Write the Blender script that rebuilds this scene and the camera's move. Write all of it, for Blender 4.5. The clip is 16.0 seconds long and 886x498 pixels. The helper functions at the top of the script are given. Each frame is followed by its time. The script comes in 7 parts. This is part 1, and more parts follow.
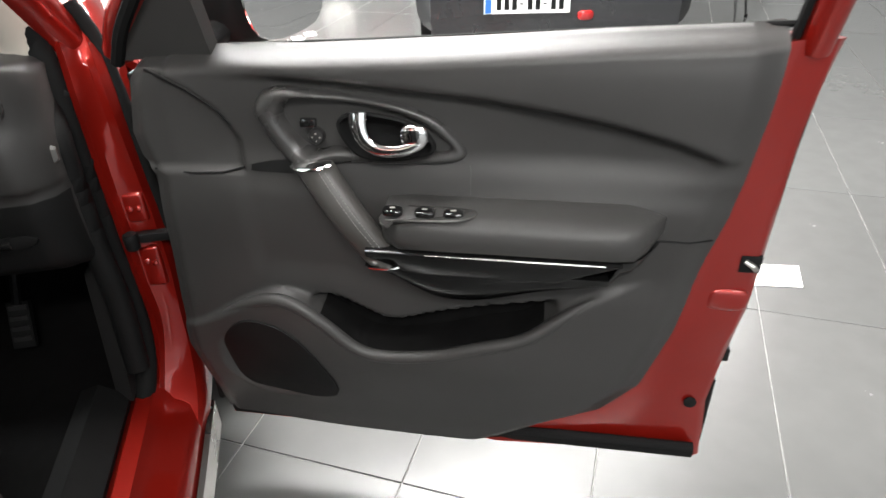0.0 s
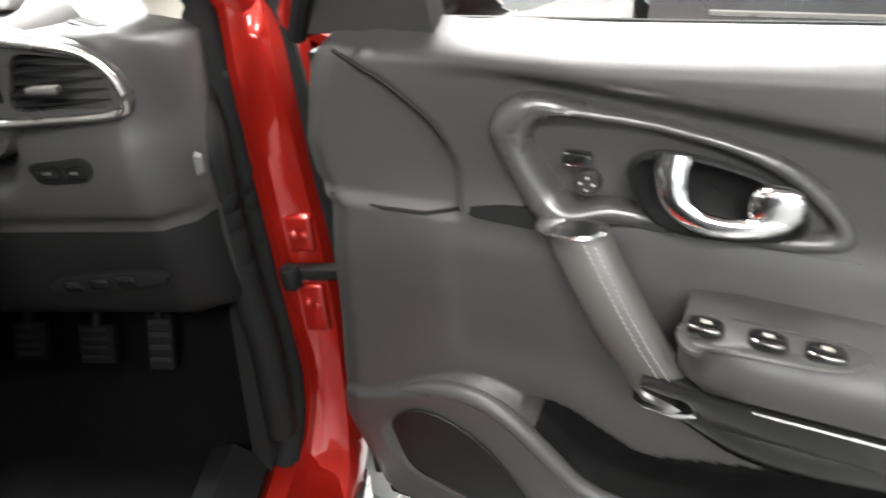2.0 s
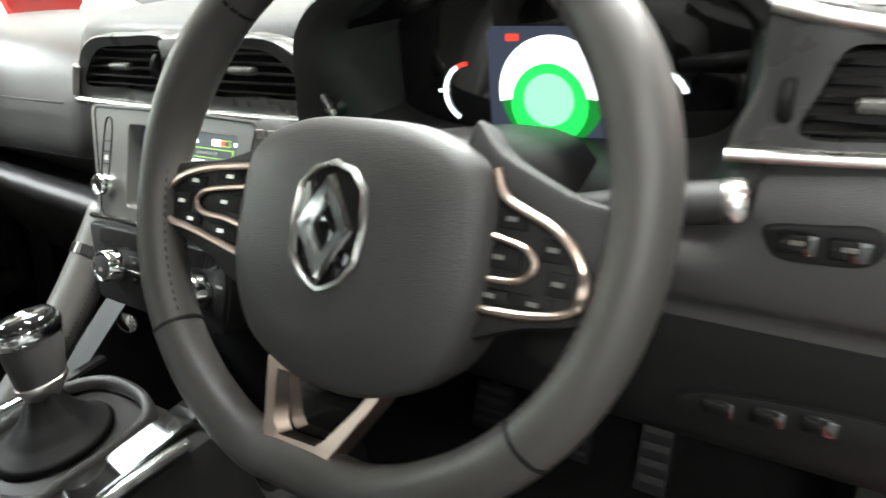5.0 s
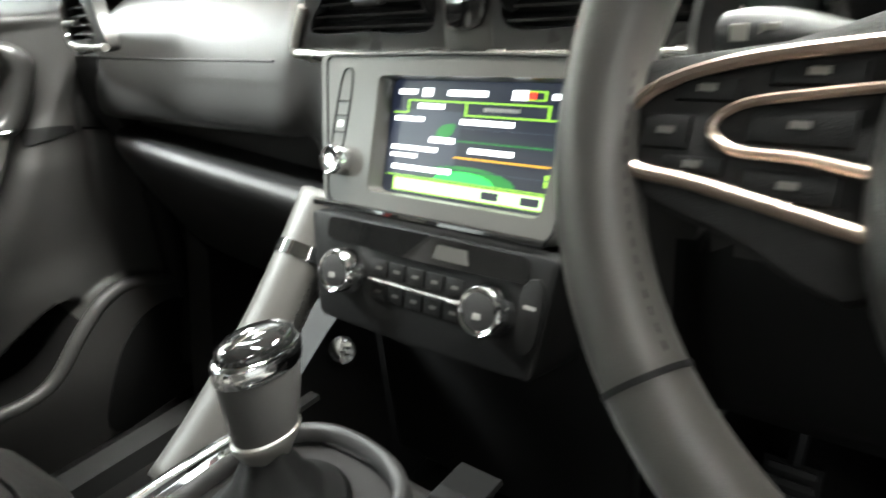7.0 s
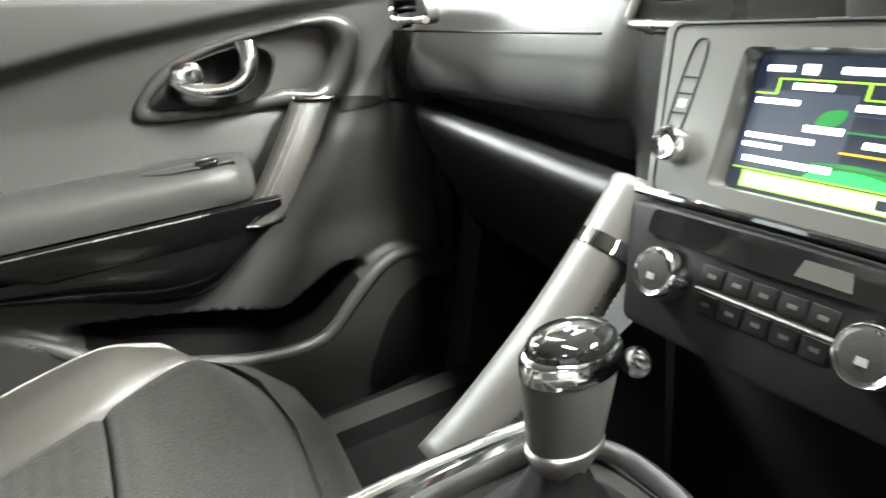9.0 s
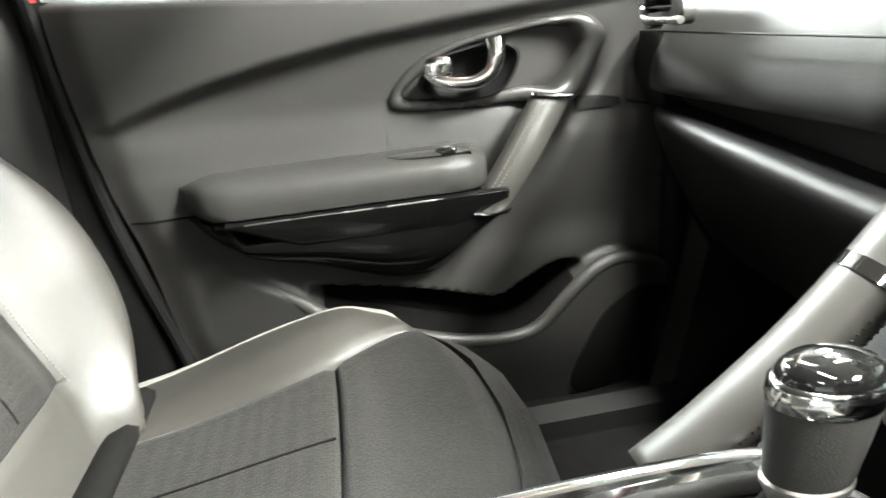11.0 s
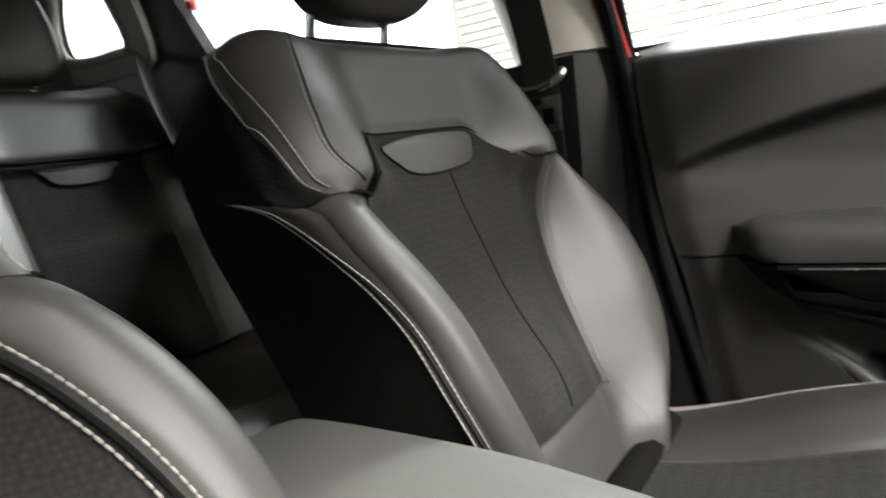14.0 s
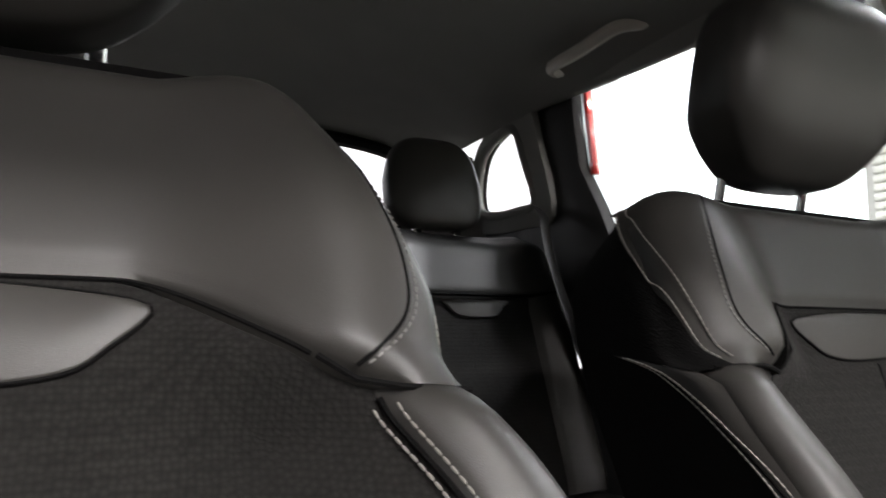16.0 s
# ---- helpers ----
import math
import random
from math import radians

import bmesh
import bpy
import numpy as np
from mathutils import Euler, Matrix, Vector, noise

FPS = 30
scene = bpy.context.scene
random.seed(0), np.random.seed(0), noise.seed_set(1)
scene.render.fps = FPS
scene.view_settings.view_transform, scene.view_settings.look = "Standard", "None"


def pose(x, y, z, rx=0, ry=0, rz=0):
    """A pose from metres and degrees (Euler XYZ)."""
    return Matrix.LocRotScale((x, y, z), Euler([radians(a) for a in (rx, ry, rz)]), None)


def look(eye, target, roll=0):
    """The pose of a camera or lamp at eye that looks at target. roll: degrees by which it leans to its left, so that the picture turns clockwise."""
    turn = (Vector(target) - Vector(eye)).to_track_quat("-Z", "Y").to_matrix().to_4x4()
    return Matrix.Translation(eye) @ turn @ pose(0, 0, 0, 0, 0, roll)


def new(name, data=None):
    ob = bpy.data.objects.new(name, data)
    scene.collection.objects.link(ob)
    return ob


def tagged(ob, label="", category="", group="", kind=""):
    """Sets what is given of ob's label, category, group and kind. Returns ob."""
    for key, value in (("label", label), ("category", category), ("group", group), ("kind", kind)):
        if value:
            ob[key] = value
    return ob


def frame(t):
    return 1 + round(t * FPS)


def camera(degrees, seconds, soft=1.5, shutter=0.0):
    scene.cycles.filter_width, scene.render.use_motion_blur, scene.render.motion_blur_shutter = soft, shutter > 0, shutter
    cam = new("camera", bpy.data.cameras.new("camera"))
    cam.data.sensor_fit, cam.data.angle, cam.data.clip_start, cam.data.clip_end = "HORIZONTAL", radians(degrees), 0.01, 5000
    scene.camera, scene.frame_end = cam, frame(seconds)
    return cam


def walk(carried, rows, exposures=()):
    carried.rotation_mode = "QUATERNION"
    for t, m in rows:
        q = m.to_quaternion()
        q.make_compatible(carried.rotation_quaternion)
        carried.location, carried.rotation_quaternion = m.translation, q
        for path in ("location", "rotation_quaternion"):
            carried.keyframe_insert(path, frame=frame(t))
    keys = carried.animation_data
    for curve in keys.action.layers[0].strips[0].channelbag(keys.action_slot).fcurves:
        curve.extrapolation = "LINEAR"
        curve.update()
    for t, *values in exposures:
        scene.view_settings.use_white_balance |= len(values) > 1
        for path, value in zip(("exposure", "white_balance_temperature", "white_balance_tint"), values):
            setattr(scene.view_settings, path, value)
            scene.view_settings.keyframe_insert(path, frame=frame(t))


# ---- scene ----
cam = camera(68.4, 16.0, soft=1.5, shutter=0.5)
PATH = [
    (0.0, (1.136, -0.816, 1.338), (1.297, 0.015, 0.805), -1.8),
    (0.5, (1.120, -0.695, 1.296), (1.264, 0.129, 0.748), -1.4),
    (1.0, (1.076, -0.582, 1.277), (1.194, 0.241, 0.722), -1.7),
    (1.5, (1.052, -0.489, 1.261), (1.100, 0.334, 0.694), -2.0),
    (2.0, (1.041, -0.389, 1.246), (0.969, 0.436, 0.685), -3.1),
    (2.5, (0.978, -0.342, 1.252), (0.774, 0.481, 0.722), -3.4),
    (3.0, (0.895, -0.308, 1.254), (0.618, 0.493, 0.724), -4.0),
    (3.5, (0.803, -0.296, 1.246), (0.510, 0.503, 0.720), -2.5),
    (4.0, (0.738, -0.280, 1.229), (0.391, 0.512, 0.726), -2.6),
    (4.5, (0.684, -0.263, 1.194), (0.266, 0.509, 0.716), -4.3),
    (4.7, (0.649, -0.252, 1.176), (0.198, 0.508, 0.709), -4.9),
    (6.8, (0.319, -0.194, 1.065), (-0.254, 0.531, 0.682), -6.4),
    (7.0, (0.299, -0.197, 1.055), (-0.301, 0.498, 0.660), -6.2),
    (7.5, (0.268, -0.190, 1.044), (-0.395, 0.451, 0.657), -6.3),
    (8.0, (0.240, -0.195, 1.037), (-0.498, 0.369, 0.665), -6.4),
    (8.5, (0.230, -0.194, 1.033), (-0.556, 0.304, 0.665), -6.2),
    (9.0, (0.220, -0.205, 1.033), (-0.611, 0.217, 0.671), -6.1),
    (9.2, (0.222, -0.210, 1.041), (-0.626, 0.172, 0.673), -5.9),
    (11.3, (0.225, -0.235, 1.030), (-0.719, -0.158, 0.708), -5.0),
    (11.5, (0.229, -0.236, 1.028), (-0.719, -0.206, 0.711), -4.5),
    (12.0, (0.236, -0.242, 1.030), (-0.712, -0.314, 0.720), -3.9),
    (12.5, (0.236, -0.269, 1.013), (-0.706, -0.443, 0.727), -4.0),
    (13.0, (0.241, -0.268, 1.013), (-0.669, -0.591, 0.751), -5.4),
    (13.5, (0.251, -0.270, 1.012), (-0.629, -0.690, 0.788), -6.2),
    (13.7, (0.249, -0.272, 1.011), (-0.598, -0.764, 0.811), -6.3),
    (14.0, (0.249, -0.273, 1.007), (-0.559, -0.843, 0.853), -7.9),
    (14.5, (0.245, -0.273, 1.007), (-0.469, -0.970, 0.938), -6.8),
    (15.0, (0.247, -0.279, 1.006), (-0.355, -1.078, 1.027), -5.9),
    (15.5, (0.256, -0.287, 1.009), (-0.252, -1.144, 1.083), -3.1),
    (16.0, (0.267, -0.295, 1.005), (-0.154, -1.194, 1.126), 0.6),
]
EXPOSURES = [(0.0, 0.2, 6500, 10), (0.5, 0.48, 6500, 10), (1.0, 1.05, 6500, 10), (1.5, 1.2, 6500, 10), (2.5, 1.25, 6500, 8), (4.5, 1.2, 6500, 6), (7.0, 1.6, 6600, 5), (8.0, 1.88, 6600, 5), (9.0, 2.0, 6600, 5), (11.5, 1.82, 6700, 4),
             (12.5, 1.55, 6800, 4), (13.5, 0.98, 6700, 7), (14.2, 0.36, 6600, 10), (15.2, 0.15, 6600, 13), (16.0, 0.0, 6600, 15)]
walk(cam, [(t, look(eye, target, roll)) for t, eye, target, roll in PATH], EXPOSURES)

# ---------------------------------------------------------------- world and lights
world = bpy.data.worlds.new("overcast_daylight")
scene.world = world
world.use_nodes = True
bg = world.node_tree.nodes["Background"]
sky = world.node_tree.nodes.new("ShaderNodeTexSky")
sky.sky_type, sky.sun_disc = "NISHITA", False
sky.sun_elevation, sky.sun_rotation, sky.dust_density = radians(50), radians(200), 4.0
world.node_tree.links.new(sky.outputs[0], bg.inputs[0])
bg.inputs[1].default_value = 0.12


def area_lamp(name, place, target, sx, sy, watts, colour=(1, 0.995, 0.97)):
    data = bpy.data.lights.new(name, "AREA")
    data.shape, data.size, data.size_y, data.energy, data.color = "RECTANGLE", sx, sy, watts, colour
    ob = new(name, data)
    ob.matrix_world = look(place, target)
    return ob


# ceiling luminaires of the showroom, over the front, the open door side and the back
area_lamp("ceiling_lamp", (-0.7, 6.5, 3.5), (-0.7, 6.5, 0), 1.6, 0.5, 900)
area_lamp("ceiling_lamp", (-0.8, 3.2, 3.5), (-0.8, 3.2, 0), 1.6, 0.5, 470)
area_lamp("ceiling_lamp", (0.1, 0.35, 3.5), (0.1, 0.35, 0), 1.6, 0.5, 190)
area_lamp("ceiling_lamp", (2.8, -1.5, 3.5), (2.8, -1.5, 0), 1.6, 0.5, 55)
area_lamp("ceiling_lamp", (1.0, -2.9, 3.5), (1.0, -2.9, 0), 1.6, 0.5, 205)
area_lamp("ceiling_lamp", (1.5, 2.1, 3.5), (1.5, 2.1, 0), 1.6, 0.5, 440)
area_lamp("ceiling_lamp", (3.0, 2.8, 3.5), (3.0, 2.8, 0), 1.6, 0.5, 70)
area_lamp("ceiling_lamp", (-3.0, 1.5, 3.5), (-3.0, 1.5, 0), 1.6, 0.5, 45, (0.93, 0.98, 1.0))
area_lamp("ceiling_lamp", (-3.6, -0.6, 3.5), (-3.6, -0.6, 0), 1.6, 0.5, 430, (0.93, 0.98, 1.0))
area_lamp("ceiling_lamp", (4.8, 4.6, 3.5), (4.8, 4.6, 0), 1.6, 0.5, 150)
area_lamp("ceiling_lamp", (0.0, -4.2, 3.5), (0, -4.2, 0), 1.6, 0.5, 60)

# ---------------------------------------------------------------- materials
def nodes_of(mat):
    mat.use_nodes = True
    return mat.node_tree.nodes, mat.node_tree.links, mat.node_tree.nodes["Principled BSDF"]


def material(name, colour, rough=0.5, metal=0.0, grain=0.0, grain_scale=400.0, spread=0.15, spread_scale=6.0,
             rough_spread=0.08, coat=0.0, spec=0.5, weave=False, per_object=0.0, sheen=0.0):
    """Paint with two scales of variation: broad wear and fine grain in the relief."""
    mat = bpy.data.materials.new(name)
    n, l, b = nodes_of(mat)
    geo = n.new("ShaderNodeTexCoord")
    broad = n.new("ShaderNodeTexNoise")
    broad.inputs["Scale"].default_value, broad.inputs["Detail"].default_value = spread_scale, 4
    l.new(geo.outputs["Object"], broad.inputs["Vector"])
    ramp = n.new("ShaderNodeMapRange")
    ramp.inputs["From Min"].default_value, ramp.inputs["From Max"].default_value = 0.3, 0.7
    ramp.inputs["To Min"].default_value, ramp.inputs["To Max"].default_value = 1 - spread, 1 + spread
    l.new(broad.outputs["Fac"], ramp.inputs["Value"])
    mul = n.new("ShaderNodeVectorMath")
    mul.operation = "SCALE"
    mul.inputs[0].default_value = colour
    if per_object:
        info = n.new("ShaderNodeObjectInfo")
        vary = n.new("ShaderNodeMapRange")
        vary.inputs["To Min"].default_value, vary.inputs["To Max"].default_value = 1 - per_object, 1 + per_object
        l.new(info.outputs["Random"], vary.inputs["Value"])
        both = n.new("ShaderNodeMath")
        both.operation = "MULTIPLY"
        l.new(ramp.outputs[0], both.inputs[0])
        l.new(vary.outputs[0], both.inputs[1])
        l.new(both.outputs[0], mul.inputs["Scale"])
    else:
        l.new(ramp.outputs[0], mul.inputs["Scale"])
    l.new(mul.outputs[0], b.inputs["Base Color"])
    rr = n.new("ShaderNodeMapRange")
    rr.inputs["To Min"].default_value, rr.inputs["To Max"].default_value = max(rough - rough_spread, 0.02), min(rough + rough_spread, 1)
    l.new(broad.outputs["Fac"], rr.inputs["Value"])
    l.new(rr.outputs[0], b.inputs["Roughness"])
    b.inputs["Metallic"].default_value = metal
    b.inputs["Specular IOR Level"].default_value = spec
    if coat:
        b.inputs["Coat Weight"].default_value, b.inputs["Coat Roughness"].default_value = coat, 0.03
    if sheen:
        b.inputs["Sheen Weight"].default_value, b.inputs["Sheen Roughness"].default_value = sheen, 0.5
    if grain:
        if weave:
            fine = n.new("ShaderNodeTexVoronoi")
            fine.inputs["Scale"].default_value, fine.inputs["Randomness"].default_value = grain_scale, 0.45
            height = fine.outputs["Distance"]
            yarn = n.new("ShaderNodeMapRange")
            yarn.inputs["To Min"].default_value, yarn.inputs["To Max"].default_value = 1.35, 0.45
            l.new(height, yarn.inputs["Value"])
            thread = n.new("ShaderNodeMath")
            thread.operation = "MULTIPLY"
            l.new(ramp.outputs[0], thread.inputs[0])
            l.new(yarn.outputs[0], thread.inputs[1])
            l.new(thread.outputs[0], mul.inputs["Scale"])
        else:
            fine = n.new("ShaderNodeTexVoronoi")
            fine.inputs["Scale"].default_value = grain_scale
            height = fine.outputs["Distance"]
        l.new(geo.outputs["Object"], fine.inputs["Vector"])
        bump = n.new("ShaderNodeBump")
        bump.inputs["Strength"].default_value, bump.inputs["Distance"].default_value = grain, 0.001
        l.new(height, bump.inputs["Height"])
        l.new(bump.outputs[0], b.inputs["Normal"])
    return mat


def glow(name, colour, strength):
    mat = bpy.data.materials.new(name)
    n, l, b = nodes_of(mat)
    b.inputs["Base Color"].default_value = (0.01, 0.01, 0.01, 1)
    b.inputs["Emission Color"].default_value = (*colour, 1)
    b.inputs["Emission Strength"].default_value = strength
    b.inputs["Roughness"].default_value = 0.3
    return mat


def glass(name, tint=(0.9, 0.95, 0.93)):
    mat = bpy.data.materials.new(name)
    n, l, b = nodes_of(mat)
    out = n["Material Output"]
    clear, shiny, mix, fres = n.new("ShaderNodeBsdfTransparent"), n.new("ShaderNodeBsdfGlossy"), n.new("ShaderNodeMixShader"), n.new("ShaderNodeFresnel")
    clear.inputs[0].default_value = (*tint, 1)
    shiny.inputs["Roughness"].default_value = 0.01
    fres.inputs["IOR"].default_value = 1.2
    l.new(fres.outputs[0], mix.inputs[0])
    l.new(clear.outputs[0], mix.inputs[1])
    l.new(shiny.outputs[0], mix.inputs[2])
    l.new(mix.outputs[0], out.inputs["Surface"])
    return mat


LEATHER = material("leather_charcoal", (0.038, 0.036, 0.033), 0.43, spec=0.38, grain=0.10, grain_scale=1700, spread=0.12, rough_spread=0.10)
FABRIC = material("fabric_charcoal", (0.015, 0.0143, 0.0135), 0.92, spec=0.1, grain=0.8, grain_scale=300, weave=True, spread=0.15, spread_scale=30, sheen=0.06)
SIDE_FABRIC = material("fabric_black", (0.005, 0.0048, 0.0048), 0.95, spec=0.1, grain=0.4, grain_scale=700, spread=0.2)
# paler than the seat leather: bright light on the lid put into its colour
ARM_LIT = material("armrest_lit_pale", (0.062, 0.061, 0.055), 0.55, spec=0.3, grain=0.15, grain_scale=1500, spread=0.10)
THREAD = material("thread_light_grey", (0.24, 0.23, 0.205), 0.7, grain=0.3, grain_scale=2500, spread=0.1)
PIPING = material("piping_grey", (0.17, 0.165, 0.155), 0.5, grain=0.2, grain_scale=1500)
SOFT = material("soft_touch_plastic", (0.033, 0.032, 0.031), 0.40, spec=0.28, grain=0.22, grain_scale=1100, spread=0.08)
HARD = material("hard_plastic", (0.013, 0.0125, 0.0125), 0.46, spec=0.22, grain=0.25, grain_scale=1500, spread=0.10)
BEZEL = material("satin_bezel_plastic", (0.036, 0.035, 0.034), 0.28, spec=0.4, spread=0.08, spread_scale=10)
SATIN = material("satin_dark_plastic", (0.056, 0.054, 0.050), 0.30, spread=0.08, spread_scale=10)
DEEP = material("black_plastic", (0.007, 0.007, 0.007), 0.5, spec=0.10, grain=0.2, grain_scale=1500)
GLOSS_TRIM = material("gloss_black_trim", (0.005, 0.005, 0.005), 0.14, spec=0.3, rough_spread=0.03)
PIANO = material("piano_black", (0.006, 0.006, 0.006), 0.06, coat=1.0, rough_spread=0.02)
CHROME = material("chrome", (0.82, 0.82, 0.82), 0.10, metal=1.0, spread=0.03, rough_spread=0.04)
SATIN_CHROME = material("satin_chrome", (0.62, 0.60, 0.57), 0.28, metal=1.0, spread=0.05)
COPPER = material("warm_satin_trim", (0.46, 0.36, 0.30), 0.28, metal=1.0, spread=0.06)
RUBBER = material("rubber_seal", (0.007, 0.007, 0.007), 0.8, spec=0.10, grain=0.2, grain_scale=800)
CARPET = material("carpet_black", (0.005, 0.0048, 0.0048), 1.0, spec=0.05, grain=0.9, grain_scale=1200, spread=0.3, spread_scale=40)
RED = material("red_metallic_paint", (0.24, 0.008, 0.004), 0.34, metal=0.55, spec=0.3, coat=1.0, spread=0.06, spread_scale=3)
BLACK_PAINT = material("black_car_paint", (0.008, 0.008, 0.009), 0.25, coat=1.0)
DARK_RED = material("dark_red_paint", (0.10, 0.006, 0.012), 0.25, coat=1.0)
CREAM = material("cream_trim_plastic", (0.50, 0.46, 0.40), 0.55, grain=0.2, grain_scale=1200, spread=0.06)
LINING = material("grey_headlining", (0.20, 0.195, 0.18), 0.95, grain=0.5, grain_scale=1500, spread=0.06)
WEBBING = material("belt_webbing", (0.020, 0.019, 0.019), 0.7, grain=0.5, grain_scale=900, weave=True)
MIRROR = material("mirror_glass", (0.9, 0.9, 0.9), 0.01, metal=1.0, spread=0.01, rough_spread=0.005)
LAMP_RED = material("red_lamp_glass", (0.30, 0.01, 0.01), 0.10, coat=1.0)
PLATE_WHITE = material("plate_white", (0.75, 0.75, 0.73), 0.4, spread=0.04)
PLATE_BLUE = material("plate_blue", (0.02, 0.10, 0.45), 0.4)
TILE = material("floor_tile", (0.085, 0.085, 0.083), 0.26, grain=0.03, grain_scale=60, spread=0.05, spread_scale=9, per_object=0.05, rough_spread=0.03)
GROUT = material("tile_grout", (0.30, 0.295, 0.285), 0.8, spread=0.1)
CEILING = material("dark_grey_ceiling", (0.14, 0.14, 0.14), 0.8, spread=0.05, spread_scale=0.8)
WALL = material("white_wall_paint", (0.78, 0.77, 0.74), 0.7, grain=0.1, grain_scale=150, spread=0.03, spread_scale=0.8)
SHUTTER = material("white_shutter_slat", (0.74, 0.73, 0.68), 0.45, spread=0.05, per_object=0.04)
PAPER = material("white_paper", (0.82, 0.82, 0.80), 0.6, spread=0.02)
TRIPOD = material("tripod_black", (0.02, 0.02, 0.02), 0.45)
GREY_WALL = material("grey_wall_paint", (0.36, 0.37, 0.37), 0.7, spread=0.05, spread_scale=0.8)
PANE = glass("clear_pane")
SCREEN_DARK = glow("screen_navy", (0.006, 0.008, 0.016), 1.0)
SCREEN_GREY = glow("screen_slate", (0.022, 0.027, 0.042), 1.0)
GLOW_WHITE = glow("display_white", (0.9, 0.95, 1.0), 1.6)
GLOW_LIME = glow("display_lime", (0.24, 0.52, 0.04), 1.0)
GLOW_PALE = glow("display_pale_green", (0.50, 0.85, 0.38), 1.1)
GLOW_GREEN = glow("display_green", (0.02, 0.60, 0.07), 1.1)
GLOW_MINT = glow("display_mint", (0.18, 0.75, 0.28), 1.2)
GLOW_DIM_GREEN = glow("display_dim_green", (0.01, 0.22, 0.03), 0.6)
GLOW_AMBER = glow("display_amber", (0.85, 0.45, 0.02), 0.7)
GLOW_RED = glow("display_red", (0.9, 0.05, 0.03), 0.8)
DAYLIGHT = glow("daylight_backdrop", (0.95, 0.98, 1.0), 1.6)
DAYLIGHT_SIDE = glow("daylight_side_backdrop", (0.97, 1.0, 0.98), 0.45)
DAYLIGHT_NEAR = glow("daylight_near_backdrop", (0.92, 0.98, 1.0), 5.0)


# ---------------------------------------------------------------- mesh helpers
def thing(name, label, category, place=(0, 0, 0), group="", kind=""):
    ob = new(name)
    ob.empty_display_size = 0.05
    ob.location = place
    tagged(ob, label, category, group, kind)
    return ob


def part(name, bm, mat, parent=None, label="", smooth=40, sx=1):
    """Links a bmesh as one mesh object under a thing or a part. sx = -1 mirrors it to the car's other side."""
    if sx < 0:
        for v in bm.verts:
            v.co.x = -v.co.x
        bmesh.ops.reverse_faces(bm, faces=bm.faces)
    me = bpy.data.meshes.new(name)
    bm.normal_update()
    for f in bm.faces:
        f.smooth = smooth > 0
    if 0 < smooth < 180:
        for e in bm.edges:
            if len(e.link_faces) == 2 and e.calc_face_angle(0) > radians(smooth):
                e.smooth = False
    bm.to_mesh(me)
    bm.free()
    me.materials.append(mat)
    ob = new(name, me)
    if parent:
        ob.parent = parent
        top = parent
        at = Vector()
        while top:
            at = at + top.location
            top = top.parent
        ob.matrix_parent_inverse = Matrix.Translation(-at) if not parent.parent else Matrix.Identity(4)
    if label:
        tagged(ob, label)
    return ob


def catmull(pts, n=8, closed=False):
    """A smooth line through the points, n steps to a stretch."""
    P = [Vector(p) for p in pts]
    k = len(P)
    out = []
    for i in range(k if closed else k - 1):
        if closed:
            a, b, c, d = P[i - 1], P[i], P[(i + 1) % k], P[(i + 2) % k]
        else:
            b, c = P[i], P[i + 1]
            a = P[i - 1] if i else b * 2 - c
            d = P[i + 2] if i + 2 < k else c * 2 - b
        for j in range(n):
            t = j / n
            out.append(0.5 * (2 * b + (c - a) * t + (2 * a - 5 * b + 4 * c - d) * t * t + (3 * b - a - 3 * c + d) * t ** 3))
    if not closed:
        out.append(P[-1])
    return out


def curve1(keys):
    """A smooth curve through the keys, with no flats at them."""
    keys = sorted(keys)
    xs, ys = [k[0] for k in keys], [k[1] for k in keys]
    n = len(xs)
    d = [(ys[i + 1] - ys[i]) / (xs[i + 1] - xs[i]) for i in range(n - 1)]
    m = [d[0]] + [(d[i - 1] + d[i]) / 2 for i in range(1, n - 1)] + [d[-1]]

    def f(x):
        x = min(max(x, xs[0]), xs[-1])
        i = max(k for k in range(n - 1) if xs[k] <= x)
        h = xs[i + 1] - xs[i]
        t = (x - xs[i]) / h
        return (2 * t ** 3 - 3 * t * t + 1) * ys[i] + (t ** 3 - 2 * t * t + t) * h * m[i] + (3 * t * t - 2 * t ** 3) * ys[i + 1] + (t ** 3 - t * t) * h * m[i + 1]
    return f


def line1(keys):
    """A broken line through (x, y) keys."""
    keys = sorted(keys)

    def f(x):
        if x <= keys[0][0]:
            return keys[0][1]
        for (a, p), (b, q) in zip(keys, keys[1:]):
            if x <= b:
                return p + (q - p) * (x - a) / (b - a)
        return keys[-1][1]
    return f


def ss(a, b, x):
    t = min(max((x - a) / (b - a), 0), 1)
    return t * t * (3 - 2 * t)


def loft(rings, caps=True, closed=True):
    bm = bmesh.new()
    R = [[bm.verts.new(p) for p in ring] for ring in rings]
    n = len(R[0])
    for a, b in zip(R, R[1:]):
        for i in range(n if closed else n - 1):
            j = (i + 1) % n
            bm.faces.new((a[i], a[j], b[j], b[i]))
    if caps and closed:
        bm.faces.new(R[0][::-1])
        bm.faces.new(R[-1])
    bmesh.ops.recalc_face_normals(bm, faces=bm.faces)
    return bm


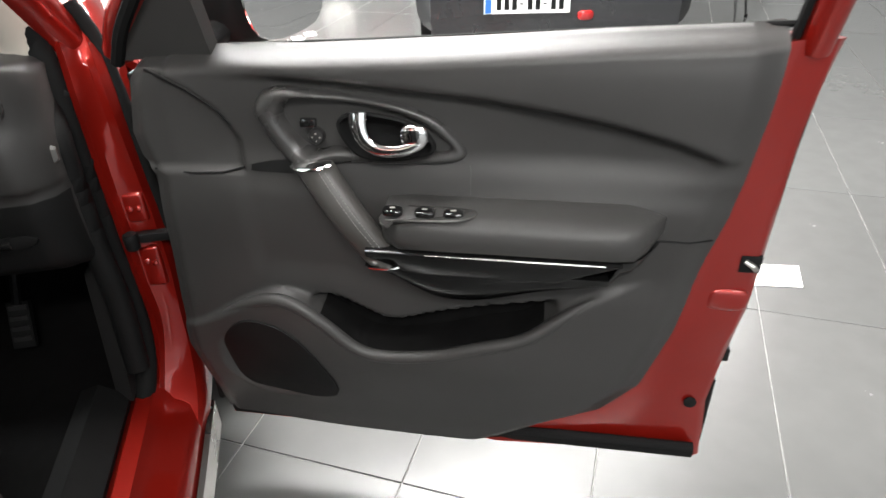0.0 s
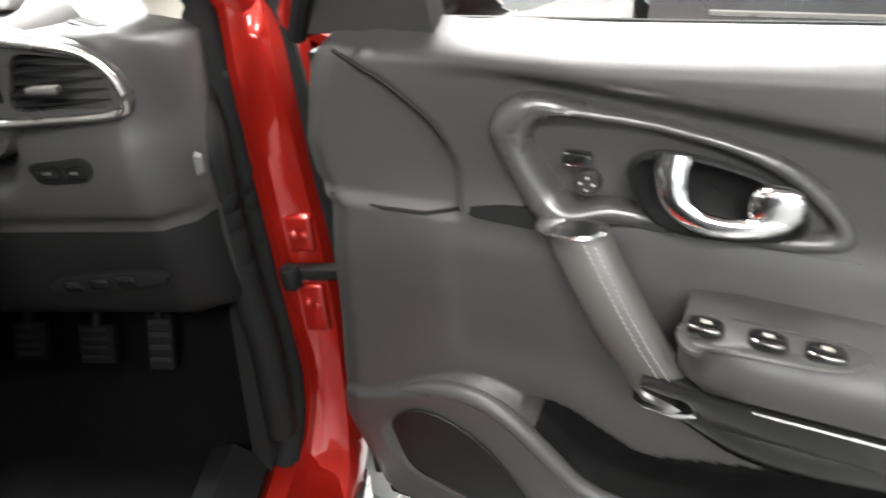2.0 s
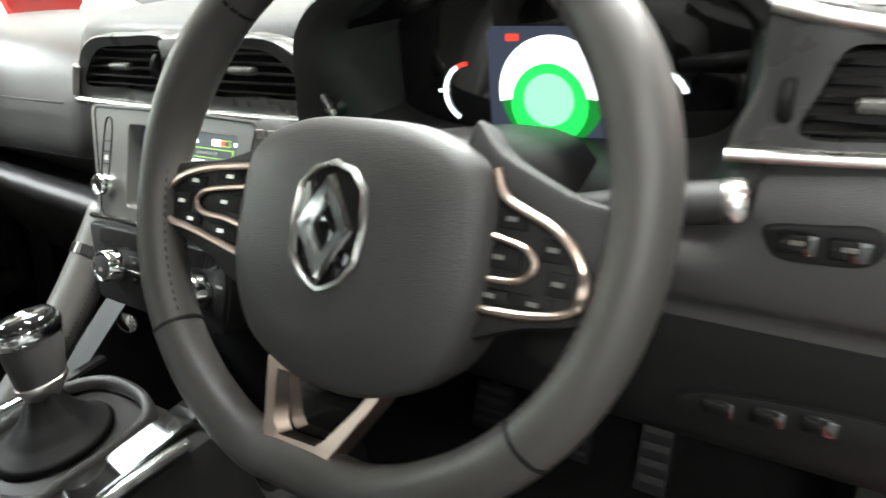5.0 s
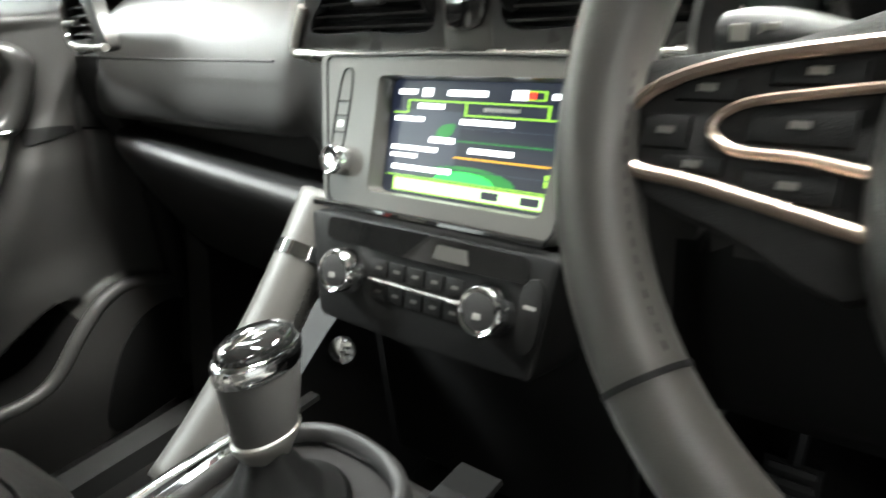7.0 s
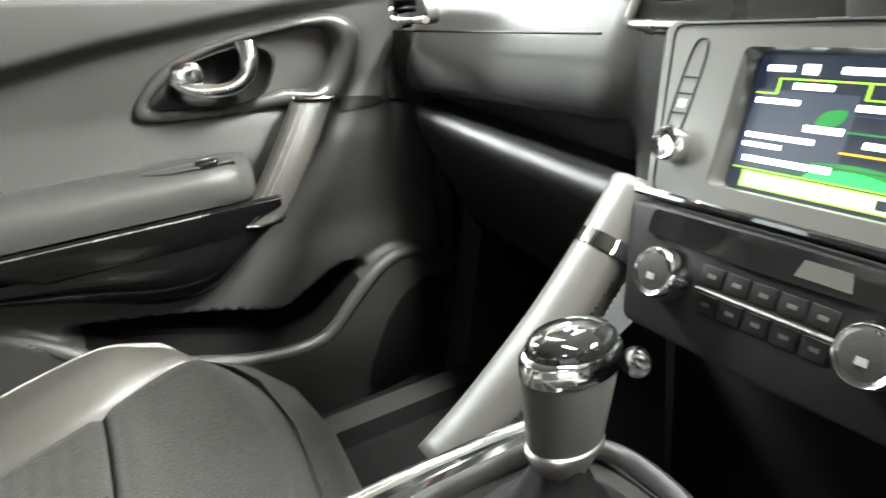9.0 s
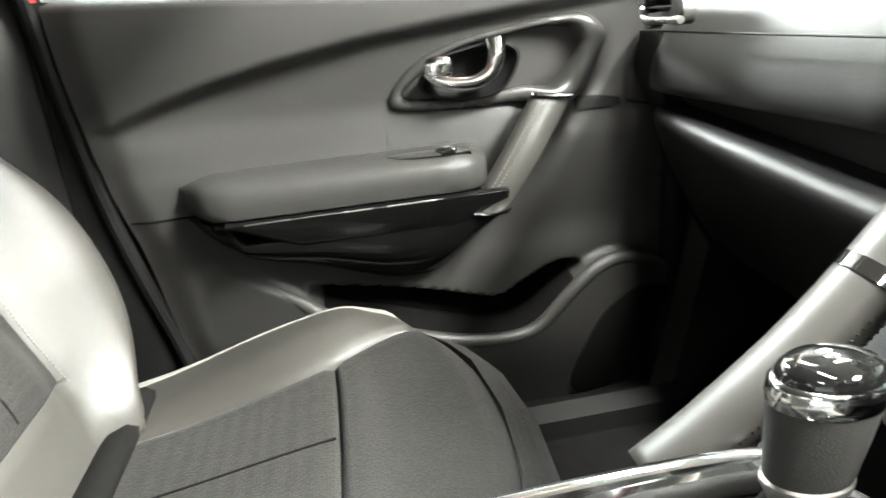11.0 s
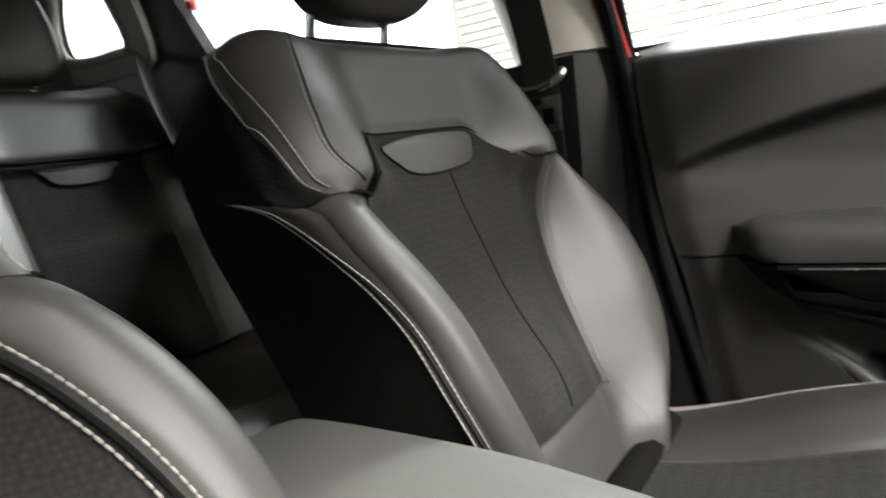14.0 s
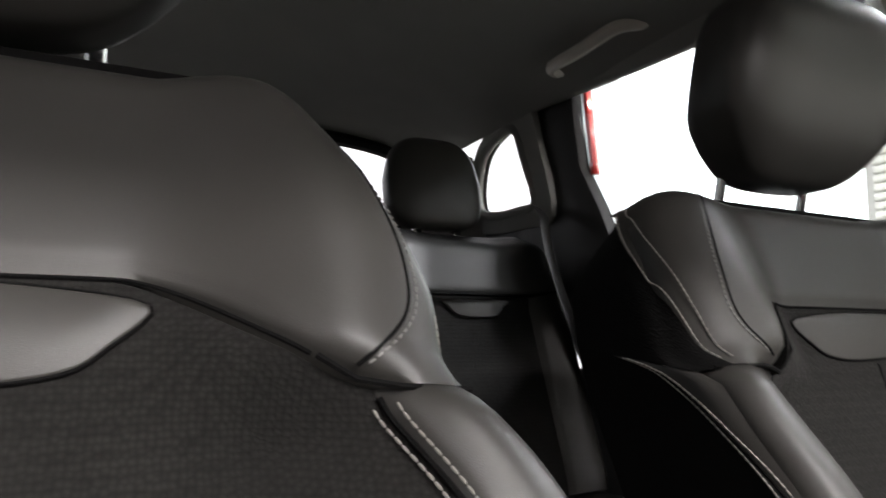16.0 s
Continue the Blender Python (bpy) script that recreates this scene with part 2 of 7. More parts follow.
def tube(path, r, n=8, flat=1.0, up=(0, 0, 1), closed=False, bm=None):
    """A pipe along a path; flat squeezes it along its second axis; r may be a list."""
    P = [Vector(p) for p in path]
    own = bm is None
    bm = bm or bmesh.new()
    rings = []
    k = len(P)
    up = Vector(up)
    for i, p in enumerate(P):
        t = (P[(i + 1) % k] - P[i - 1]) if closed else (P[min(i + 1, k - 1)] - P[max(i - 1, 0)])
        t = t.normalized() if t.length else Vector((0, 1, 0))
        a = t.cross(up)
        a = a.normalized() if a.length > 1e-5 else t.orthogonal().normalized()
        b = a.cross(t)
        rad = r[i] if isinstance(r, (list, tuple)) else r
        rings.append([bm.verts.new(p + a * math.cos(w) * rad + b * math.sin(w) * rad * flat) for w in (2 * math.pi * j / n for j in range(n))])
    m = k if closed else k - 1
    for i in range(m):
        A, B = rings[i], rings[(i + 1) % k]
        for j in range(n):
            bm.faces.new((A[j], A[(j + 1) % n], B[(j + 1) % n], B[j]))
    if not closed:
        bm.faces.new(rings[0][::-1])
        bm.faces.new(rings[-1])
    if own:
        bmesh.ops.recalc_face_normals(bm, faces=bm.faces)
    return bm


def sheet(f, nu, nv, back=None):
    """A grid f(s, t) over the unit square; back(s, t) gives its far side, so that it has thickness."""
    bm = bmesh.new()
    F = [[bm.verts.new(f(i / nu, j / nv)) for j in range(nv + 1)] for i in range(nu + 1)]
    for i in range(nu):
        for j in range(nv):
            bm.faces.new((F[i][j], F[i + 1][j], F[i + 1][j + 1], F[i][j + 1]))
    if back:
        edge = [(i, 0) for i in range(nu)] + [(nu, j) for j in range(nv)] + [(i, nv) for i in range(nu, 0, -1)] + [(0, j) for j in range(nv, 0, -1)]
        B = [bm.verts.new(back(i / nu, j / nv)) for i, j in edge]
        E = [F[i][j] for i, j in edge]
        for a in range(len(edge)):
            c = (a + 1) % len(edge)
            bm.faces.new((E[a], B[a], B[c], E[c]))
        bm.faces.new(B[::-1])
    bmesh.ops.recalc_face_normals(bm, faces=bm.faces)
    return bm


def plate(outline, to3, depth, bevel=0.0, seg=2):
    """A flat plate from a 2D outline, raised from 0 to depth along the third axis of to3(a, b, c)."""
    bm = bmesh.new()
    top = [bm.verts.new(to3(a, b, depth)) for a, b in outline]
    bot = [bm.verts.new(to3(a, b, 0)) for a, b in outline]
    face = bm.faces.new(top)
    bm.faces.new(bot[::-1])
    n = len(top)
    for i in range(n):
        bm.faces.new((top[i], bot[i], bot[(i + 1) % n], top[(i + 1) % n]))
    bmesh.ops.recalc_face_normals(bm, faces=bm.faces)
    if bevel:
        bmesh.ops.bevel(bm, geom=list(face.edges), offset=bevel, segments=seg, profile=0.5, affect="EDGES")
    return bm


def rbox(lo, hi, r=0.004, seg=2):
    bm = bmesh.new()
    bmesh.ops.create_cube(bm, size=1)
    for v in bm.verts:
        v.co = [lo[i] + (v.co[i] + 0.5) * (hi[i] - lo[i]) for i in range(3)]
    if r:
        bmesh.ops.bevel(bm, geom=list(bm.edges), offset=r, segments=seg, profile=0.5, affect="EDGES")
    return bm


def turned(profile, place, axis, n=28):
    """A turned shape: profile of (radius, height) about an axis."""
    axis = Vector(axis).normalized()
    a = axis.orthogonal().normalized()
    b = axis.cross(a)
    place = Vector(place)
    rings = [[place + axis * h + (a * math.cos(w) + b * math.sin(w)) * max(r, 1e-5) for w in (2 * math.pi * j / n for j in range(n))] for r, h in profile]
    return loft(rings)


def blob(place, size, e1=0.6, e2=0.6, nu=28, nv=18, shape=None):
    """A superellipsoid, softly boxy where the exponents are small; shape(v) may push its points about."""
    def p(w, e):
        return math.copysign(abs(w) ** e, w)
    bm = bmesh.new()
    rings = []
    for j in range(1, nv):
        th = -math.pi / 2 + math.pi * j / nv
        rings.append([bm.verts.new((p(math.cos(th), e1) * p(math.cos(w), e2), p(math.cos(th), e1) * p(math.sin(w), e2), p(math.sin(th), e1)))
                      for w in (2 * math.pi * i / nu for i in range(nu))])
    for A, B in zip(rings, rings[1:]):
        for i in range(nu):
            bm.faces.new((A[i], A[(i + 1) % nu], B[(i + 1) % nu], B[i]))
    bm.faces.new(rings[0][::-1])
    bm.faces.new(rings[-1])
    for v in bm.verts:
        c = Vector((v.co.x * size[0], v.co.y * size[1], v.co.z * size[2]))
        v.co = (shape(c) if shape else c) + Vector(place)
    return bm


def resample(path, step):
    P = [Vector(p) for p in path]
    out, left = [P[0].copy()], step
    for a, b in zip(P, P[1:]):
        d = (b - a).length
        if d < 1e-7:
            continue
        at = left
        while at <= d:
            out.append(a.lerp(b, at / d))
            at += step
        left = at - d
    return out


def stitches(path, pitch=0.0053, length=0.0046, r=0.00075):
    """A row of sewn dashes along a path."""
    bm = bmesh.new()
    pts = resample(path, pitch)
    for a, b in zip(pts, pts[1:]):
        d = (b - a).normalized()
        tube([a, a + d * length * 0.2, a + d * length * 0.8, a + d * length], [r * 0.45, r, r, r * 0.45], 6, bm=bm)
    bmesh.ops.recalc_face_normals(bm, faces=bm.faces)
    return bm


def rounded(outline, n=6):
    """A closed 2D outline with its corners smoothed."""
    return [(p.x, p.y) for p in catmull([(a, b, 0) for a, b in outline], n, closed=True)]


def arced(outline, r, n=4):
    """A closed 2D outline with its corners cut to small arcs."""
    out = []
    k = len(outline)
    for i in range(k):
        a, b, c = Vector(outline[i - 1]), Vector(outline[i]), Vector(outline[(i + 1) % k])
        p = b + (a - b) * min(r / (a - b).length, 0.45)
        q = b + (c - b) * min(r / (c - b).length, 0.45)
        for j in range(n + 1):
            t = j / n
            v = p * (1 - t) ** 2 + b * 2 * t * (1 - t) + q * t * t
            out.append((v.x, v.y))
    return out


def oval(ca, cb, ra, rb, n=32, e=1.0):
    return [(ca + ra * math.copysign(abs(math.cos(w)) ** e, math.cos(w)), cb + rb * math.copysign(abs(math.sin(w)) ** e, math.sin(w)))
            for w in (2 * math.pi * i / n for i in range(n))]


# ---------------------------------------------------------------- showroom
TILE_AXIS, TILE_LONG, TILE_WIDE = radians(61.0), 0.961, 0.449


def tile_place(i, j):
    a, b = i * TILE_LONG, j * TILE_WIDE
    c, s = math.cos(TILE_AXIS), math.sin(TILE_AXIS)
    return 1.219 + a * c - b * s, 0.239 + a * s + b * c


floor = part("floor", rbox((-9, -10, -0.12), (10, 11, -0.004), 0), GROUT)
tagged(floor, "pale grout bed under grey floor tiles", kind="structure")
wall_front = part("wall_front", rbox((-9, 10.0, -0.1), (10, 10.2, 3.6), 0.01), GREY_WALL)
wall_right = part("wall_right", rbox((9.0, -10, -0.1), (9.2, -1.0, 3.6), 0.01), GREY_WALL)
wall_left = part("wall_left", rbox((-5.0, -3.4, -0.1), (-4.8, 10, 3.6), 0.01), WALL)
ceiling = part("ceiling", rbox((-5, -4.5, 3.6), (10, 11, 3.75), 0.01), CEILING)
for ob, text in ((wall_front, "plain grey painted far showroom wall"), (wall_right, "plain grey painted showroom wall"),
                 (wall_left, "white wall behind the roller shutter"), (ceiling, "dark grey showroom ceiling")):
    tagged(ob, text, kind="structure")

# glazed rear facade with bright daylight outside
backdrop = part("backdrop", rbox((-9, -9.9, 0.0), (10, -9.8, 8.0), 0), DAYLIGHT)
tagged(backdrop, "bright overcast daylight outside the glazing", kind="structure")
backdrop_side = part("backdrop", rbox((-8.0, -9.8, 0.0), (-7.9, -2.6, 8.0), 0), DAYLIGHT_NEAR)
tagged(backdrop_side, "bright overcast daylight outside the glazing", kind="structure")
backdrop_right = part("backdrop", rbox((9.3, -1.0, 0.0), (9.4, 10.0, 3.6), 0), DAYLIGHT_SIDE)
tagged(backdrop_right, "bright overcast daylight outside the glazing", kind="structure")
facade = thing("window_1", "white framed showroom glazing with bright daylight", "window", (0, -9, 0), kind="structure")
for k in range(8):
    x = -8 + k * 2.4
    part("mullion", rbox((x - 0.05, -9.1, 0.0), (x + 0.05, -9.0, 3.6), 0.01), WALL, facade)

shutter = thing("roller_shutter", "white roller shutter with narrow horizontal slats", "shutter", (-4.7, -0.5, 0))
SLAT_PROFILE = [(0.0, 0.004), (0.016, 0.012), (0.024, 0.034), (0.016, 0.056), (0.0, 0.064)]
slat_mesh = None
for k in range(44):
    if slat_mesh is None:
        ring = lambda y: [(-4.76 + a, y, b) for a, b in SLAT_PROFILE] + [(-4.77, y, 0.064), (-4.77, y, 0.004)]
        slat = part("slat", loft([ring(-3.3), ring(6.0)]), SHUTTER, shutter)
        slat_mesh = slat
    else:
        slat = slat_mesh.copy()
        scene.collection.objects.link(slat)
    slat.location.z = 0.03 + k * 0.07


# ---------------------------------------------------------------- things on the showroom floor
def parked_hatchback():
    car = thing("parked_hatchback", "black parked hatchback seen from its tail", "car", (2.9, 4.3, 0))
    turn = Matrix.Translation((2.65, 3.16, 0)) @ Matrix.Rotation(radians(-14), 4, "Z")
    t3 = lambda x, y, z: turn @ Vector((x, y, z))

    def ring(y, w, lo, hi, top):
        out = []
        for a in range(24):
            ang = 2 * math.pi * a / 24
            ca, sa = math.cos(ang), math.sin(ang)
            x = w * math.copysign(abs(ca) ** 0.35, ca)
            z = (lo + hi) / 2 + (hi - lo) / 2 * math.copysign(abs(sa) ** 0.4, sa)
            if z > 0.95:
                x *= 1 - top * (z - 0.95)
            out.append(t3(x, y, z))
        return out
    body = part("body", loft([ring(0.0, 0.78, 0.30, 0.92, 0), ring(0.06, 0.86, 0.24, 1.0, 0), ring(0.2, 0.88, 0.2, 1.2, 0.3),
                              ring(0.55, 0.89, 0.2, 1.46, 0.4), ring(1.2, 0.90, 0.2, 1.5, 0.4), ring(2.4, 0.9, 0.2, 1.45, 0.4),
                              ring(3.1, 0.89, 0.2, 1.0, 0.3), ring(4.0, 0.84, 0.24, 0.9, 0)]), BLACK_PAINT, car)
    part("bumper", loft([[t3(x, y, z) for x, y, z in ((w, 0.05, 0.21), (w, -0.05, 0.24), (w, -0.06, 0.56), (w, 0.0, 0.62), (w, 0.1, 0.6), (w, 0.1, 0.22))]
                         for w in (-0.76, -0.7, -0.3, 0.3, 0.7, 0.76)]), BLACK_PAINT, car, "glossy black bumper")
    part("trim", loft([[t3(x, y, z) for x, y, z in ((w, -0.052, 0.275), (w, -0.068, 0.28), (w, -0.068, 0.30), (w, -0.05, 0.305))] for w in (-0.45, 0.0, 0.45)]), SATIN, car)
    px, pz = -0.17, 0.42
    num = part("number_plate", plate([(px - 0.26, pz), (px + 0.26, pz), (px + 0.26, pz + 0.11), (px - 0.26, pz + 0.11)], lambda a, b, c: t3(a, -0.062 - c, b), 0.012, 0.003), PLATE_WHITE, car, "white number plate with a blue band")
    part("band", plate([(px - 0.255, pz + 0.005), (px - 0.215, pz + 0.005), (px - 0.215, pz + 0.105), (px - 0.255, pz + 0.105)], lambda a, b, c: t3(a, -0.074 - c, b), 0.003), PLATE_BLUE, num)
    for k in range(9):
        a = px - 0.185 + k * 0.047
        lo, hi, wide = (0.052, 0.062, 0.022) if k in (3, 6) else (0.022, 0.090, 0.030)
        part("bar", plate([(a, pz + lo), (a + wide, pz + lo), (a + wide, pz + hi), (a, pz + hi)], lambda p, q, c: t3(p, -0.074 - c, q), 0.003), DEEP, num)
    part("fog_lamp", blob(t3(px + 0.36, -0.05, 0.40), (0.05, 0.03, 0.03)), LAMP_RED, car)
    for s in (-1, 1):
        part("tail_lamp", blob(t3(s * 0.74, 0.06, 0.82), (0.12, 0.06, 0.08)), LAMP_RED, car)
        tyre = part("wheel", turned([(0.16, -0.1), (0.31, -0.1), (0.325, -0.06), (0.325, 0.06), (0.31, 0.1), (0.16, 0.1)], t3(s * 0.76, 0.72, 0.325), turn.to_3x3() @ Vector((1, 0, 0))), RUBBER, car)
        part("rim", turned([(0.02, 0.03 * s), (0.15, 0.08 * s), (0.18, 0.085 * s), (0.18, 0.05 * s)], t3(s * 0.76, 0.72, 0.325), turn.to_3x3() @ Vector((1, 0, 0)), 18), SATIN_CHROME, tyre)
        part("exhaust", turned([(0.03, 0), (0.035, 0.0), (0.035, 0.06), (0.03, 0.06)], t3(s * 0.5, -0.05, 0.30), turn.to_3x3() @ Vector((0, 1, 0)), 14), CHROME, car)


parked_hatchback()


def far_car():
    car = thing("parked_saloon", "dark red car parked far back in the showroom", "car", (0.3, 7.4, 0))

    def ring(x, half, lo, hi):
        return [(x, 7.4 + half * math.copysign(abs(math.cos(w)) ** 0.5, math.cos(w)), (lo + hi) / 2 + (hi - lo) / 2 * math.copysign(abs(math.sin(w)) ** 0.5, math.sin(w)))
                for w in (2 * math.pi * i / 20 for i in range(20))]
    part("body", loft([ring(-1.9, 0.7, 0.3, 0.8), ring(-1.7, 0.85, 0.22, 0.95), ring(-0.9, 0.88, 0.2, 1.05), ring(-0.2, 0.88, 0.2, 1.42),
                       ring(0.9, 0.88, 0.2, 1.45), ring(1.6, 0.86, 0.2, 1.1), ring(2.2, 0.8, 0.25, 0.95), ring(2.35, 0.7, 0.3, 0.8)]), DARK_RED, car)
    for x in (-1.1, 1.5):
        wheel = part("wheel", turned([(0.17, -0.1), (0.31, -0.1), (0.32, 0), (0.31, 0.1), (0.17, 0.1)], (x, 6.6, 0.32), (0, 1, 0)), RUBBER, car)
        part("rim", turned([(0.02, -0.1), (0.19, -0.11), (0.19, -0.05)], (x, 6.6, 0.32), (0, 1, 0), 18), SATIN_CHROME, wheel)


far_car()


def camera_tripod():
    tri = thing("tripod", "black folding tripod standing on the tiles", "tripod", (4.35, 4.0, 0))
    top = Vector((4.35, 4.05, 1.25))
    part("column", tube([top - Vector((0, 0, 1.0)), top + Vector((0, 0, 0.25))], 0.014, 10), TRIPOD, tri)
    part("hub", turned([(0.02, -0.05), (0.04, -0.03), (0.04, 0.03), (0.02, 0.05)], top, (0, 0, 1)), TRIPOD, tri)
    for k in range(3):
        w = radians(20 + 120 * k)
        foot = Vector((4.35 + 0.42 * math.cos(w), 4.05 + 0.42 * math.sin(w), 0.012))
        leg = part("leg", tube([top, top.lerp(foot, 0.55), foot], [0.014, 0.012, 0.009], 8), TRIPOD, tri)
        part("rubber_foot", turned([(0.008, -0.01), (0.016, -0.006), (0.012, 0.02)], foot, (0, 0, 1), 10), RUBBER, leg)


camera_tripod()

leaflet = part("paper_sheet", plate([(0, 0), (0.21, 0), (0.21, 0.148), (0, 0.148)], lambda a, b, c: (2.50 + a * 0.88 + b * 0.47, 0.78 - a * 0.30 + b * 0.80, 0.003 + c), 0.0015), PAPER)
tagged(leaflet, "white paper sheet lying on grey floor tiles", "paper")
# four white plates paint a row of lamp reflections onto the tiles
for k in range(4):
    x, y = 0.82 + 0.105 * k, 4.36 + 0.12 * k
    mark = part("floor_glint", plate([(0, 0), (0.085, 0.03), (0.06, 0.16), (-0.025, 0.13)], lambda a, b, c: (x + a, y + b, 0.001 + c), 0.002), PAPER)
    tagged(mark, "small white rectangle standing for a lamp reflection on the tiles", "marking", "row of floor markings")

# ---------------------------------------------------------------- the car's shell
HX, HY, OPEN = 0.872, 0.412, 69.1

car_floor = part("car_floor", sheet(lambda s, t: (-0.76 + 1.44 * s, -2.3 + 3.1 * t, 0.40 + 0.12 * math.exp(-((-0.76 + 1.44 * s) / 0.11) ** 2) + 0.35 * ss(0.88, 1.0, t)), 40, 30,
                                    lambda s, t: (-0.68 + 1.36 * s, -2.3 + 3.1 * t, 0.30)), CARPET)
tagged(car_floor, "black carpeted car floor with a raised tunnel", kind="structure")
roof = part("roof_lining", sheet(lambda s, t: (-0.60 + 1.2 * s, -2.25 + 2.35 * t, 1.545 - 0.065 * ss(0.5, 1.0, t) + 0.06 * math.sin(math.pi * s) ** 0.6), 30, 30,
                                 lambda s, t: (-0.60 + 1.2 * s, -2.25 + 2.35 * t, 1.65)), LINING)
tagged(roof, "grey fabric headlining of the car", kind="structure")
roof_skin = part("roof_panel", sheet(lambda s, t: (-0.64 + 1.28 * s, -2.3 + 2.4 * t, 1.66 + 0.03 * math.sin(math.pi * s) ** 0.6), 16, 12,
                                     lambda s, t: (-0.64 + 1.28 * s, -2.3 + 2.4 * t, 1.655)), RED)
tagged(roof_skin, "red metallic roof panel", kind="structure")


def hinge_pillar(sx):
    """The red post that carries the front door, the screen pillar above it and the sill below."""
    pillar = thing("front_pillar", "glossy red metallic door post with a black rubber seal", "car pillar", (0.78 * sx, 0.36, 0.3), kind="structure")
    # (z, x of the seal side, x of the outer side, y of the face)
    keys = [(0.26, 0.700, 0.800, 0.18), (0.32, 0.712, 0.812, 0.28), (0.42, 0.732, 0.815, 0.33), (0.52, 0.748, 0.815, 0.345), (0.62, 0.744, 0.82, 0.345),
            (0.74, 0.744, 0.818, 0.345), (0.82, 0.742, 0.812, 0.345), (0.92, 0.742, 0.806, 0.345), (1.0, 0.742, 0.80, 0.35), (1.06, 0.735, 0.79, 0.375), (1.12, 0.715, 0.77, 0.42)]
    rings = []
    for z, a, b, y in keys:
        d = 0.014 if z < 1.0 else 0.02
        bulge = 0.008 * math.sin(z * 21)
        rings.append([(a * sx, y - d, z), ((a + 0.012) * sx, y - d - 0.006, z), ((a + 0.02) * sx, y - 0.004, z), ((a * 0.4 + b * 0.6) * sx, y + 0.004 + bulge * 0.4, z),
                      ((b - 0.01) * sx, y + 0.002, z), (b * sx, y + 0.016, z), ((b + 0.012) * sx, y + 0.09, z), ((b - 0.02) * sx, y + 0.2, z), (a * sx, y + 0.2, z)])
    fine = []
    for k in range(len(rings[0])):
        fine.append(catmull([r[k] for r in rings], 4))
    rings = list(map(list, zip(*fine)))
    part("post", loft(rings), RED, pillar)
    # screen pillar
    screen = [(0.742, 0.41, 1.05), (0.715, 0.36, 1.14), (0.672, 0.22, 1.30), (0.62, 0.02, 1.47)]
    out = part("screen_post", tube([(x * sx, y, z) for x, y, z in catmull(screen, 6)], 0.040, 12, 0.9, up=(0, 1, 0)), RED, pillar)
    part("inner_trim", tube([(x * sx, y, z) for x, y, z in catmull([(0.695, 0.375, 1.04), (0.68, 0.35, 1.12), (0.65, 0.22, 1.28), (0.59, 0.0, 1.46)], 6)], 0.040, 12, 0.8, up=(0, 1, 0)), CREAM, pillar, "cream plastic pillar trim")
    # rubber seal round the opening
    seal = [(0.66, -0.62, 0.36), (0.69, -0.2, 0.33), (0.695, 0.12, 0.325), (0.706, 0.25, 0.36), (0.724, 0.315, 0.46), (0.727, 0.33, 0.6), (0.722, 0.33, 0.75), (0.722, 0.33, 0.9), (0.720, 0.34, 1.02),
            (0.700, 0.355, 1.10), (0.655, 0.25, 1.26), (0.60, 0.03, 1.45)]
    part("rubber_seal", tube([(x * sx, y, z) for x, y, z in catmull(seal, 6)], 0.021, 10), RUBBER, pillar, "black rubber door seal")
    carrier = catmull(seal[4:9], 6)
    part("seal_carrier", tube([((x - 0.006) * sx, y - 0.045 + 0.035 * ss(0.92, 1.02, z), z) for x, y, z in carrier], [0.023 - 0.017 * ss(0.94, 1.02, p.z) for p in carrier], 10), DEEP, pillar, "black trim behind the door seal")
    sill = [[(x * sx, y, z) for x, z in ((0.68, 0.24), (0.68, 0.375), (0.70, 0.392), (0.73, 0.388), (0.755, 0.34), (0.785, 0.325), (0.805, 0.29), (0.81, 0.22), (0.77, 0.18))]
            for y in (0.30, 0.16, 0.0, -0.4, -0.8)]
    part("sill", loft(sill), RED, pillar, "glossy red door sill")
    # bright strip stands in for the reflection on the sill's outer face
    part("sill_glint", loft([[(x * sx, y, z) for x, z in ((0.812, 0.205), (0.823, 0.20), (0.823, 0.275), (0.812, 0.28))] for y in (0.34, 0.0, -0.8)]), SATIN_CHROME, pillar, "bright strip standing for a reflection along the sill")
    part("sill_plate", loft([[(x * sx, y, z) for x, z in ((0.60, 0.40), (0.605, 0.43), (0.64, 0.44), (0.69, 0.40), (0.685, 0.375))] for y in (0.26, 0.0, -0.7)]), DEEP, pillar, "dark plastic sill trim")
    part("kick_panel", loft([[(0.665 * sx, y, z) for y, z in ((0.26, 0.40), (0.32, 0.66), (0.7, 0.66), (0.7, 0.40))], [(0.70 * sx, y, z) for y, z in ((0.24, 0.40), (0.31, 0.70), (0.7, 0.70), (0.7, 0.40))]]), HARD, pillar)
    part("door_boot", tube([(x * sx, y, z) for x, y, z in catmull([(0.806, 0.37, 0.30), (0.816, 0.374, 0.50), (0.818, 0.374, 0.72), (0.812, 0.374, 0.88), (0.803, 0.382, 0.98), (0.786, 0.40, 1.07), (0.762, 0.40, 1.13)], 6)], 0.013, 10), RUBBER, pillar, "black rubber strip between post and door")
    for z in (0.50, 0.86):
        hinge = part("hinge", rbox((0.80, 0.375, z - 0.045), (0.85, 0.43, z + 0.045), 0.006), RED, pillar, sx=sx)
        part("bolt", turned([(0.009, 0), (0.009, 0.006), (0.005, 0.008)], (0.815, 0.374, z), (0, -1, 0), 6), RED, hinge, sx=sx)
    strap = part("check_strap", rbox((0.752, 0.325, 0.708), (0.875, 0.345, 0.726), 0.003), DEEP, pillar, "black door check strap", sx=sx)
    part("strap_roller", turned([(0.012, -0.016), (0.014, -0.01), (0.014, 0.01), (0.012, 0.016)], (0.765, 0.322, 0.717), (0, 0, 1), 12), DEEP, strap, sx=sx)
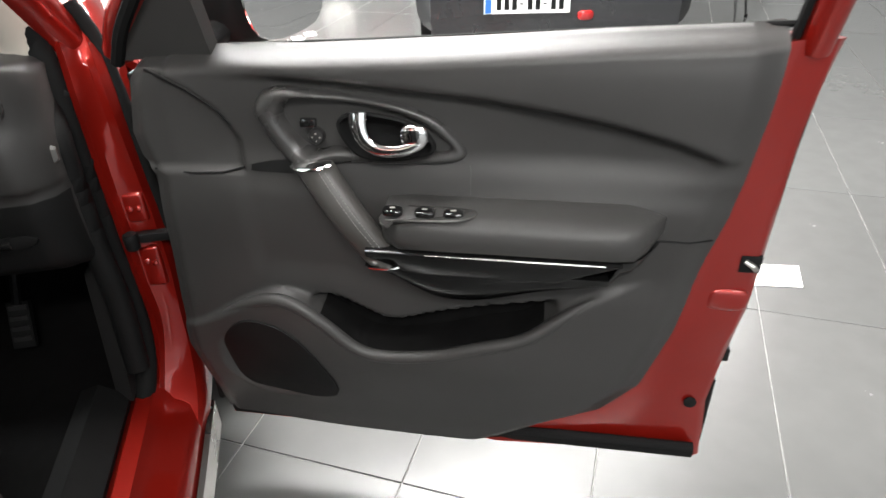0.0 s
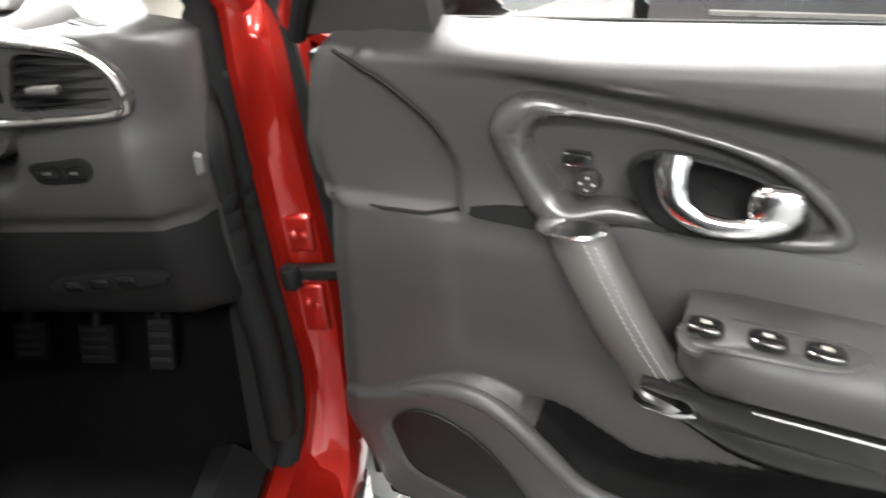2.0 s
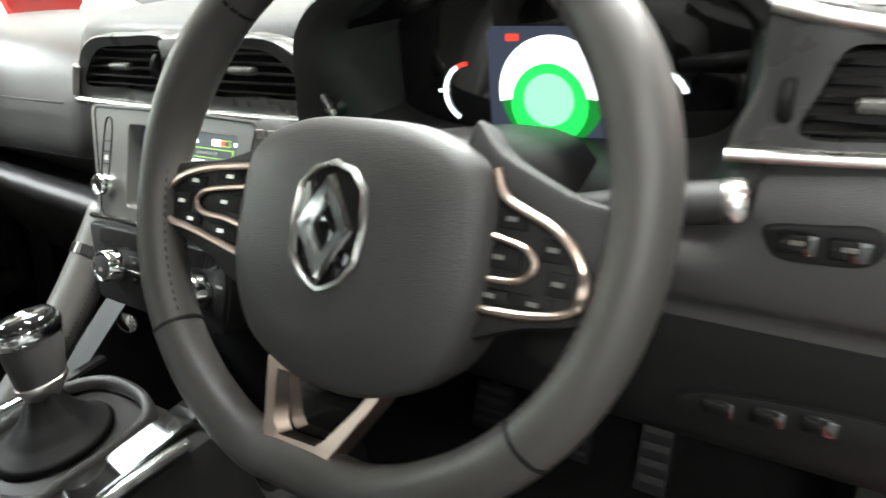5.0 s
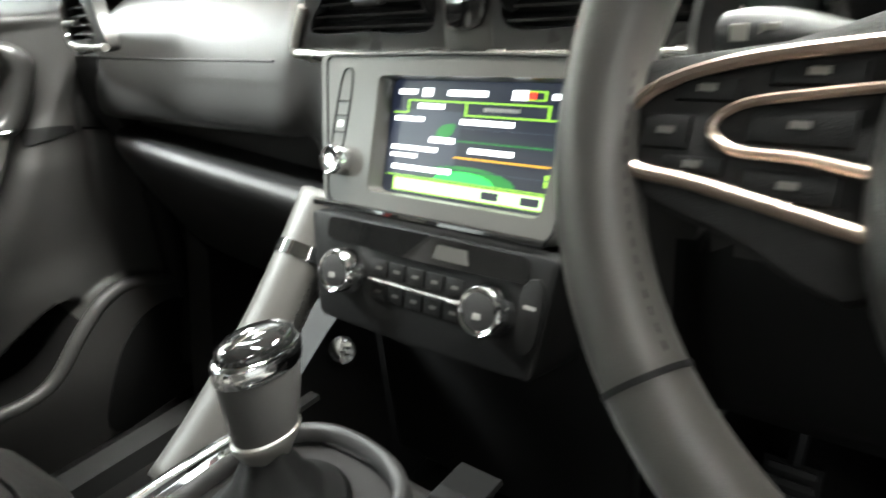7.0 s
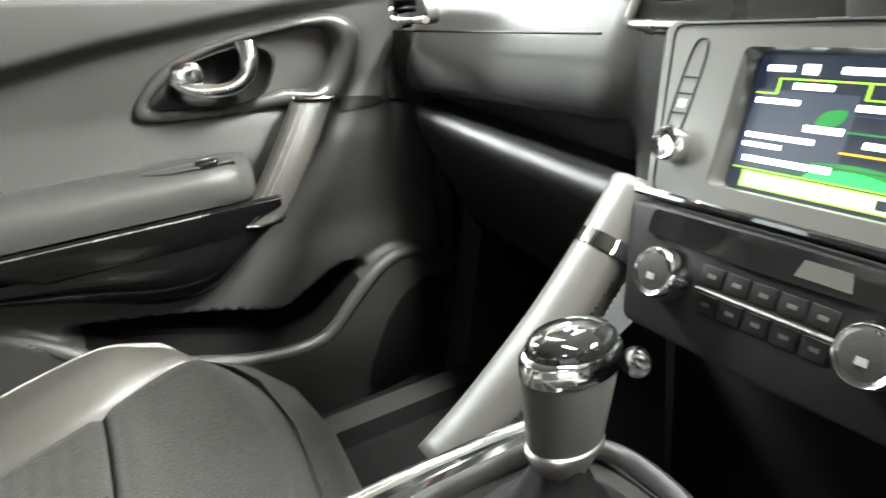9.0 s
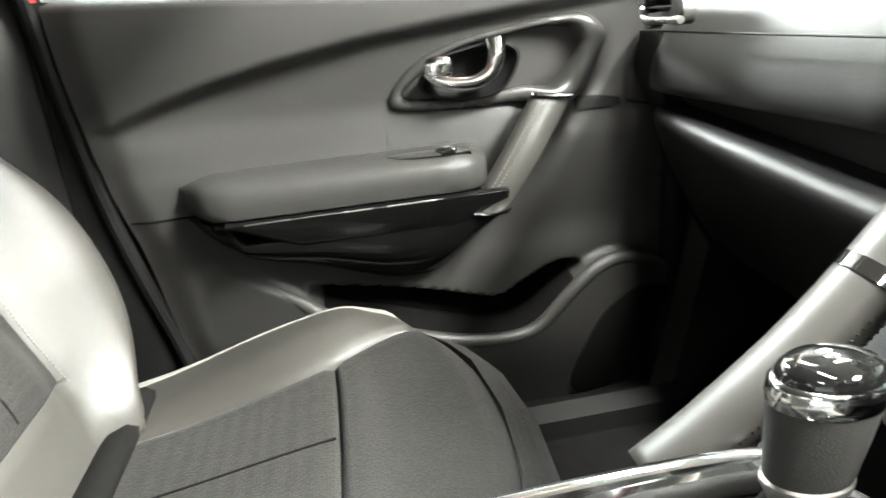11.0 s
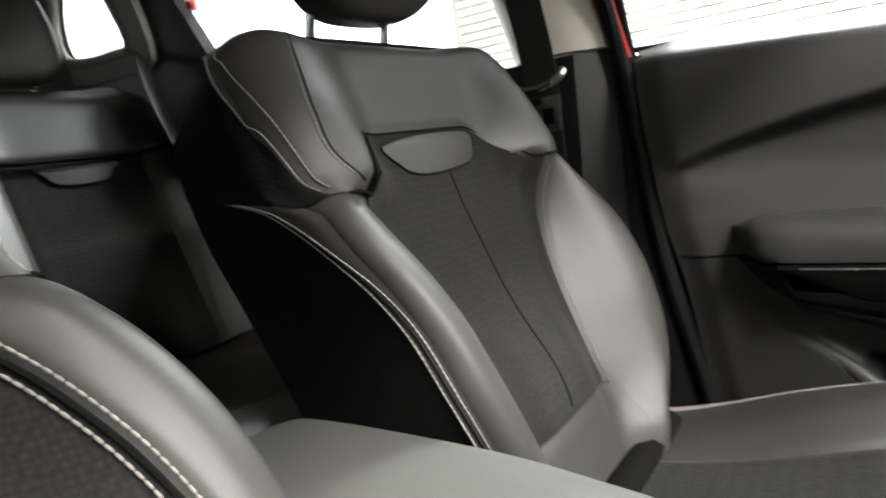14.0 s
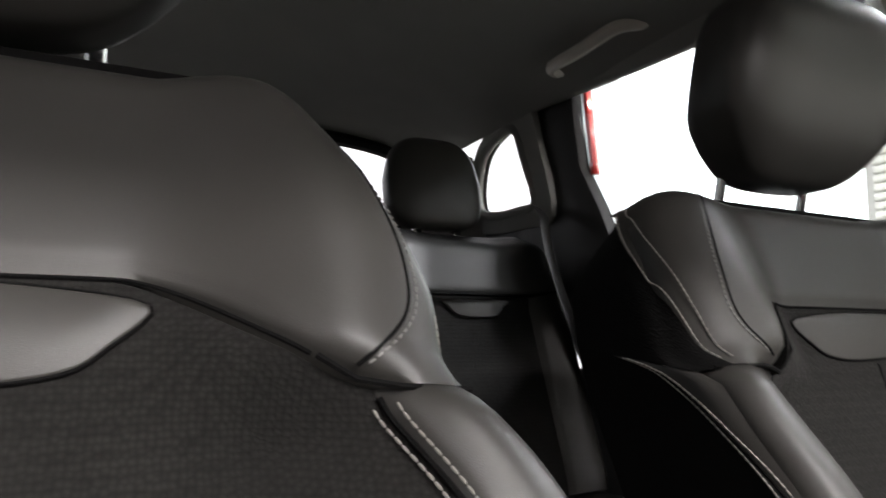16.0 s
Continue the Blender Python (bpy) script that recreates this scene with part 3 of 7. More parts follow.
    for x, z in ((0.733, 1.0), (0.735, 0.88)):
        part("grommet", turned([(0.010, 0), (0.010, 0.008), (0.004, 0.012)], (x, 0.335, z), (0, -1, 0), 10), DEEP, pillar, sx=sx)
    for z0, z1 in ((0.60, 0.69), (0.745, 0.805)):
        part("pressing", rbox((0.764, 0.339, z0), (0.803, 0.354, z1), 0.007, 3), RED, pillar, sx=sx)
    for x, z in ((0.774, 0.775), (0.790, 0.775), (0.776, 0.66), (0.790, 0.655)):
        part("bolt", turned([(0.006, 0), (0.006, 0.004), (0.003, 0.006)], (x, 0.339, z), (0, -1, 0), 8), RED, pillar, sx=sx)


hinge_pillar(1)
hinge_pillar(-1)


def front_body():
    body = thing("front_wing_and_bonnet", "glossy red front wing and bonnet of the car", "car body", (0.8, 1.0, 0.2), kind="structure")
    for sx in (1, -1):
        def wing(s, t):
            y = 0.46 + 1.25 * s
            crown = curve1([(0, 1.02), (0.5, 0.985), (1, 0.86)])(s)
            low = 0.30 if abs(y - 1.02) > 0.36 else 0.30 + math.sqrt(max(0.36 ** 2 - (y - 1.02) ** 2, 0)) * 0.98
            z = low + (crown - low) * t
            x = 0.905 - 0.05 * ss(0.75, 1.0, t) - 0.05 * ss(0.94, 1.0, t) - 0.08 * s * s + 0.012 * math.sin(t * 3)
            return (x * sx, y, z)
        part("wing", sheet(wing, 30, 18, lambda s, t: tuple(Vector(wing(s, t)) - Vector((0.02 * sx, 0, 0.004)))), RED, body)
        wheel = part("wheel", turned([(0.2, -0.11), (0.31, -0.115), (0.335, -0.09), (0.34, 0.0), (0.335, 0.09), (0.31, 0.115), (0.2, 0.11)], (0.77 * sx, 1.02, 0.34), (1, 0, 0), 36), RUBBER, body, "black tyre in the wheel arch")
        part("rim", turned([(0.02, 0.05), (0.08, 0.07), (0.19, 0.09), (0.21, 0.10), (0.21, 0.0)], (0.77, 1.02, 0.34), (1, 0, 0), 24), SATIN_CHROME, wheel, sx=sx)
        part("arch_liner", tube([(0.74 * sx, 1.02 + 0.37 * math.cos(w), 0.34 + 0.37 * math.sin(w)) for w in (math.pi * (k / 14) for k in range(-1, 16))], 0.03, 8, 3.0, up=(1, 0, 0)), DEEP, body)
        part("mudflap", rbox((0.66, 0.50, 0.20), (0.86, 0.53, 0.42), 0.01), DEEP, body, sx=sx)
        part("wing_trim", rbox((0.80, 0.52, 0.955), (0.87, 0.70, 0.985), 0.008), SATIN_CHROME, body, "silver trim at the foot of the screen pillar", sx=sx)
    part("bonnet", sheet(lambda s, t: (-0.80 + 1.6 * s, 0.86 + 0.85 * t, 1.05 - 0.16 * t * t - 0.05 * (2 * s - 1) ** 4 + 0.012 * math.exp(-((abs(2 * s - 1) - 0.55) / 0.07) ** 2)), 40, 16,
                         lambda s, t: (-0.80 + 1.6 * s, 0.86 + 0.85 * t, 0.86)), RED, body)
    part("scuttle", rbox((-0.74, 0.70, 0.94), (0.74, 0.88, 1.0), 0.015), DEEP, body)
    part("firewall", rbox((-0.76, 0.62, 0.30), (0.76, 0.70, 0.98), 0.01), CARPET, body)


front_body()

windscreen = part("windscreen", sheet(lambda s, t: ((-0.66 + 1.32 * s) * (1 - 0.12 * t), 0.80 - 0.74 * t - 0.10 * (2 * s - 1) ** 2, 1.02 + 0.47 * t), 12, 8), PANE)
windscreen.visible_shadow = False
tagged(windscreen, "clear raked windscreen", kind="structure")


def rear_shell():
    for sx in (-1, 1):
        post = thing("centre_pillar", "centre door post with cream upper and black lower trim", "car pillar", (0.72 * sx, -0.7, 0.4), kind="structure")
        part("lower_trim", loft([[(x * sx, y, z) for x, y in ((0.70 + d, -0.79), (0.685 + d, -0.74), (0.69 + d, -0.66), (0.735 + d, -0.615), (0.78, -0.61), (0.78, -0.80))]
                                 for z, d in ((0.40, 0.0), (0.62, -0.005), (0.9, 0.0), (1.06, 0.01), (1.115, 0.012))]), HARD, post, "black plastic lower trim")
        part("upper_trim", loft([[((x - k * 0.07) * sx, y - k * 0.085, z) for x, y in ((0.715, -0.755), (0.692, -0.735), (0.70, -0.665), (0.735, -0.62), (0.77, -0.62), (0.77, -0.79))]
                                 for z, k in ((1.12, 0.0), (1.25, 0.3), (1.38, 0.7), (1.53, 1.0))]), CREAM, post, "cream plastic upper trim")
        part("body_flange", loft([[((0.742 - k * 0.13) * sx, -0.612 - k * 0.06, z), ((0.775 - k * 0.13) * sx, -0.595 - k * 0.06, z), ((0.80 - k * 0.13) * sx, -0.61 - k * 0.06, z), ((0.78 - k * 0.13) * sx, -0.63 - k * 0.06, z)]
                                  for z, k in ((1.10, 0.0), (1.3, 0.5), (1.50, 1.0))]), RED, post, "red painted door flange")
        part("lower_flange", loft([[(0.742 * sx, -0.612, z), (0.775 * sx, -0.595, z), (0.80 * sx, -0.61, z), (0.78 * sx, -0.63, z)] for z in (0.38, 0.8, 1.098)]), PIANO, post, "glossy dark door flange")
        part("rubber_seal", tube(catmull([((0.745 - k * 0.13) * sx, -0.603 - k * 0.05 + d, z) for z, k, d in ((0.38, 0, 0.12), (0.56, 0, 0.095), (0.8, 0, 0.04), (1.1, 0, 0), (1.3, 0.5, 0), (1.48, 1, 0))], 5), 0.011, 8), RUBBER, post)
        rail = part("roof_rail", tube(catmull([(0.60 * sx, 0.02, 1.485), (0.62 * sx, -0.4, 1.52), (0.625 * sx, -0.9, 1.548), (0.625 * sx, -1.2, 1.560), (0.62 * sx, -1.6, 1.588), (0.60 * sx, -1.95, 1.605), (0.56 * sx, -2.2, 1.60)], 6), 0.036, 10), LINING)
        tagged(rail, "grey fabric covered roof rail over the doors", kind="structure")
        c_post = thing("rear_pillar", "dark rear door post beside the quarter window", "car pillar", (0.66 * sx, -1.6, 1.1), kind="structure")
        part("post", loft([[((x - k * 0.04) * sx, y, z) for x, y in ((0.71, yr), (0.685, yr - 0.006), (0.675, yr - 0.03), (0.665, -1.66), (0.675, -1.685), (0.71, -1.69), (0.74, -1.6))]
                           for z, k, yr in ((1.0, 0, -1.41), (1.2, 0, -1.435), (1.28, 0.1, -1.47), (1.39, 0.4, -1.525), (1.5, 0.8, -1.525), (1.62, 1.0, -1.525))]), HARD, c_post)
        part("door_edge", tube([(0.70 * sx, -1.512, 1.37), (0.69 * sx, -1.514, 1.47), (0.675 * sx, -1.512, 1.60)], 0.011, 8), RED, c_post, "red rear door edge")
        rear_q = part("rear_quarter_panel", loft([[(x * sx, y, z) for x, z in ((0.70, 0.6), (0.665, 0.9), (0.655, 1.27), (0.68, 1.315), (0.74, 1.31), (0.76, 0.6))] for y in (-1.66, -1.9, -2.25)]), HARD)
        tagged(rear_q, "dark plastic panel below the quarter window", kind="structure")
        q_frame = part("quarter_window_frame", tube(catmull([((0.655 - 0.05 * (z - 1.3) / 0.22) * sx, y, z) for y, z in ((-1.69, 1.33), (-1.70, 1.45), (-1.72, 1.525), (-1.80, 1.53), (-1.90, 1.495), (-1.965, 1.42), (-1.975, 1.35), (-1.9, 1.325), (-1.78, 1.32))], 4, closed=True), 0.014, 8, closed=True), LINING)
        tagged(q_frame, "grey surround of the quarter window", kind="structure")
        q_loop = catmull([(y, z, 0) for y, z in ((-1.69, 1.33), (-1.70, 1.45), (-1.72, 1.525), (-1.80, 1.53), (-1.90, 1.495), (-1.965, 1.42), (-1.975, 1.35), (-1.9, 1.325), (-1.78, 1.32))], 4, closed=True)
        q_ring = lambda k, dx: [((0.655 + dx - 0.05 * (p.y - 1.3) / 0.22) * sx, -1.83 + (p.x + 1.83) * k, 1.42 + (p.y - 1.42) * k) for p in q_loop]
        q_trim = part("quarter_trim", loft([q_ring(1.0, 0.0), q_ring(1.06, -0.006), q_ring(1.5, 0.0), q_ring(1.5, 0.03), q_ring(1.0, 0.03)], caps=False), LINING)
        tagged(q_trim, "grey fabric trim round the quarter window", kind="structure")
        d_post = part("tail_pillar", loft([[((x - k * 0.09) * sx, y + k * 0.05, z) for x, y in ((0.68, -1.98), (0.64, -2.02), (0.52, -2.24), (0.56, -2.28), (0.74, -2.2))]
                                           for z, k in ((1.0, 0), (1.3, 0.3), (1.5, 1.0))]), LINING)
        tagged(d_post, "grey trimmed tail pillar", kind="structure")
        rear_door = thing("rear_door", "closed rear door with dark trim", "car door", (0.74 * sx, -1.1, 0.4), kind="structure")
        part("trim", sheet(lambda s, t: ((0.70 + 0.012 * math.sin(6 * t) - 0.05 * math.exp(-((t - 0.62) / 0.09) ** 2)) * sx, -0.80 - 0.74 * s, 0.40 + 0.73 * t), 20, 24, lambda s, t: (0.86 * sx, -0.80 - 0.74 * s, 0.40 + 0.70 * t)), HARD, rear_door)
        pane = part("window_pane", sheet(lambda s, t: ((0.74 - 0.09 * t) * sx, -0.80 - 0.72 * s, 1.12 + 0.44 * t), 4, 4), PANE, rear_door)
        pane.visible_shadow = False
    wiper = thing("tailgate", "tailgate with the rear window and dark lower trim", "car tailgate", (0, -2.25, 0.6), kind="structure")
    part("lower_trim", sheet(lambda s, t: (-0.66 + 1.32 * s, -2.30 + 0.05 * t, 0.5 + 0.85 * t), 10, 8, lambda s, t: (-0.66 + 1.32 * s, -2.36, 0.5 + 0.83 * t)), HARD, wiper)
    part("window_surround", tube(catmull([(-0.46, -2.24, 1.36), (-0.46, -2.21, 1.50), (-0.40, -2.2, 1.565), (0, -2.18, 1.585), (0.40, -2.2, 1.565), (0.46, -2.21, 1.50), (0.46, -2.24, 1.36), (0, -2.26, 1.35)], 6, closed=True), 0.022, 8, closed=True), DEEP, wiper)
    part("parcel_shelf", rbox((-0.55, -2.2, 0.98), (0.55, -1.78, 1.0), 0.006), SIDE_FABRIC, wiper)


rear_shell()


def grab_handle(sx, y0, y1, dz=0.0):
    h = thing("grab_handle", "pale plastic folding grab handle on the roof rail", "handle", (0.56 * sx, (y0 + y1) / 2, 1.5))
    path = catmull([(0.565 * sx, y0, 1.515), (0.545 * sx, y0 + 0.005, 1.485), (0.508 * sx, y0 + 0.03, 1.478), (0.498 * sx, (y0 + y1) / 2, 1.470), (0.508 * sx, y1 - 0.03, 1.478), (0.545 * sx, y1 - 0.005, 1.485), (0.565 * sx, y1, 1.515)], 5)
    path = [p + Vector((0, 0, dz)) for p in path]
    part("grip", tube(path, 0.012, 10, 1.2), CREAM, h)
    for y in (y0, y1):
        part("mount", rbox((0.545, y - 0.02, 1.485 + dz), (0.59, y + 0.02, 1.525 + dz), 0.008), CREAM, h, sx=sx)


grab_handle(-1, -1.44, -1.17, 0.085)
grab_handle(-1, -0.42, -0.18)


def seat_belt():
    belt = thing("seat_belt", "black webbing seat belt hanging on the centre post", "seat belt", (-0.69, -0.75, 1.0))
    part("upper_anchor", blob((-0.652, -0.722, 1.340), (0.020, 0.040, 0.052), 0.5, 0.5), CREAM, belt, "cream cover of the belt anchor")
    path = [(-0.642, -0.758, 1.335), (-0.650, -0.755, 1.28), (-0.664, -0.750, 1.20), (-0.676, -0.745, 1.13), (-0.680, -0.742, 1.07), (-0.680, -0.742, 0.9), (-0.675, -0.735, 0.62)]

    def web(s, t):
        p = Vector(catmull(path, 5)[min(int(s * 25), 25)])
        return p + Vector((-0.004, 0.034 + 0.054 * (t - 0.5), 0.004 * (t - 0.5)))
    part("webbing", sheet(web, 25, 4, lambda s, t: tuple(Vector(web(s, t)) + Vector((-0.002, 0, 0)))), WEBBING, belt)
    part("belt_guide", tube(catmull([(-0.686, -0.757, 1.092), (-0.676, -0.753, 1.078), (-0.671, -0.719, 1.072), (-0.676, -0.679, 1.082), (-0.688, -0.673, 1.096)], 5), 0.0065, 8), SATIN_CHROME, belt, "bright metal belt tongue")
    tongue = part("buckle_tongue", loft([[(-0.684, y + 0.033, z) for y, z in ((-0.748, 1.005), (-0.716, 1.008), (-0.712, 1.06), (-0.75, 1.058))], [(-0.678, y + 0.033, z) for y, z in ((-0.748, 1.005), (-0.716, 1.008), (-0.712, 1.06), (-0.75, 1.058))]]), SATIN_CHROME, belt, "bright metal buckle tongue")
    part("slot", rbox((-0.679, -0.708, 1.018), (-0.676, -0.689, 1.042), 0), DEEP, tongue)


seat_belt()

# ---------------------------------------------------------------- front doors
BASE_X = curve1([(0.28, 0.768), (0.35, 0.752), (0.45, 0.738), (0.60, 0.726), (0.72, 0.722), (0.80, 0.716), (0.88, 0.718), (0.96, 0.722), (1.03, 0.724), (1.07, 0.730), (1.10, 0.742), (1.125, 0.764)])
FRONT_Y = line1([(0.28, 0.385), (0.35, 0.388), (0.488, 0.412), (0.757, 0.384), (0.87, 0.372), (0.90, 0.395), (0.94, 0.403), (1.027, 0.384), (1.06, 0.362), (1.13, 0.352)])
REAR_Y = line1([(0.28, -0.20), (0.345, -0.30), (0.393, -0.405), (0.468, -0.469), (0.606, -0.508), (0.766, -0.535), (0.842, -0.555), (0.996, -0.577), (1.112, -0.588), (1.13, -0.59)])
BELT_Z = line1([(-0.60, 1.112), (-0.366, 1.101), (-0.173, 1.089), (0.036, 1.078), (0.216, 1.069), (0.36, 1.064), (0.42, 1.05)])
STRIPE_Z = line1([(-0.53, 0.941), (-0.46, 0.966), (-0.378, 0.988), (-0.297, 1.004), (-0.174, 1.024), (0.036, 1.044), (0.166, 1.054), (0.315, 1.062)])
STRIPE_A = curve1([(-0.56, 0.0), (-0.50, 0.022), (-0.1, 0.026), (0.2, 0.018), (0.33, 0.0)])
ARC_Y = line1([(0.88, 0.208), (0.895, 0.210), (0.935, 0.213), (0.982, 0.240), (1.022, 0.288), (1.052, 0.345)])
LIP_Z = curve1([(-0.45, 0.72), (-0.36, 0.68), (-0.295, 0.635), (-0.26, 0.612), (-0.182, 0.588), (-0.06, 0.553), (0.02, 0.549), (0.05, 0.562), (0.10, 0.61), (0.148, 0.645), (0.19, 0.652), (0.26, 0.625), (0.33, 0.58), (0.42, 0.54)])
LIP_A = curve1([(-0.46, 0.0), (-0.34, 0.022), (-0.25, 0.045), (0.10, 0.046), (0.20, 0.034), (0.30, 0.016), (0.40, 0.008)])
POCKET_Z = curve1([(-0.33, 0.672), (-0.28, 0.660), (-0.24, 0.652), (-0.18, 0.640), (-0.10, 0.620), (-0.044, 0.602), (-0.015, 0.596), (0.043, 0.622), (0.09, 0.642), (0.12, 0.640), (0.15, 0.605)])
POCKET_A = curve1([(-0.31, 0.0), (-0.285, 0.040), (0.11, 0.050), (0.15, 0.0)])


def trim_x(y, z):
    x = BASE_X(z)
    zs = STRIPE_Z(y)
    x += STRIPE_A(y) * (1 - ss(zs - 0.022, zs - 0.001, z)) * ss(0.84, 0.93, z)
    ya = ARC_Y(z)
    x += 0.010 * ss(ya - 0.001, ya + 0.010, y) * ss(0.878, 0.892, z) * (1 - ss(1.045, 1.06, z))
    x += 0.007 * ss(0.235, 0.20, y) * ss(0.90, 0.86, z) * ss(0.66, 0.72, z) * 0.8
    zl = LIP_Z(y)
    x -= LIP_A(y) * (1 - ss(zl - 0.007, zl + 0.007, z)) * (0.45 + 0.55 * ss(0.34, 0.56, z))
    zp = POCKET_Z(y)
    if zp > zl:
        x = max(x, min(x + POCKET_A(y) * ss(zl - 0.001, zl + 0.007, z) * (1 - ss(zp - 0.004, zp + 0.006, z)), 0.764))
    # speaker hollow
    d = math.hypot((y - 0.235) / 0.115, (z - 0.47) / 0.10)
    x += 0.014 * (1 - ss(0.75, 1.0, d))
    # rear ridge beside the edge
    yr = REAR_Y(z)
    x += 0.016 * ss(yr + 0.05, yr - 0.005, y)
    x += 0.010 * ss(FRONT_Y(z) - 0.03, FRONT_Y(z), y)
    return x


def front_door(sx, driver):
    if driver:
        door = thing("front_door", "wide open driver door with black trim and red metal edge", "car door", (HX, HY, 0), group="front doors")
        door.rotation_euler = (0, 0, radians(OPEN))
    else:
        door = thing("front_door", "closed passenger door with charcoal trim and chrome handle", "car door", (-HX, HY, 0), group="front doors")

    def P(name, bm, mat, parent=door, label="", smooth=40):
        return part(name, bm, mat, parent, label, smooth, sx)

    # red inner panel and skin
    rear = line1([(0.24, -0.62), (0.40, -0.605), (0.474, -0.612), (0.544, -0.62), (0.64, -0.635), (0.81, -0.640), (0.94, -0.642), (1.10, -0.66)])
    front = 0.40
    rings = []
    for k in range(19):
        z = 0.262 + (1.095 - 0.262) * k / 18
        r, t = rear(z), REAR_Y(z)
        dent = 0.006 * math.sin(z * 40) if 0.45 < z < 0.8 else 0
        rings.append([(0.775, front - 0.02, z), (0.772, t + 0.02, z), (0.768, t - 0.006, z), (0.778, (t + r) / 2 + 0.015, z), (0.782 + dent, r + 0.012, z), (0.790, r, z),
                      (0.838, r - 0.004, z), (0.846, r - 0.016, z), (0.888 - 0.02 * ss(0.9, 1.1, z), r - 0.020 - 0.018 * ss(0.70, 0.9, z), z), (0.905 - 0.03 * ss(0.85, 1.1, z), r - 0.012 - 0.018 * ss(0.70, 0.9, z), z),
                      (0.912 - 0.03 * ss(0.85, 1.1, z), 0.1, z), (0.905 - 0.03 * ss(0.85, 1.1, z), front, z), (0.80, front, z)])
    for ring in rings:
        for k, (x, y, z) in enumerate(ring):
            ring[k] = (x, y, min(z, BELT_Z(y) - (0.035 if x > 0.84 else 0.012)))
    shell = P("door_shell", loft(rings), RED, label="glossy red painted door shell", smooth=50)
    latch = P("latch", rbox((0.776, -0.635, 0.715), (0.800, -0.600, 0.748), 0.003), DEEP)
    P("catch", tube([(0.777, -0.628, 0.722), (0.772, -0.62, 0.732), (0.777, -0.608, 0.738)], 0.005, 8), SATIN_CHROME, latch)
    P("drain_plug", turned([(0.012, 0), (0.012, 0.003), (0.004, 0.005)], (0.779, -0.575, 0.412), (-1, 0, 0.05), 16), DEEP)
    P("shell_recess", blob((0.786, -0.595, 0.655), (0.010, 0.035, 0.022), 0.5, 0.5, 16, 10), RED, shell)
    P("buffer", rbox((0.80, -0.632, 0.50), (0.84, -0.608, 0.53), 0.004), DEEP)
    P("bottom_seal", loft([[(0.770, y, 0.300), (0.764, y, 0.288), (0.770, y, 0.268), (0.80, y, 0.258), (0.84, y, 0.262), (0.83, y, 0.300)] for y in (0.375, 0.1, -0.2, -0.60)]), RUBBER, label="black rubber strip along the door's foot")
    P("seal_rib", tube([(0.766, y, 0.302) for y in (-0.24, -0.4, -0.595)], 0.010, 8), RUBBER)
    P("cladding", loft([[(0.905, y, 0.40), (0.925, y, 0.39), (0.93, y, 0.27), (0.90, y, 0.215), (0.86, y, 0.225), (0.86, y, 0.40)] for y in (0.39, 0.1, -0.3, -0.60, -0.64)]), DEEP, label="black plastic cladding at the door's foot")
    P("rear_seal", tube(catmull([(0.842, rear(z) - 0.008 - 0.004 * ss(0.7, 0.9, z), z) for z in (0.74, 0.82, 0.9, 1.0, 1.07)], 4), 0.010, 8), RUBBER)

    # soft trim
    nz, ny = 150, 150

    def face(s, t):
        z = 0.285 + t * (1.13 - 0.285)
        y = REAR_Y(z) + (FRONT_Y(z) - REAR_Y(z)) * s
        z = min(z, BELT_Z(y) + 0.012)
        top = BELT_Z(y)
        z = 0.285 + t * (top + 0.006 - 0.285)
        y = REAR_Y(z) + (FRONT_Y(z) - REAR_Y(z)) * s
        x = trim_x(y, z) if z < top - 0.03 else trim_x(y, top - 0.03) + 0.055 * ss(top - 0.034, top + 0.008, z) ** 2.2
        return (x, y, z)
    P("trim_panel", sheet(face, ny, nz, lambda s, t: (0.795, face(s, t)[1], face(s, t)[2] - 0.004 * t)), SOFT, label="grained charcoal soft-touch trim panel", smooth=60)
    on = lambda y, z, d=0.0: (trim_x(y, z) - d, y, z)
    # rounded lip of the map pocket
    lip_ys = [-0.40 + 0.76 * k / 60 for k in range(61)]
    P("pocket_lip", tube([(trim_x(y, LIP_Z(y) - 0.014) + 0.010, y, LIP_Z(y) - 0.006) for y in lip_ys], [0.0035 + 0.0085 * ss(-0.40, -0.30, y) * ss(0.36, 0.22, y) for y in lip_ys], 12), SOFT, smooth=180)
    # black sheets that paint in the shade inside the map pocket
    def shade_wall(p, q):
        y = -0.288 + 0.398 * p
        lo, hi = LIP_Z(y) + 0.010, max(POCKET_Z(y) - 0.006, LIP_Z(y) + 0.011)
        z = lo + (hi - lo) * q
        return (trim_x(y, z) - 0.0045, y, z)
    P("pocket_shade_wall", sheet(shade_wall, 60, 14), CARPET, label="black sheet for the shade inside the map pocket", smooth=60)
    # black over the ledge, painted shade that makes the pocket read as hollow
    def pocket_shade_floor(p, q):
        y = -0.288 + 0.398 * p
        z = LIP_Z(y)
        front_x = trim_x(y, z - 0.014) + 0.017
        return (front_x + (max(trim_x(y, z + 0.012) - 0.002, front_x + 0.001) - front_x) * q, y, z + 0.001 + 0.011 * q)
    P("pocket_shade_floor", sheet(pocket_shade_floor, 60, 8), CARPET, label="black sheet for the shade down in the map pocket", smooth=60)
    # seams between trim pieces
    P("seam", tube([on(y, z, -0.0005) for y, z in ((0.372, 0.882), (0.30, 0.880), (0.25, 0.881), (0.215, 0.889), (0.18, 0.893), (0.14, 0.890))], 0.0026, 6), DEEP)
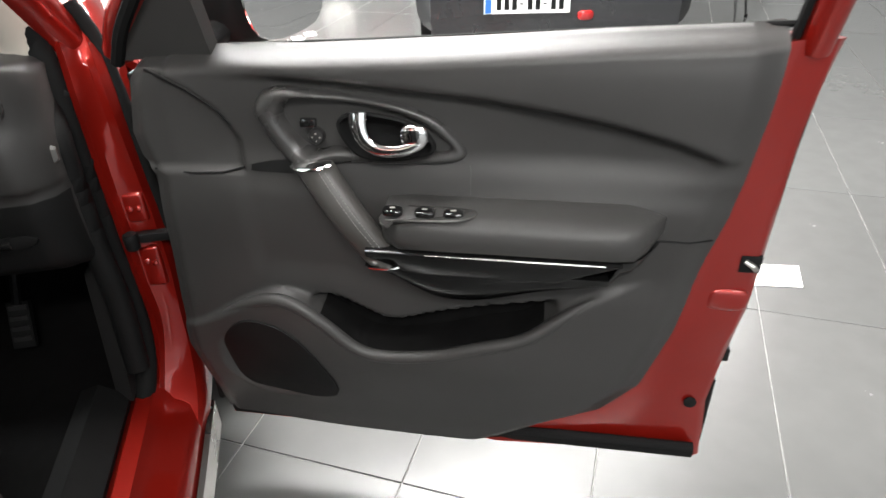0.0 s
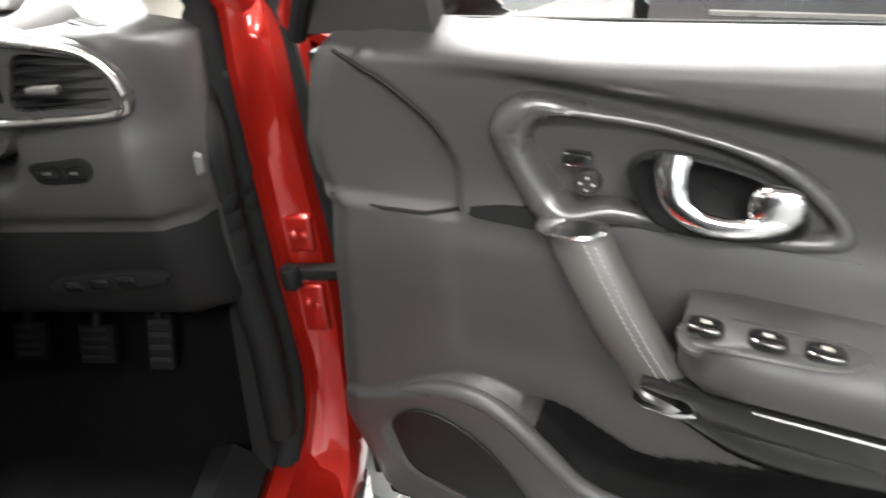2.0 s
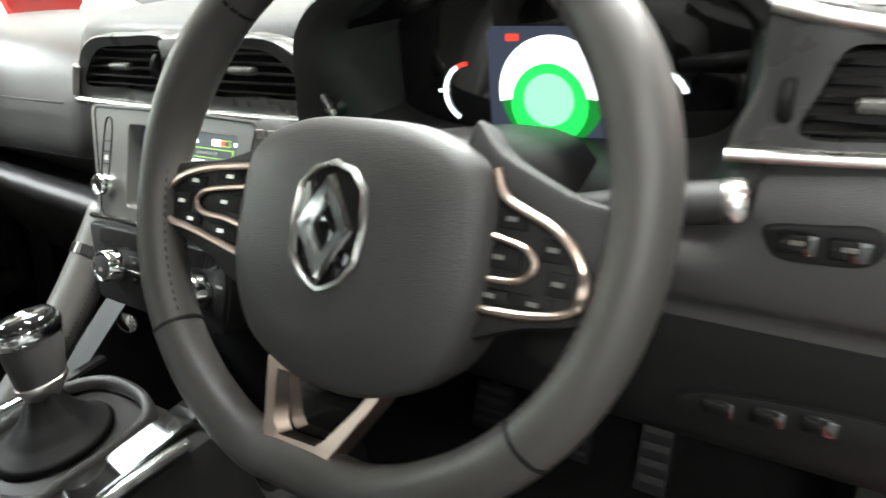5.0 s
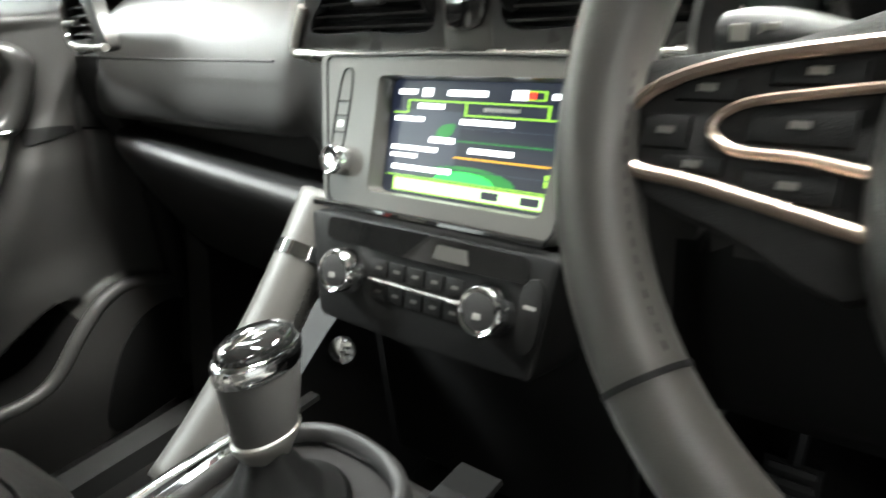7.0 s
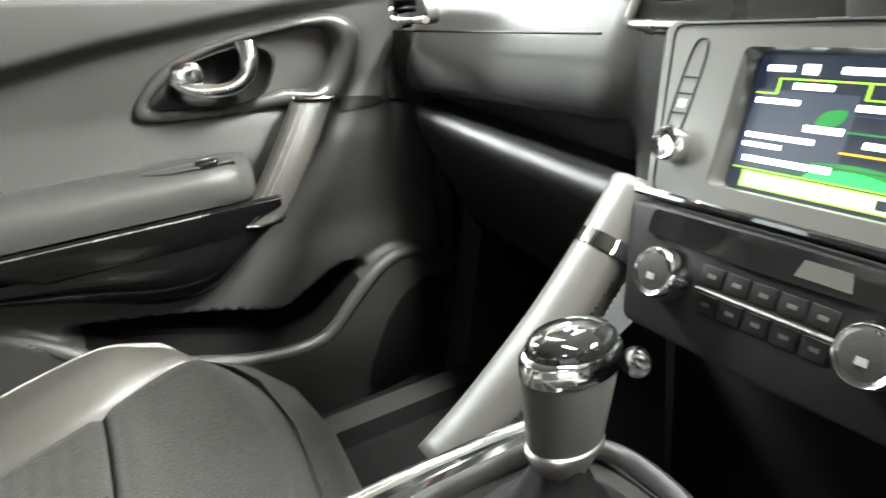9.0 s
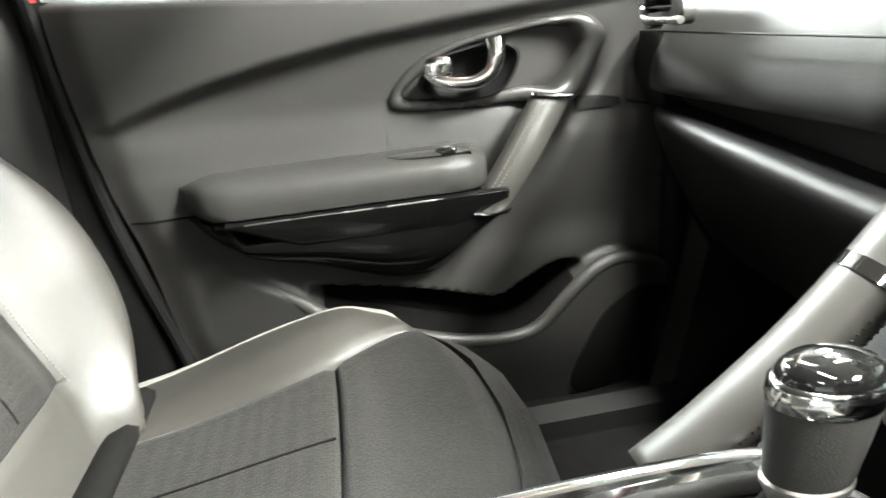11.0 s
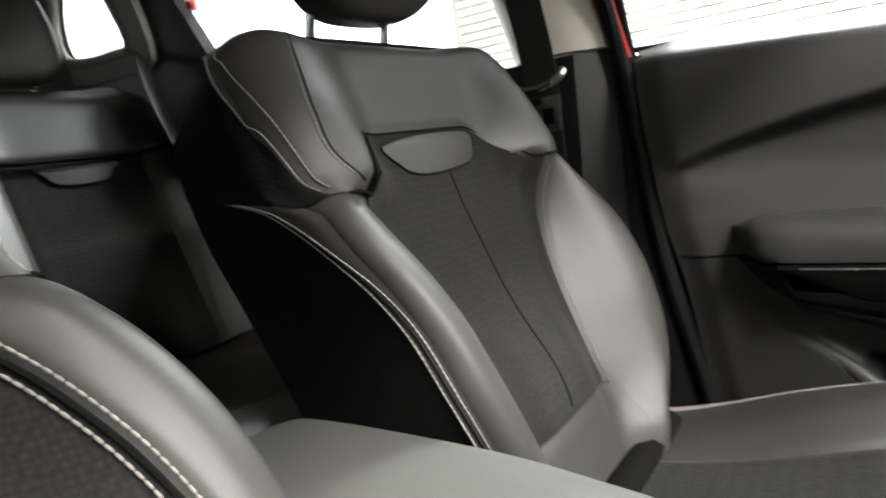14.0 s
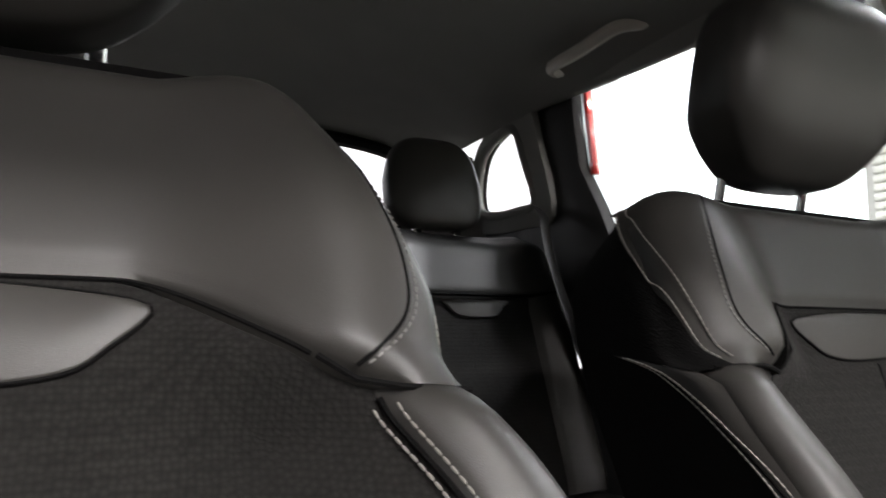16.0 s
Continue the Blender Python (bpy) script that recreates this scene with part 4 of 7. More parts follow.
    P("seam", tube([on(y, z, 0.0) for y, z in ((0.345, 1.05), (0.32, 1.04), (0.289, 1.022), (0.262, 1.002), (0.241, 0.982), (0.225, 0.96))], 0.0022, 6), DEEP)
    P("seam", tube([on(y, z, 0.0) for y, z in ((-0.44, 0.800), (-0.47, 0.800), (-0.50, 0.799), (-0.537, 0.798))], 0.0020, 6), DEEP)
    P("seam", tube([on(y, POCKET_Z(y) + 0.004, 0.0) for y in (-0.24, -0.2, -0.15, -0.1, -0.06, -0.044)], 0.0018, 6), DEEP)
    gap = [(0.215, 0.892, 0.888), (0.19, 0.899, 0.886), (0.165, 0.903, 0.885), (0.128, 0.906, 0.884)]
    P("dark_gap", loft([[on(y, hi, 0.0025), on(y, lo, 0.0025), on(y, lo, -0.006), on(y, hi, -0.006)] for y, hi, lo in gap]), DEEP)
    # speaker grille
    grille = plate(rounded([(0.325, 0.515), (0.275, 0.583), (0.195, 0.590), (0.130, 0.53), (0.105, 0.41), (0.25, 0.388), (0.315, 0.42)], 5), lambda a, b, c: (trim_x(a, b) - 0.002 - c, a, b), 0.004, 0.0015)
    P("speaker_grille", grille, DEEP, label="black speaker grille")

    # handle bezel
    outer = [(0.178, 1.000), (0.139, 1.025), (0.034, 1.015), (-0.067, 0.996), (-0.126, 0.963), (-0.149, 0.916), (-0.045, 0.905), (0.028, 0.905), (0.056, 0.902), (0.128, 0.902), (0.172, 0.965)]
    inner = [(0.134, 0.985), (0.108, 1.008), (0.023, 1.001), (-0.046, 0.987), (-0.096, 0.962), (-0.126, 0.930), (-0.041, 0.922), (0.020, 0.926), (0.056, 0.930), (0.090, 0.925), (0.122, 0.955)]
    O, I = catmull([(a, b, 0) for a, b in outer], 8, True), catmull([(a, b, 0) for a, b in inner], 8, True)
    lift = lambda y: 0.012 + 0.014 * ss(0.02, 0.14, y)
    rings = [[(trim_x(p.x, p.y) + 0.004, p.x, p.y) for p in O]]
    for f, h in ((0.08, 0.5), (0.25, 0.9), (0.5, 1.0), (0.75, 0.9), (0.93, 0.45), (1.0, -0.35)):
        rings.append([(trim_x(p.x, p.y) - lift(p.x) * h, p.x + (q.x - p.x) * f, p.y + (q.y - p.y) * f) for p, q in zip(O, I)])
    P("handle_bezel", loft(rings, caps=False), BEZEL, label="satin dark grey handle surround", smooth=60)
    P("bezel_insert", plate([(p.x, p.y) for p in I], lambda a, b, c: (trim_x(a, b) + 0.006 - c, a, b), 0.002), HARD, label="black plastic insert behind the handle")
    bowl = rounded([(0.038, 0.975), (0.010, 0.994), (-0.06, 0.985), (-0.098, 0.962), (-0.100, 0.936), (-0.04, 0.922), (0.012, 0.930)], 6)
    cy, cz = -0.032, 0.957
    bowl_rings = [[(0.716 + d, cy + (a - cy) * k, cz + (b - cz) * k) for a, b in bowl] for k, d in ((1.06, 0.004), (1.05, -0.004), (0.98, -0.005), (0.94, 0.004), (0.6, 0.016), (0.02, 0.018))]
    P("handle_bowl", loft(bowl_rings, caps=False), DEEP, label="black bowl behind the handle", smooth=60)
    lever = [(0.706, 0.004, 1.000), (0.700, 0.003, 0.980), (0.697, -0.006, 0.958), (0.694, -0.028, 0.946), (0.694, -0.058, 0.946), (0.697, -0.084, 0.954), (0.702, -0.096, 0.966)]
    handle = P("pull_lever", tube(catmull(lever, 5), [0.0085 + 0.007 * (1 - k / 30) ** 2 for k in range(31)], 12, 0.62, up=(1, 0, 0)), CHROME, label="chrome door release lever", smooth=60)
    P("lever_pad", blob((0.701, -0.080, 0.968), (0.009, 0.021, 0.018), 0.7, 0.8), CHROME, handle)

    # sloping pull grip
    def grip_ring(t):
        y = 0.083 - 0.115 * t
        z = 0.916 - 0.150 * t
        x = 0.688 - 0.034 * t - 0.010 * math.sin(math.pi * t)
        half = 0.031
        return [(x + 0.028, y - half * 0.9, z), (x + 0.008, y - half, z + 0.004), (x - 0.002, y - half * 0.72, z + 0.003), (x - 0.006, y - 0.005, z), (x - 0.002, y + half * 0.7, z - 0.002),
                (x + 0.010, y + half, z - 0.004), (x + 0.034, y + half * 0.95, z - 0.004)]
    P("pull_grip", loft([grip_ring(k / 12) for k in range(13)]), LEATHER, label="leather covered sloping pull grip", smooth=70)
    for t0, t1 in ((-0.012, 0.006), (0.992, 1.008)):
        a, b = grip_ring(t0), grip_ring(t1)
        swollen = lambda q: [(p[0] - 0.006, q[3][1] + (p[1] - q[3][1]) * 1.07, p[2]) for p in q]
        P("grip_band", loft([swollen(a), swollen(b)]), CHROME, label="bright chrome band")
    for off in (-0.006, 0.004):
        line = [Vector(grip_ring(k / 20)[3]) + Vector((-0.0008, -0.010 + off, 0.004)) for k in range(1, 20)]
        P("stitching", stitches(line, 0.006, 0.0042, 0.0006), PIPING, smooth=0)

    # armrest
    low = curve1([(-0.458, 0.800), (-0.403, 0.745), (-0.274, 0.698), (-0.163, 0.664), (-0.096, 0.672), (-0.041, 0.72), (0.0, 0.765)])

    def reach(y):
        return ss(-0.462, -0.40, y) ** 0.6

    def rest(y, keys):
        r = max(reach(y), 0.02)
        return [(0.722 - (0.722 - x) * r, y, 0.83 + (z - 0.83) * (0.45 + 0.55 * r)) for x, z in keys]
    ys = [-0.460, -0.455, -0.445, -0.43, -0.41, -0.38, -0.3, -0.2, -0.1, -0.06]
    P("armrest_pad", loft([rest(y, ((0.735, 0.858), (0.70, 0.860), (0.668, 0.857), (0.650, 0.850), (0.643, 0.838), (0.641, 0.820), (0.643, 0.806), (0.655, 0.802), (0.735, 0.802))) for y in ys] +
                          [[(x + 0.004, -0.03, z) for x, z in ((0.735, 0.856), (0.70, 0.855), (0.675, 0.850), (0.664, 0.842), (0.660, 0.832), (0.660, 0.818), (0.662, 0.806), (0.668, 0.802), (0.735, 0.802))]]),
      SOFT, label="padded charcoal armrest", smooth=60)
    ys2 = [-0.395, -0.385, -0.36, -0.3, -0.2, -0.12, -0.07, -0.03, -0.005]
    w = lambda y: ss(-0.40, -0.30, y) * (1 - 0.8 * ss(-0.07, -0.005, y))
    P("gloss_trim", loft([[(0.646, y, 0.803), (0.640, y, 0.798), (0.642 + 0.006 * w(y), y, 0.796 - 0.036 * w(y)), (0.665, y, 0.786 - 0.044 * w(y)), (0.69, y, 0.79)] for y in ys2]), GLOSS_TRIM, label="glossy black trim strip under the armrest", smooth=60)
    P("trim_line", tube([(0.6405, y, 0.7985) for y in (-0.37, -0.3, -0.2, -0.1)], 0.0011, 6), SATIN_CHROME)

    def under(s, t):
        y = -0.455 + 0.455 * s
        top = 0.80 if y < -0.39 else 0.766
        z = top + (low(y) - top) * t
        r = reach(y)
        x = 0.650 + 0.012 * t + 0.055 * t ** 3
        return (0.725 - (0.725 - x) * max(r, 0.03), y, z)
    P("armrest_base", sheet(under, 30, 12, lambda s, t: (0.74, under(s, t)[1], under(s, t)[2])), GLOSS_TRIM, label="glossy black bowl under the armrest", smooth=60)
    # recess wall above the armrest
    P("rest_wall", sheet(lambda s, t: (trim_x(-0.16 + 0.19 * s, 0.862 + 0.045 * t) - 0.002, -0.16 + 0.19 * s, 0.862 + 0.043 * t), 8, 4, lambda s, t: (0.74, -0.16 + 0.19 * s, 0.862 + 0.043 * t)), SOFT)
    # window switches
    edge_line = [(-0.038, 0.646), (-0.030, 0.682), (-0.10, 0.690), (-0.160, 0.688), (-0.178, 0.672), (-0.15, 0.652), (-0.09, 0.645)] if driver else [(-0.052, 0.662), (-0.050, 0.684), (-0.10, 0.690), (-0.150, 0.688), (-0.168, 0.676), (-0.14, 0.661), (-0.09, 0.657)]
    plinth = plate(rounded(edge_line, 5), lambda a, b, c: (b, a, (0.854 if driver else 0.8565) + c - (0.012 if a > -0.05 else 0)), 0.005 if driver else 0.003, 0.0015)
    panel = P("switch_panel", plinth, BEZEL, label="window switch panel")
    for a in ((-0.048, -0.098, -0.142) if driver else (-0.085,)):
        P("window_switch", blob((0.667, a, 0.859), (0.011, 0.016, 0.006), 0.5, 0.6, 16, 10), PIANO, panel)
        P("switch_mark", rbox((0.665, a - 0.004, 0.8645), (0.669, a + 0.004, 0.8655), 0), THREAD, panel)
    if driver:
        P("panel_edge", tube(catmull([(0.6455, -0.042, 0.8555), (0.6445, -0.09, 0.857), (0.6505, -0.15, 0.857), (0.668, -0.176, 0.857)], 5), 0.0014, 6), SATIN, panel)
    if driver:
        knob = P("mirror_knob", turned([(0.013, 0), (0.013, 0.008), (0.0105, 0.011), (0.002, 0.012)], (0.722, 0.076, 0.955), (-1, 0, 0.1), 24), HARD, label="round mirror adjuster")
        for k in range(4):
            P("knob_mark", rbox((0.7095, 0.074 + 0.006 * math.cos(k * 1.57), 0.955 + 0.006 * math.sin(k * 1.57)), (0.711, 0.0765 + 0.006 * math.cos(k * 1.57), 0.957 + 0.006 * math.sin(k * 1.57)), 0), THREAD, knob)
        P("mirror_switch", rbox((0.712, 0.074, 0.970), (0.724, 0.100, 0.984), 0.003), PIANO)

    # black plate added over the shell's front end, painting the hinge gap's shade
    P("hinge_gap_shade", rbox((0.772, 0.396, 0.30), (0.885, 0.408, 1.03), 0.004), DEEP, label="black plate added to darken the hinge gap like shade")
    # window frame, pane, mirror
    glass_p = lambda y, z: 0.800 - 0.36 * max(z - 1.09, 0)
    post = [(0.80, -0.63, 1.08), (0.745, -0.635, 1.25), (0.66, -0.625, 1.46)]
    P("frame_post", tube(catmull(post, 5), 0.028, 10, 0.9, up=(0, 1, 0)), RED, label="red upper door frame")
    P("frame_seal", tube([(x - 0.004, y + 0.030, z) for x, y, z in catmull(post, 5)], 0.007, 8), RUBBER)
    top = [(0.66, -0.625, 1.46), (0.655, -0.3, 1.485), (0.66, 0.0, 1.44), (0.70, 0.2, 1.30), (0.755, 0.36, 1.14), (0.79, 0.42, 1.06)]
    P("frame_rail", tube(catmull(top, 6), 0.026, 10, up=(0, 1, 0)), RED)
    P("frame_rail_trim", tube([(x - 0.022, y - 0.006, z - 0.012) for x, y, z in catmull(top, 6)], 0.011, 8, up=(0, 1, 0)), RUBBER)
    if not driver:
        zs = [0.30 + 0.80 * k / 16 for k in range(17)]
        P("rear_weatherstrip", loft([[(0.775, REAR_Y(z) + 0.03, z), (0.758, REAR_Y(z) + 0.004, z), (0.750, (REAR_Y(z) - 0.60) / 2, z), (0.752, -0.605, z), (0.775, -0.64, z)] for z in zs]), RUBBER, label="black rubber weatherstrip beside the trim")
        pane = P("window_pane", sheet(lambda s, t: (glass_p(0, 1.09 + 0.36 * t), -0.60 + (0.86 - 0.28 * t) * s, 1.09 + 0.36 * t), 4, 4), PANE)
        pane.visible_shadow = False
    P("waist_seal", tube([(0.794, y, BELT_Z(y) + 0.001) for y in (0.25, 0.0, -0.3, -0.6)], 0.005, 6), RUBBER)
    P("mirror_sail", loft([[(0.768, 0.250, 1.062), (0.765, 0.400, 1.052), (0.742, 0.385, 1.10), (0.725, 0.30, 1.19), (0.722, 0.252, 1.22)],
                           [(0.80, 0.250, 1.062), (0.80, 0.400, 1.052), (0.78, 0.385, 1.10), (0.76, 0.30, 1.19), (0.755, 0.252, 1.22)]]), SOFT, label="charcoal triangular mirror cover", smooth=30)
    mirror = P("door_mirror", blob((1.00, 0.272, 1.118), (0.130, 0.055, 0.090), 0.5, 0.5, 28, 18, lambda c: Vector((c.x, c.y - 0.20 * c.x, c.z))), DEEP, label="black exterior mirror housing")
    P("mirror_glass", plate(rounded([(0.90, 1.056), (0.885, 1.18), (1.09, 1.185), (1.12, 1.11), (1.08, 1.042)], 5), lambda a, b, c: (a, 0.206 - c - 0.20 * (a - 1.0), b), 0.003), MIRROR, mirror)
    P("mirror_foot", tube([(0.80, 0.31, 1.06), (0.86, 0.30, 1.065), (0.92, 0.28, 1.08)], 0.028, 10, 0.8), DEEP, mirror)


front_door(1, True)
front_door(-1, False)

# ---------------------------------------------------------------- dashboard
def dashboard():
    dash = thing("dashboard", "charcoal soft dashboard with chrome edged air vents", "dashboard", (0, 0.4, 0.7), kind="")
    left = [(0.80, 1.00), (0.55, 1.055), (0.40, 1.070), (0.33, 1.066), (0.284, 1.052), (0.254, 1.026), (0.234, 0.992), (0.222, 0.957), (0.217, 0.920), (0.228, 0.906), (0.262, 0.90), (0.28, 0.80), (0.31, 0.70), (0.38, 0.64), (0.62, 0.60)]
    mid = [(0.80, 1.00), (0.55, 1.065), (0.40, 1.085), (0.31, 1.085), (0.262, 1.078), (0.248, 1.060), (0.242, 1.03), (0.240, 0.995), (0.235, 0.96), (0.23, 0.92), (0.23, 0.88), (0.23, 0.80), (0.25, 0.72), (0.32, 0.64), (0.62, 0.60)]
    right = [(0.80, 0.99), (0.55, 1.040), (0.40, 1.062), (0.31, 1.071), (0.240, 1.080), (0.216, 1.079), (0.209, 1.045), (0.207, 0.998), (0.196, 0.968), (0.190, 0.935), (0.192, 0.897), (0.206, 0.876), (0.202, 0.83), (0.224, 0.735), (0.34, 0.70)]
    end = [(0.80, 0.98), (0.55, 1.03), (0.42, 1.045), (0.35, 1.052), (0.31, 1.050), (0.292, 1.038), (0.278, 1.015), (0.266, 0.985), (0.254, 0.955), (0.248, 0.925), (0.250, 0.895), (0.258, 0.876), (0.252, 0.83), (0.268, 0.735), (0.34, 0.70)]
    well = right[:2] + [(0.41, 1.085), (0.37, 1.088), (0.346, 1.080), (0.342, 1.06), (0.342, 1.03), (0.342, 0.99), (0.30, 0.957), (0.195, 0.935)] + right[10:]
    keys = [(-0.725, [(y + 0.035, z - 0.01) for y, z in left]), (-0.68, [(y + 0.006, z) for y, z in left]), (-0.64, left), (-0.26, left), (-0.215, mid), (0.16, mid), (0.185, right), (0.215, well), (0.52, well), (0.55, right), (0.672, right), (0.706, [(y * 0.6 + v * 0.4, z * 0.6 + w * 0.4) for (y, z), (v, w) in zip(right, end)]), (0.722, end)]

    def profile(x):
        for (a, p), (b, q) in zip(keys, keys[1:]):
            if x <= b + 1e-9:
                t = ss(a, b, x)
                return [(y + (v - y) * t, z + (w - z) * t) for (y, z), (v, w) in zip(p, q)]
        return keys[-1][1]
    xs = [-0.725 + 1.447 * k / 96 for k in range(97)]
    rings = []
    for x in xs:
        p = [(v.x, v.y) for v in catmull([(y, z, 0) for y, z in profile(x)], 4)]
        rings.append([(x, y, z) for y, z in p] + [(x, 0.80, 0.60)])
    body = part("dash_body", loft(rings), SOFT, dash, "grained charcoal soft dashboard moulding", 50)
    # under the fold the moulding is painted blacker, standing for shade on the knees
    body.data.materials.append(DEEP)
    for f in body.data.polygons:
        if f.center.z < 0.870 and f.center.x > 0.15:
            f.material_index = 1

    # glove box
    lip = lambda x: 0.882 - 0.085 * (x + 0.66)

    def lid(s, t):
        x = -0.665 + 0.53 * s
        z0 = lip(x)
        pts = catmull([(0.236, z0 + 0.006, 0), (0.214, z0 + 0.005, 0), (0.203, z0 - 0.006, 0), (0.208, z0 - 0.03, 0), (0.235, z0 - 0.09, 0), (0.285, z0 - 0.18, 0), (0.33, z0 - 0.22, 0)], 4)
        p = pts[min(int(t * 24 + 0.5), 24)]
        return (x, p.x + 0.02 * (2 * s - 1) ** 8, p.y)
    part("glove_box_lid", sheet(lid, 30, 24, lambda s, t: (lid(s, t)[0], 0.34, lid(s, t)[2])), HARD, dash, "dark glove box lid with a rounded lip", 60)
    part("dash_seam", tube([(x, 0.2145, 0.9905 - 0.01 * (x + 0.64)) for x in (-0.64, -0.5, -0.35, -0.25)], 0.0014, 6), DEEP, dash)
    part("side_panel", loft([[(x, y, z) for y, z in ((0.232, 0.99), (0.225, 0.93), (0.25, 0.87), (0.30, 0.80), (0.40, 0.80), (0.40, 1.0))] for x in (-0.73, -0.665)]), HARD, dash)

    # air vents
    def vent(name, outline, frame, y, slats, tab, trim, s=1):
        flip = lambda q: [(a * s, b) for a, b in q]
        o, f = rounded(flip(outline), 5), rounded(flip(frame), 5)
        yy = lambda a: y + 0.16 * (abs(a) - 0.555) if abs(a) > 0.4 else y
        rings = [[(a, yy(a) + 0.012, b) for a, b in f], [(a, yy(a) - 0.004, b) for a, b in f], [(a, yy(a) - 0.007, b) for a, b in (((fa * 0.85 + oa * 0.15), (fb * 0.85 + ob * 0.15)) for (fa, fb), (oa, ob) in zip(f, o))],
                 [(a, yy(a) - 0.006, b) for a, b in o], [(a, yy(a) + 0.010, b) for a, b in o]]
        v = part("air_vent", loft(rings, caps=False), BEZEL, dash, "air vent with black slats and a bright edge", 50)
        part("vent_back", plate(o, lambda a, b, c: (a, yy(a) + 0.011 - c, b), 0.002), DEEP, v)
        lo, hi = min(b for a, b in o), max(b for a, b in o)
        for k in range(slats):
            z = lo + (hi - lo) * (k + 0.7) / (slats + 0.3)
            cross = sorted(a + (c - a) * (z - b) / (d - b) for (a, b), (c, d) in zip(o, o[1:] + o[:1]) if (b - z) * (d - z) < 0)
            if len(cross) < 2:
                continue
            a0, a1 = cross[0] + 0.002, cross[-1] - 0.002
            part("slat", loft([[(a, yy(a) - 0.004, z - 0.0015), (a, yy(a) - 0.005, z + 0.0005), (a, yy(a) + 0.009, z + 0.0035), (a, yy(a) + 0.009, z + 0.0015)] for a in [a0 + (a1 - a0) * q / 10 for q in range(11)]]), HARD, v)
        ta = tab[0] * s
        part("vent_tab", rbox((ta - 0.016, y - 0.014, tab[1] - 0.004), (ta + 0.016, y - 0.002, tab[1] + 0.004), 0.003), SATIN, v)
        part("vent_trim", tube([(a * s, yy(a) - 0.008, b) for a, b, _ in catmull([(a, b, 0) for a, b in trim], 5)], 0.0048, 8), SATIN_CHROME, v, "satin chrome edge strip", 60)
        return v
    o_r = [(0.576, 1.018), (0.622, 1.0155), (0.664, 1.014), (0.670, 1.029), (0.666, 1.047), (0.653, 1.061), (0.625, 1.068), (0.594, 1.070), (0.582, 1.045)]
    f_r = [(0.540, 1.003), (0.61, 1.002), (0.670, 1.002), (0.686, 1.014), (0.681, 1.050), (0.658, 1.073), (0.620, 1.083), (0.558, 1.096), (0.550, 1.05)]
    t_r = [(0.536, 1.006), (0.609, 1.005), (0.668, 1.006), (0.681, 1.016), (0.676, 1.046), (0.654, 1.069), (0.618, 1.079), (0.580, 1.087), (0.553, 1.095)]
    v = vent("right", o_r, f_r, 0.195, 5, (0.617, 1.040), t_r)
    part("thumbwheel", turned([(0.013, -0.004), (0.015, -0.002), (0.015, 0.002), (0.013, 0.004)], (0.566, 0.196, 1.040), (1, 0, 0), 18), DEEP, v)
    v = vent("left", o_r, f_r, 0.200, 5, (0.617, 1.036), t_r, -1)
    o_c = [(-0.187, 1.012), (-0.12, 1.011), (-0.050, 1.010), (-0.042, 1.035), (-0.038, 1.058), (-0.09, 1.058), (-0.14, 1.055), (-0.172, 1.036)]
    f_c = [(-0.212, 0.992), (-0.12, 0.990), (-0.032, 0.990), (-0.026, 1.03), (-0.024, 1.068), (-0.09, 1.070), (-0.155, 1.066), (-0.192, 1.04)]
    t_c = [(-0.193, 1.035), (-0.210, 1.008), (-0.214, 0.996), (-0.20, 0.993), (-0.12, 0.991), (-0.03, 0.991)]
    vent("centre", o_c, f_c, 0.224, 5, (-0.108, 1.036), t_c)
    vent("centre", [(a + 0.022, b) for a, b in o_c], [(a + 0.022, b) for a, b in f_c], 0.224, 5, (-0.086, 1.037), [(a + 0.022, b) for a, b in t_c], -1)
    part("vent_bridge", rbox((-0.036, 0.216, 0.990), (0.014, 0.25, 1.068), 0.006), SATIN, dash)
    part("hazard_button", plate(rounded([(-0.026, 1.013), (0.004, 1.013), (0.010, 1.040), (-0.020, 1.040)], 3), lambda a, b, c: (a, 0.217 - c, b), 0.005, 0.002), PIANO, dash, "black hazard light button")
    for a in (-0.044, 0.027):
        part("thumbwheel", turned([(0.014, -0.003), (0.016, 0), (0.014, 0.003)], (a, 0.222, 1.036), (1, 0, 0), 18), DEEP, dash)
    part("strip", tube([(-0.205, 0.226, 0.990), (-0.1, 0.225, 0.988), (0.1, 0.225, 0.988), (0.185, 0.226, 0.990)], 0.0062, 8), SATIN_CHROME, dash, "satin chrome strip below the vents")

    # demister grille
    dem = part("demister_grille", plate(arced([(0.594, 0.292), (0.664, 0.242), (0.678, 0.252), (0.608, 0.304)], 0.007), lambda a, b, c: (a, b, 1.0745 + c - 0.10 * max(a - 0.64, 0)), 0.003, 0.001), SOFT, dash, "small slotted demister grille")
    for k in range(7):
        a, b = 0.6015 + 0.0092 * k, 0.2925 - 0.0066 * k
        part("slot", plate([(a, b), (a + 0.006, b - 0.0042), (a + 0.013, b + 0.0045), (a + 0.007, b + 0.0087)], lambda p, q, c: (p, q, 1.0777 + c - 0.10 * max(p - 0.64, 0)), 0.0006), DEEP, dem)

    # switches beside the column
    sw = part("switch_plate", plate(rounded([(0.564, 0.958), (0.596, 0.962), (0.624, 0.964), (0.633, 0.952), (0.624, 0.939), (0.600, 0.936), (0.576, 0.936), (0.566, 0.944)], 4), lambda a, b, c: (a, 0.200 - c + 0.16 * (b - 0.955), b), 0.009, 0.003), DEEP, dash, "black plate with two push switches")
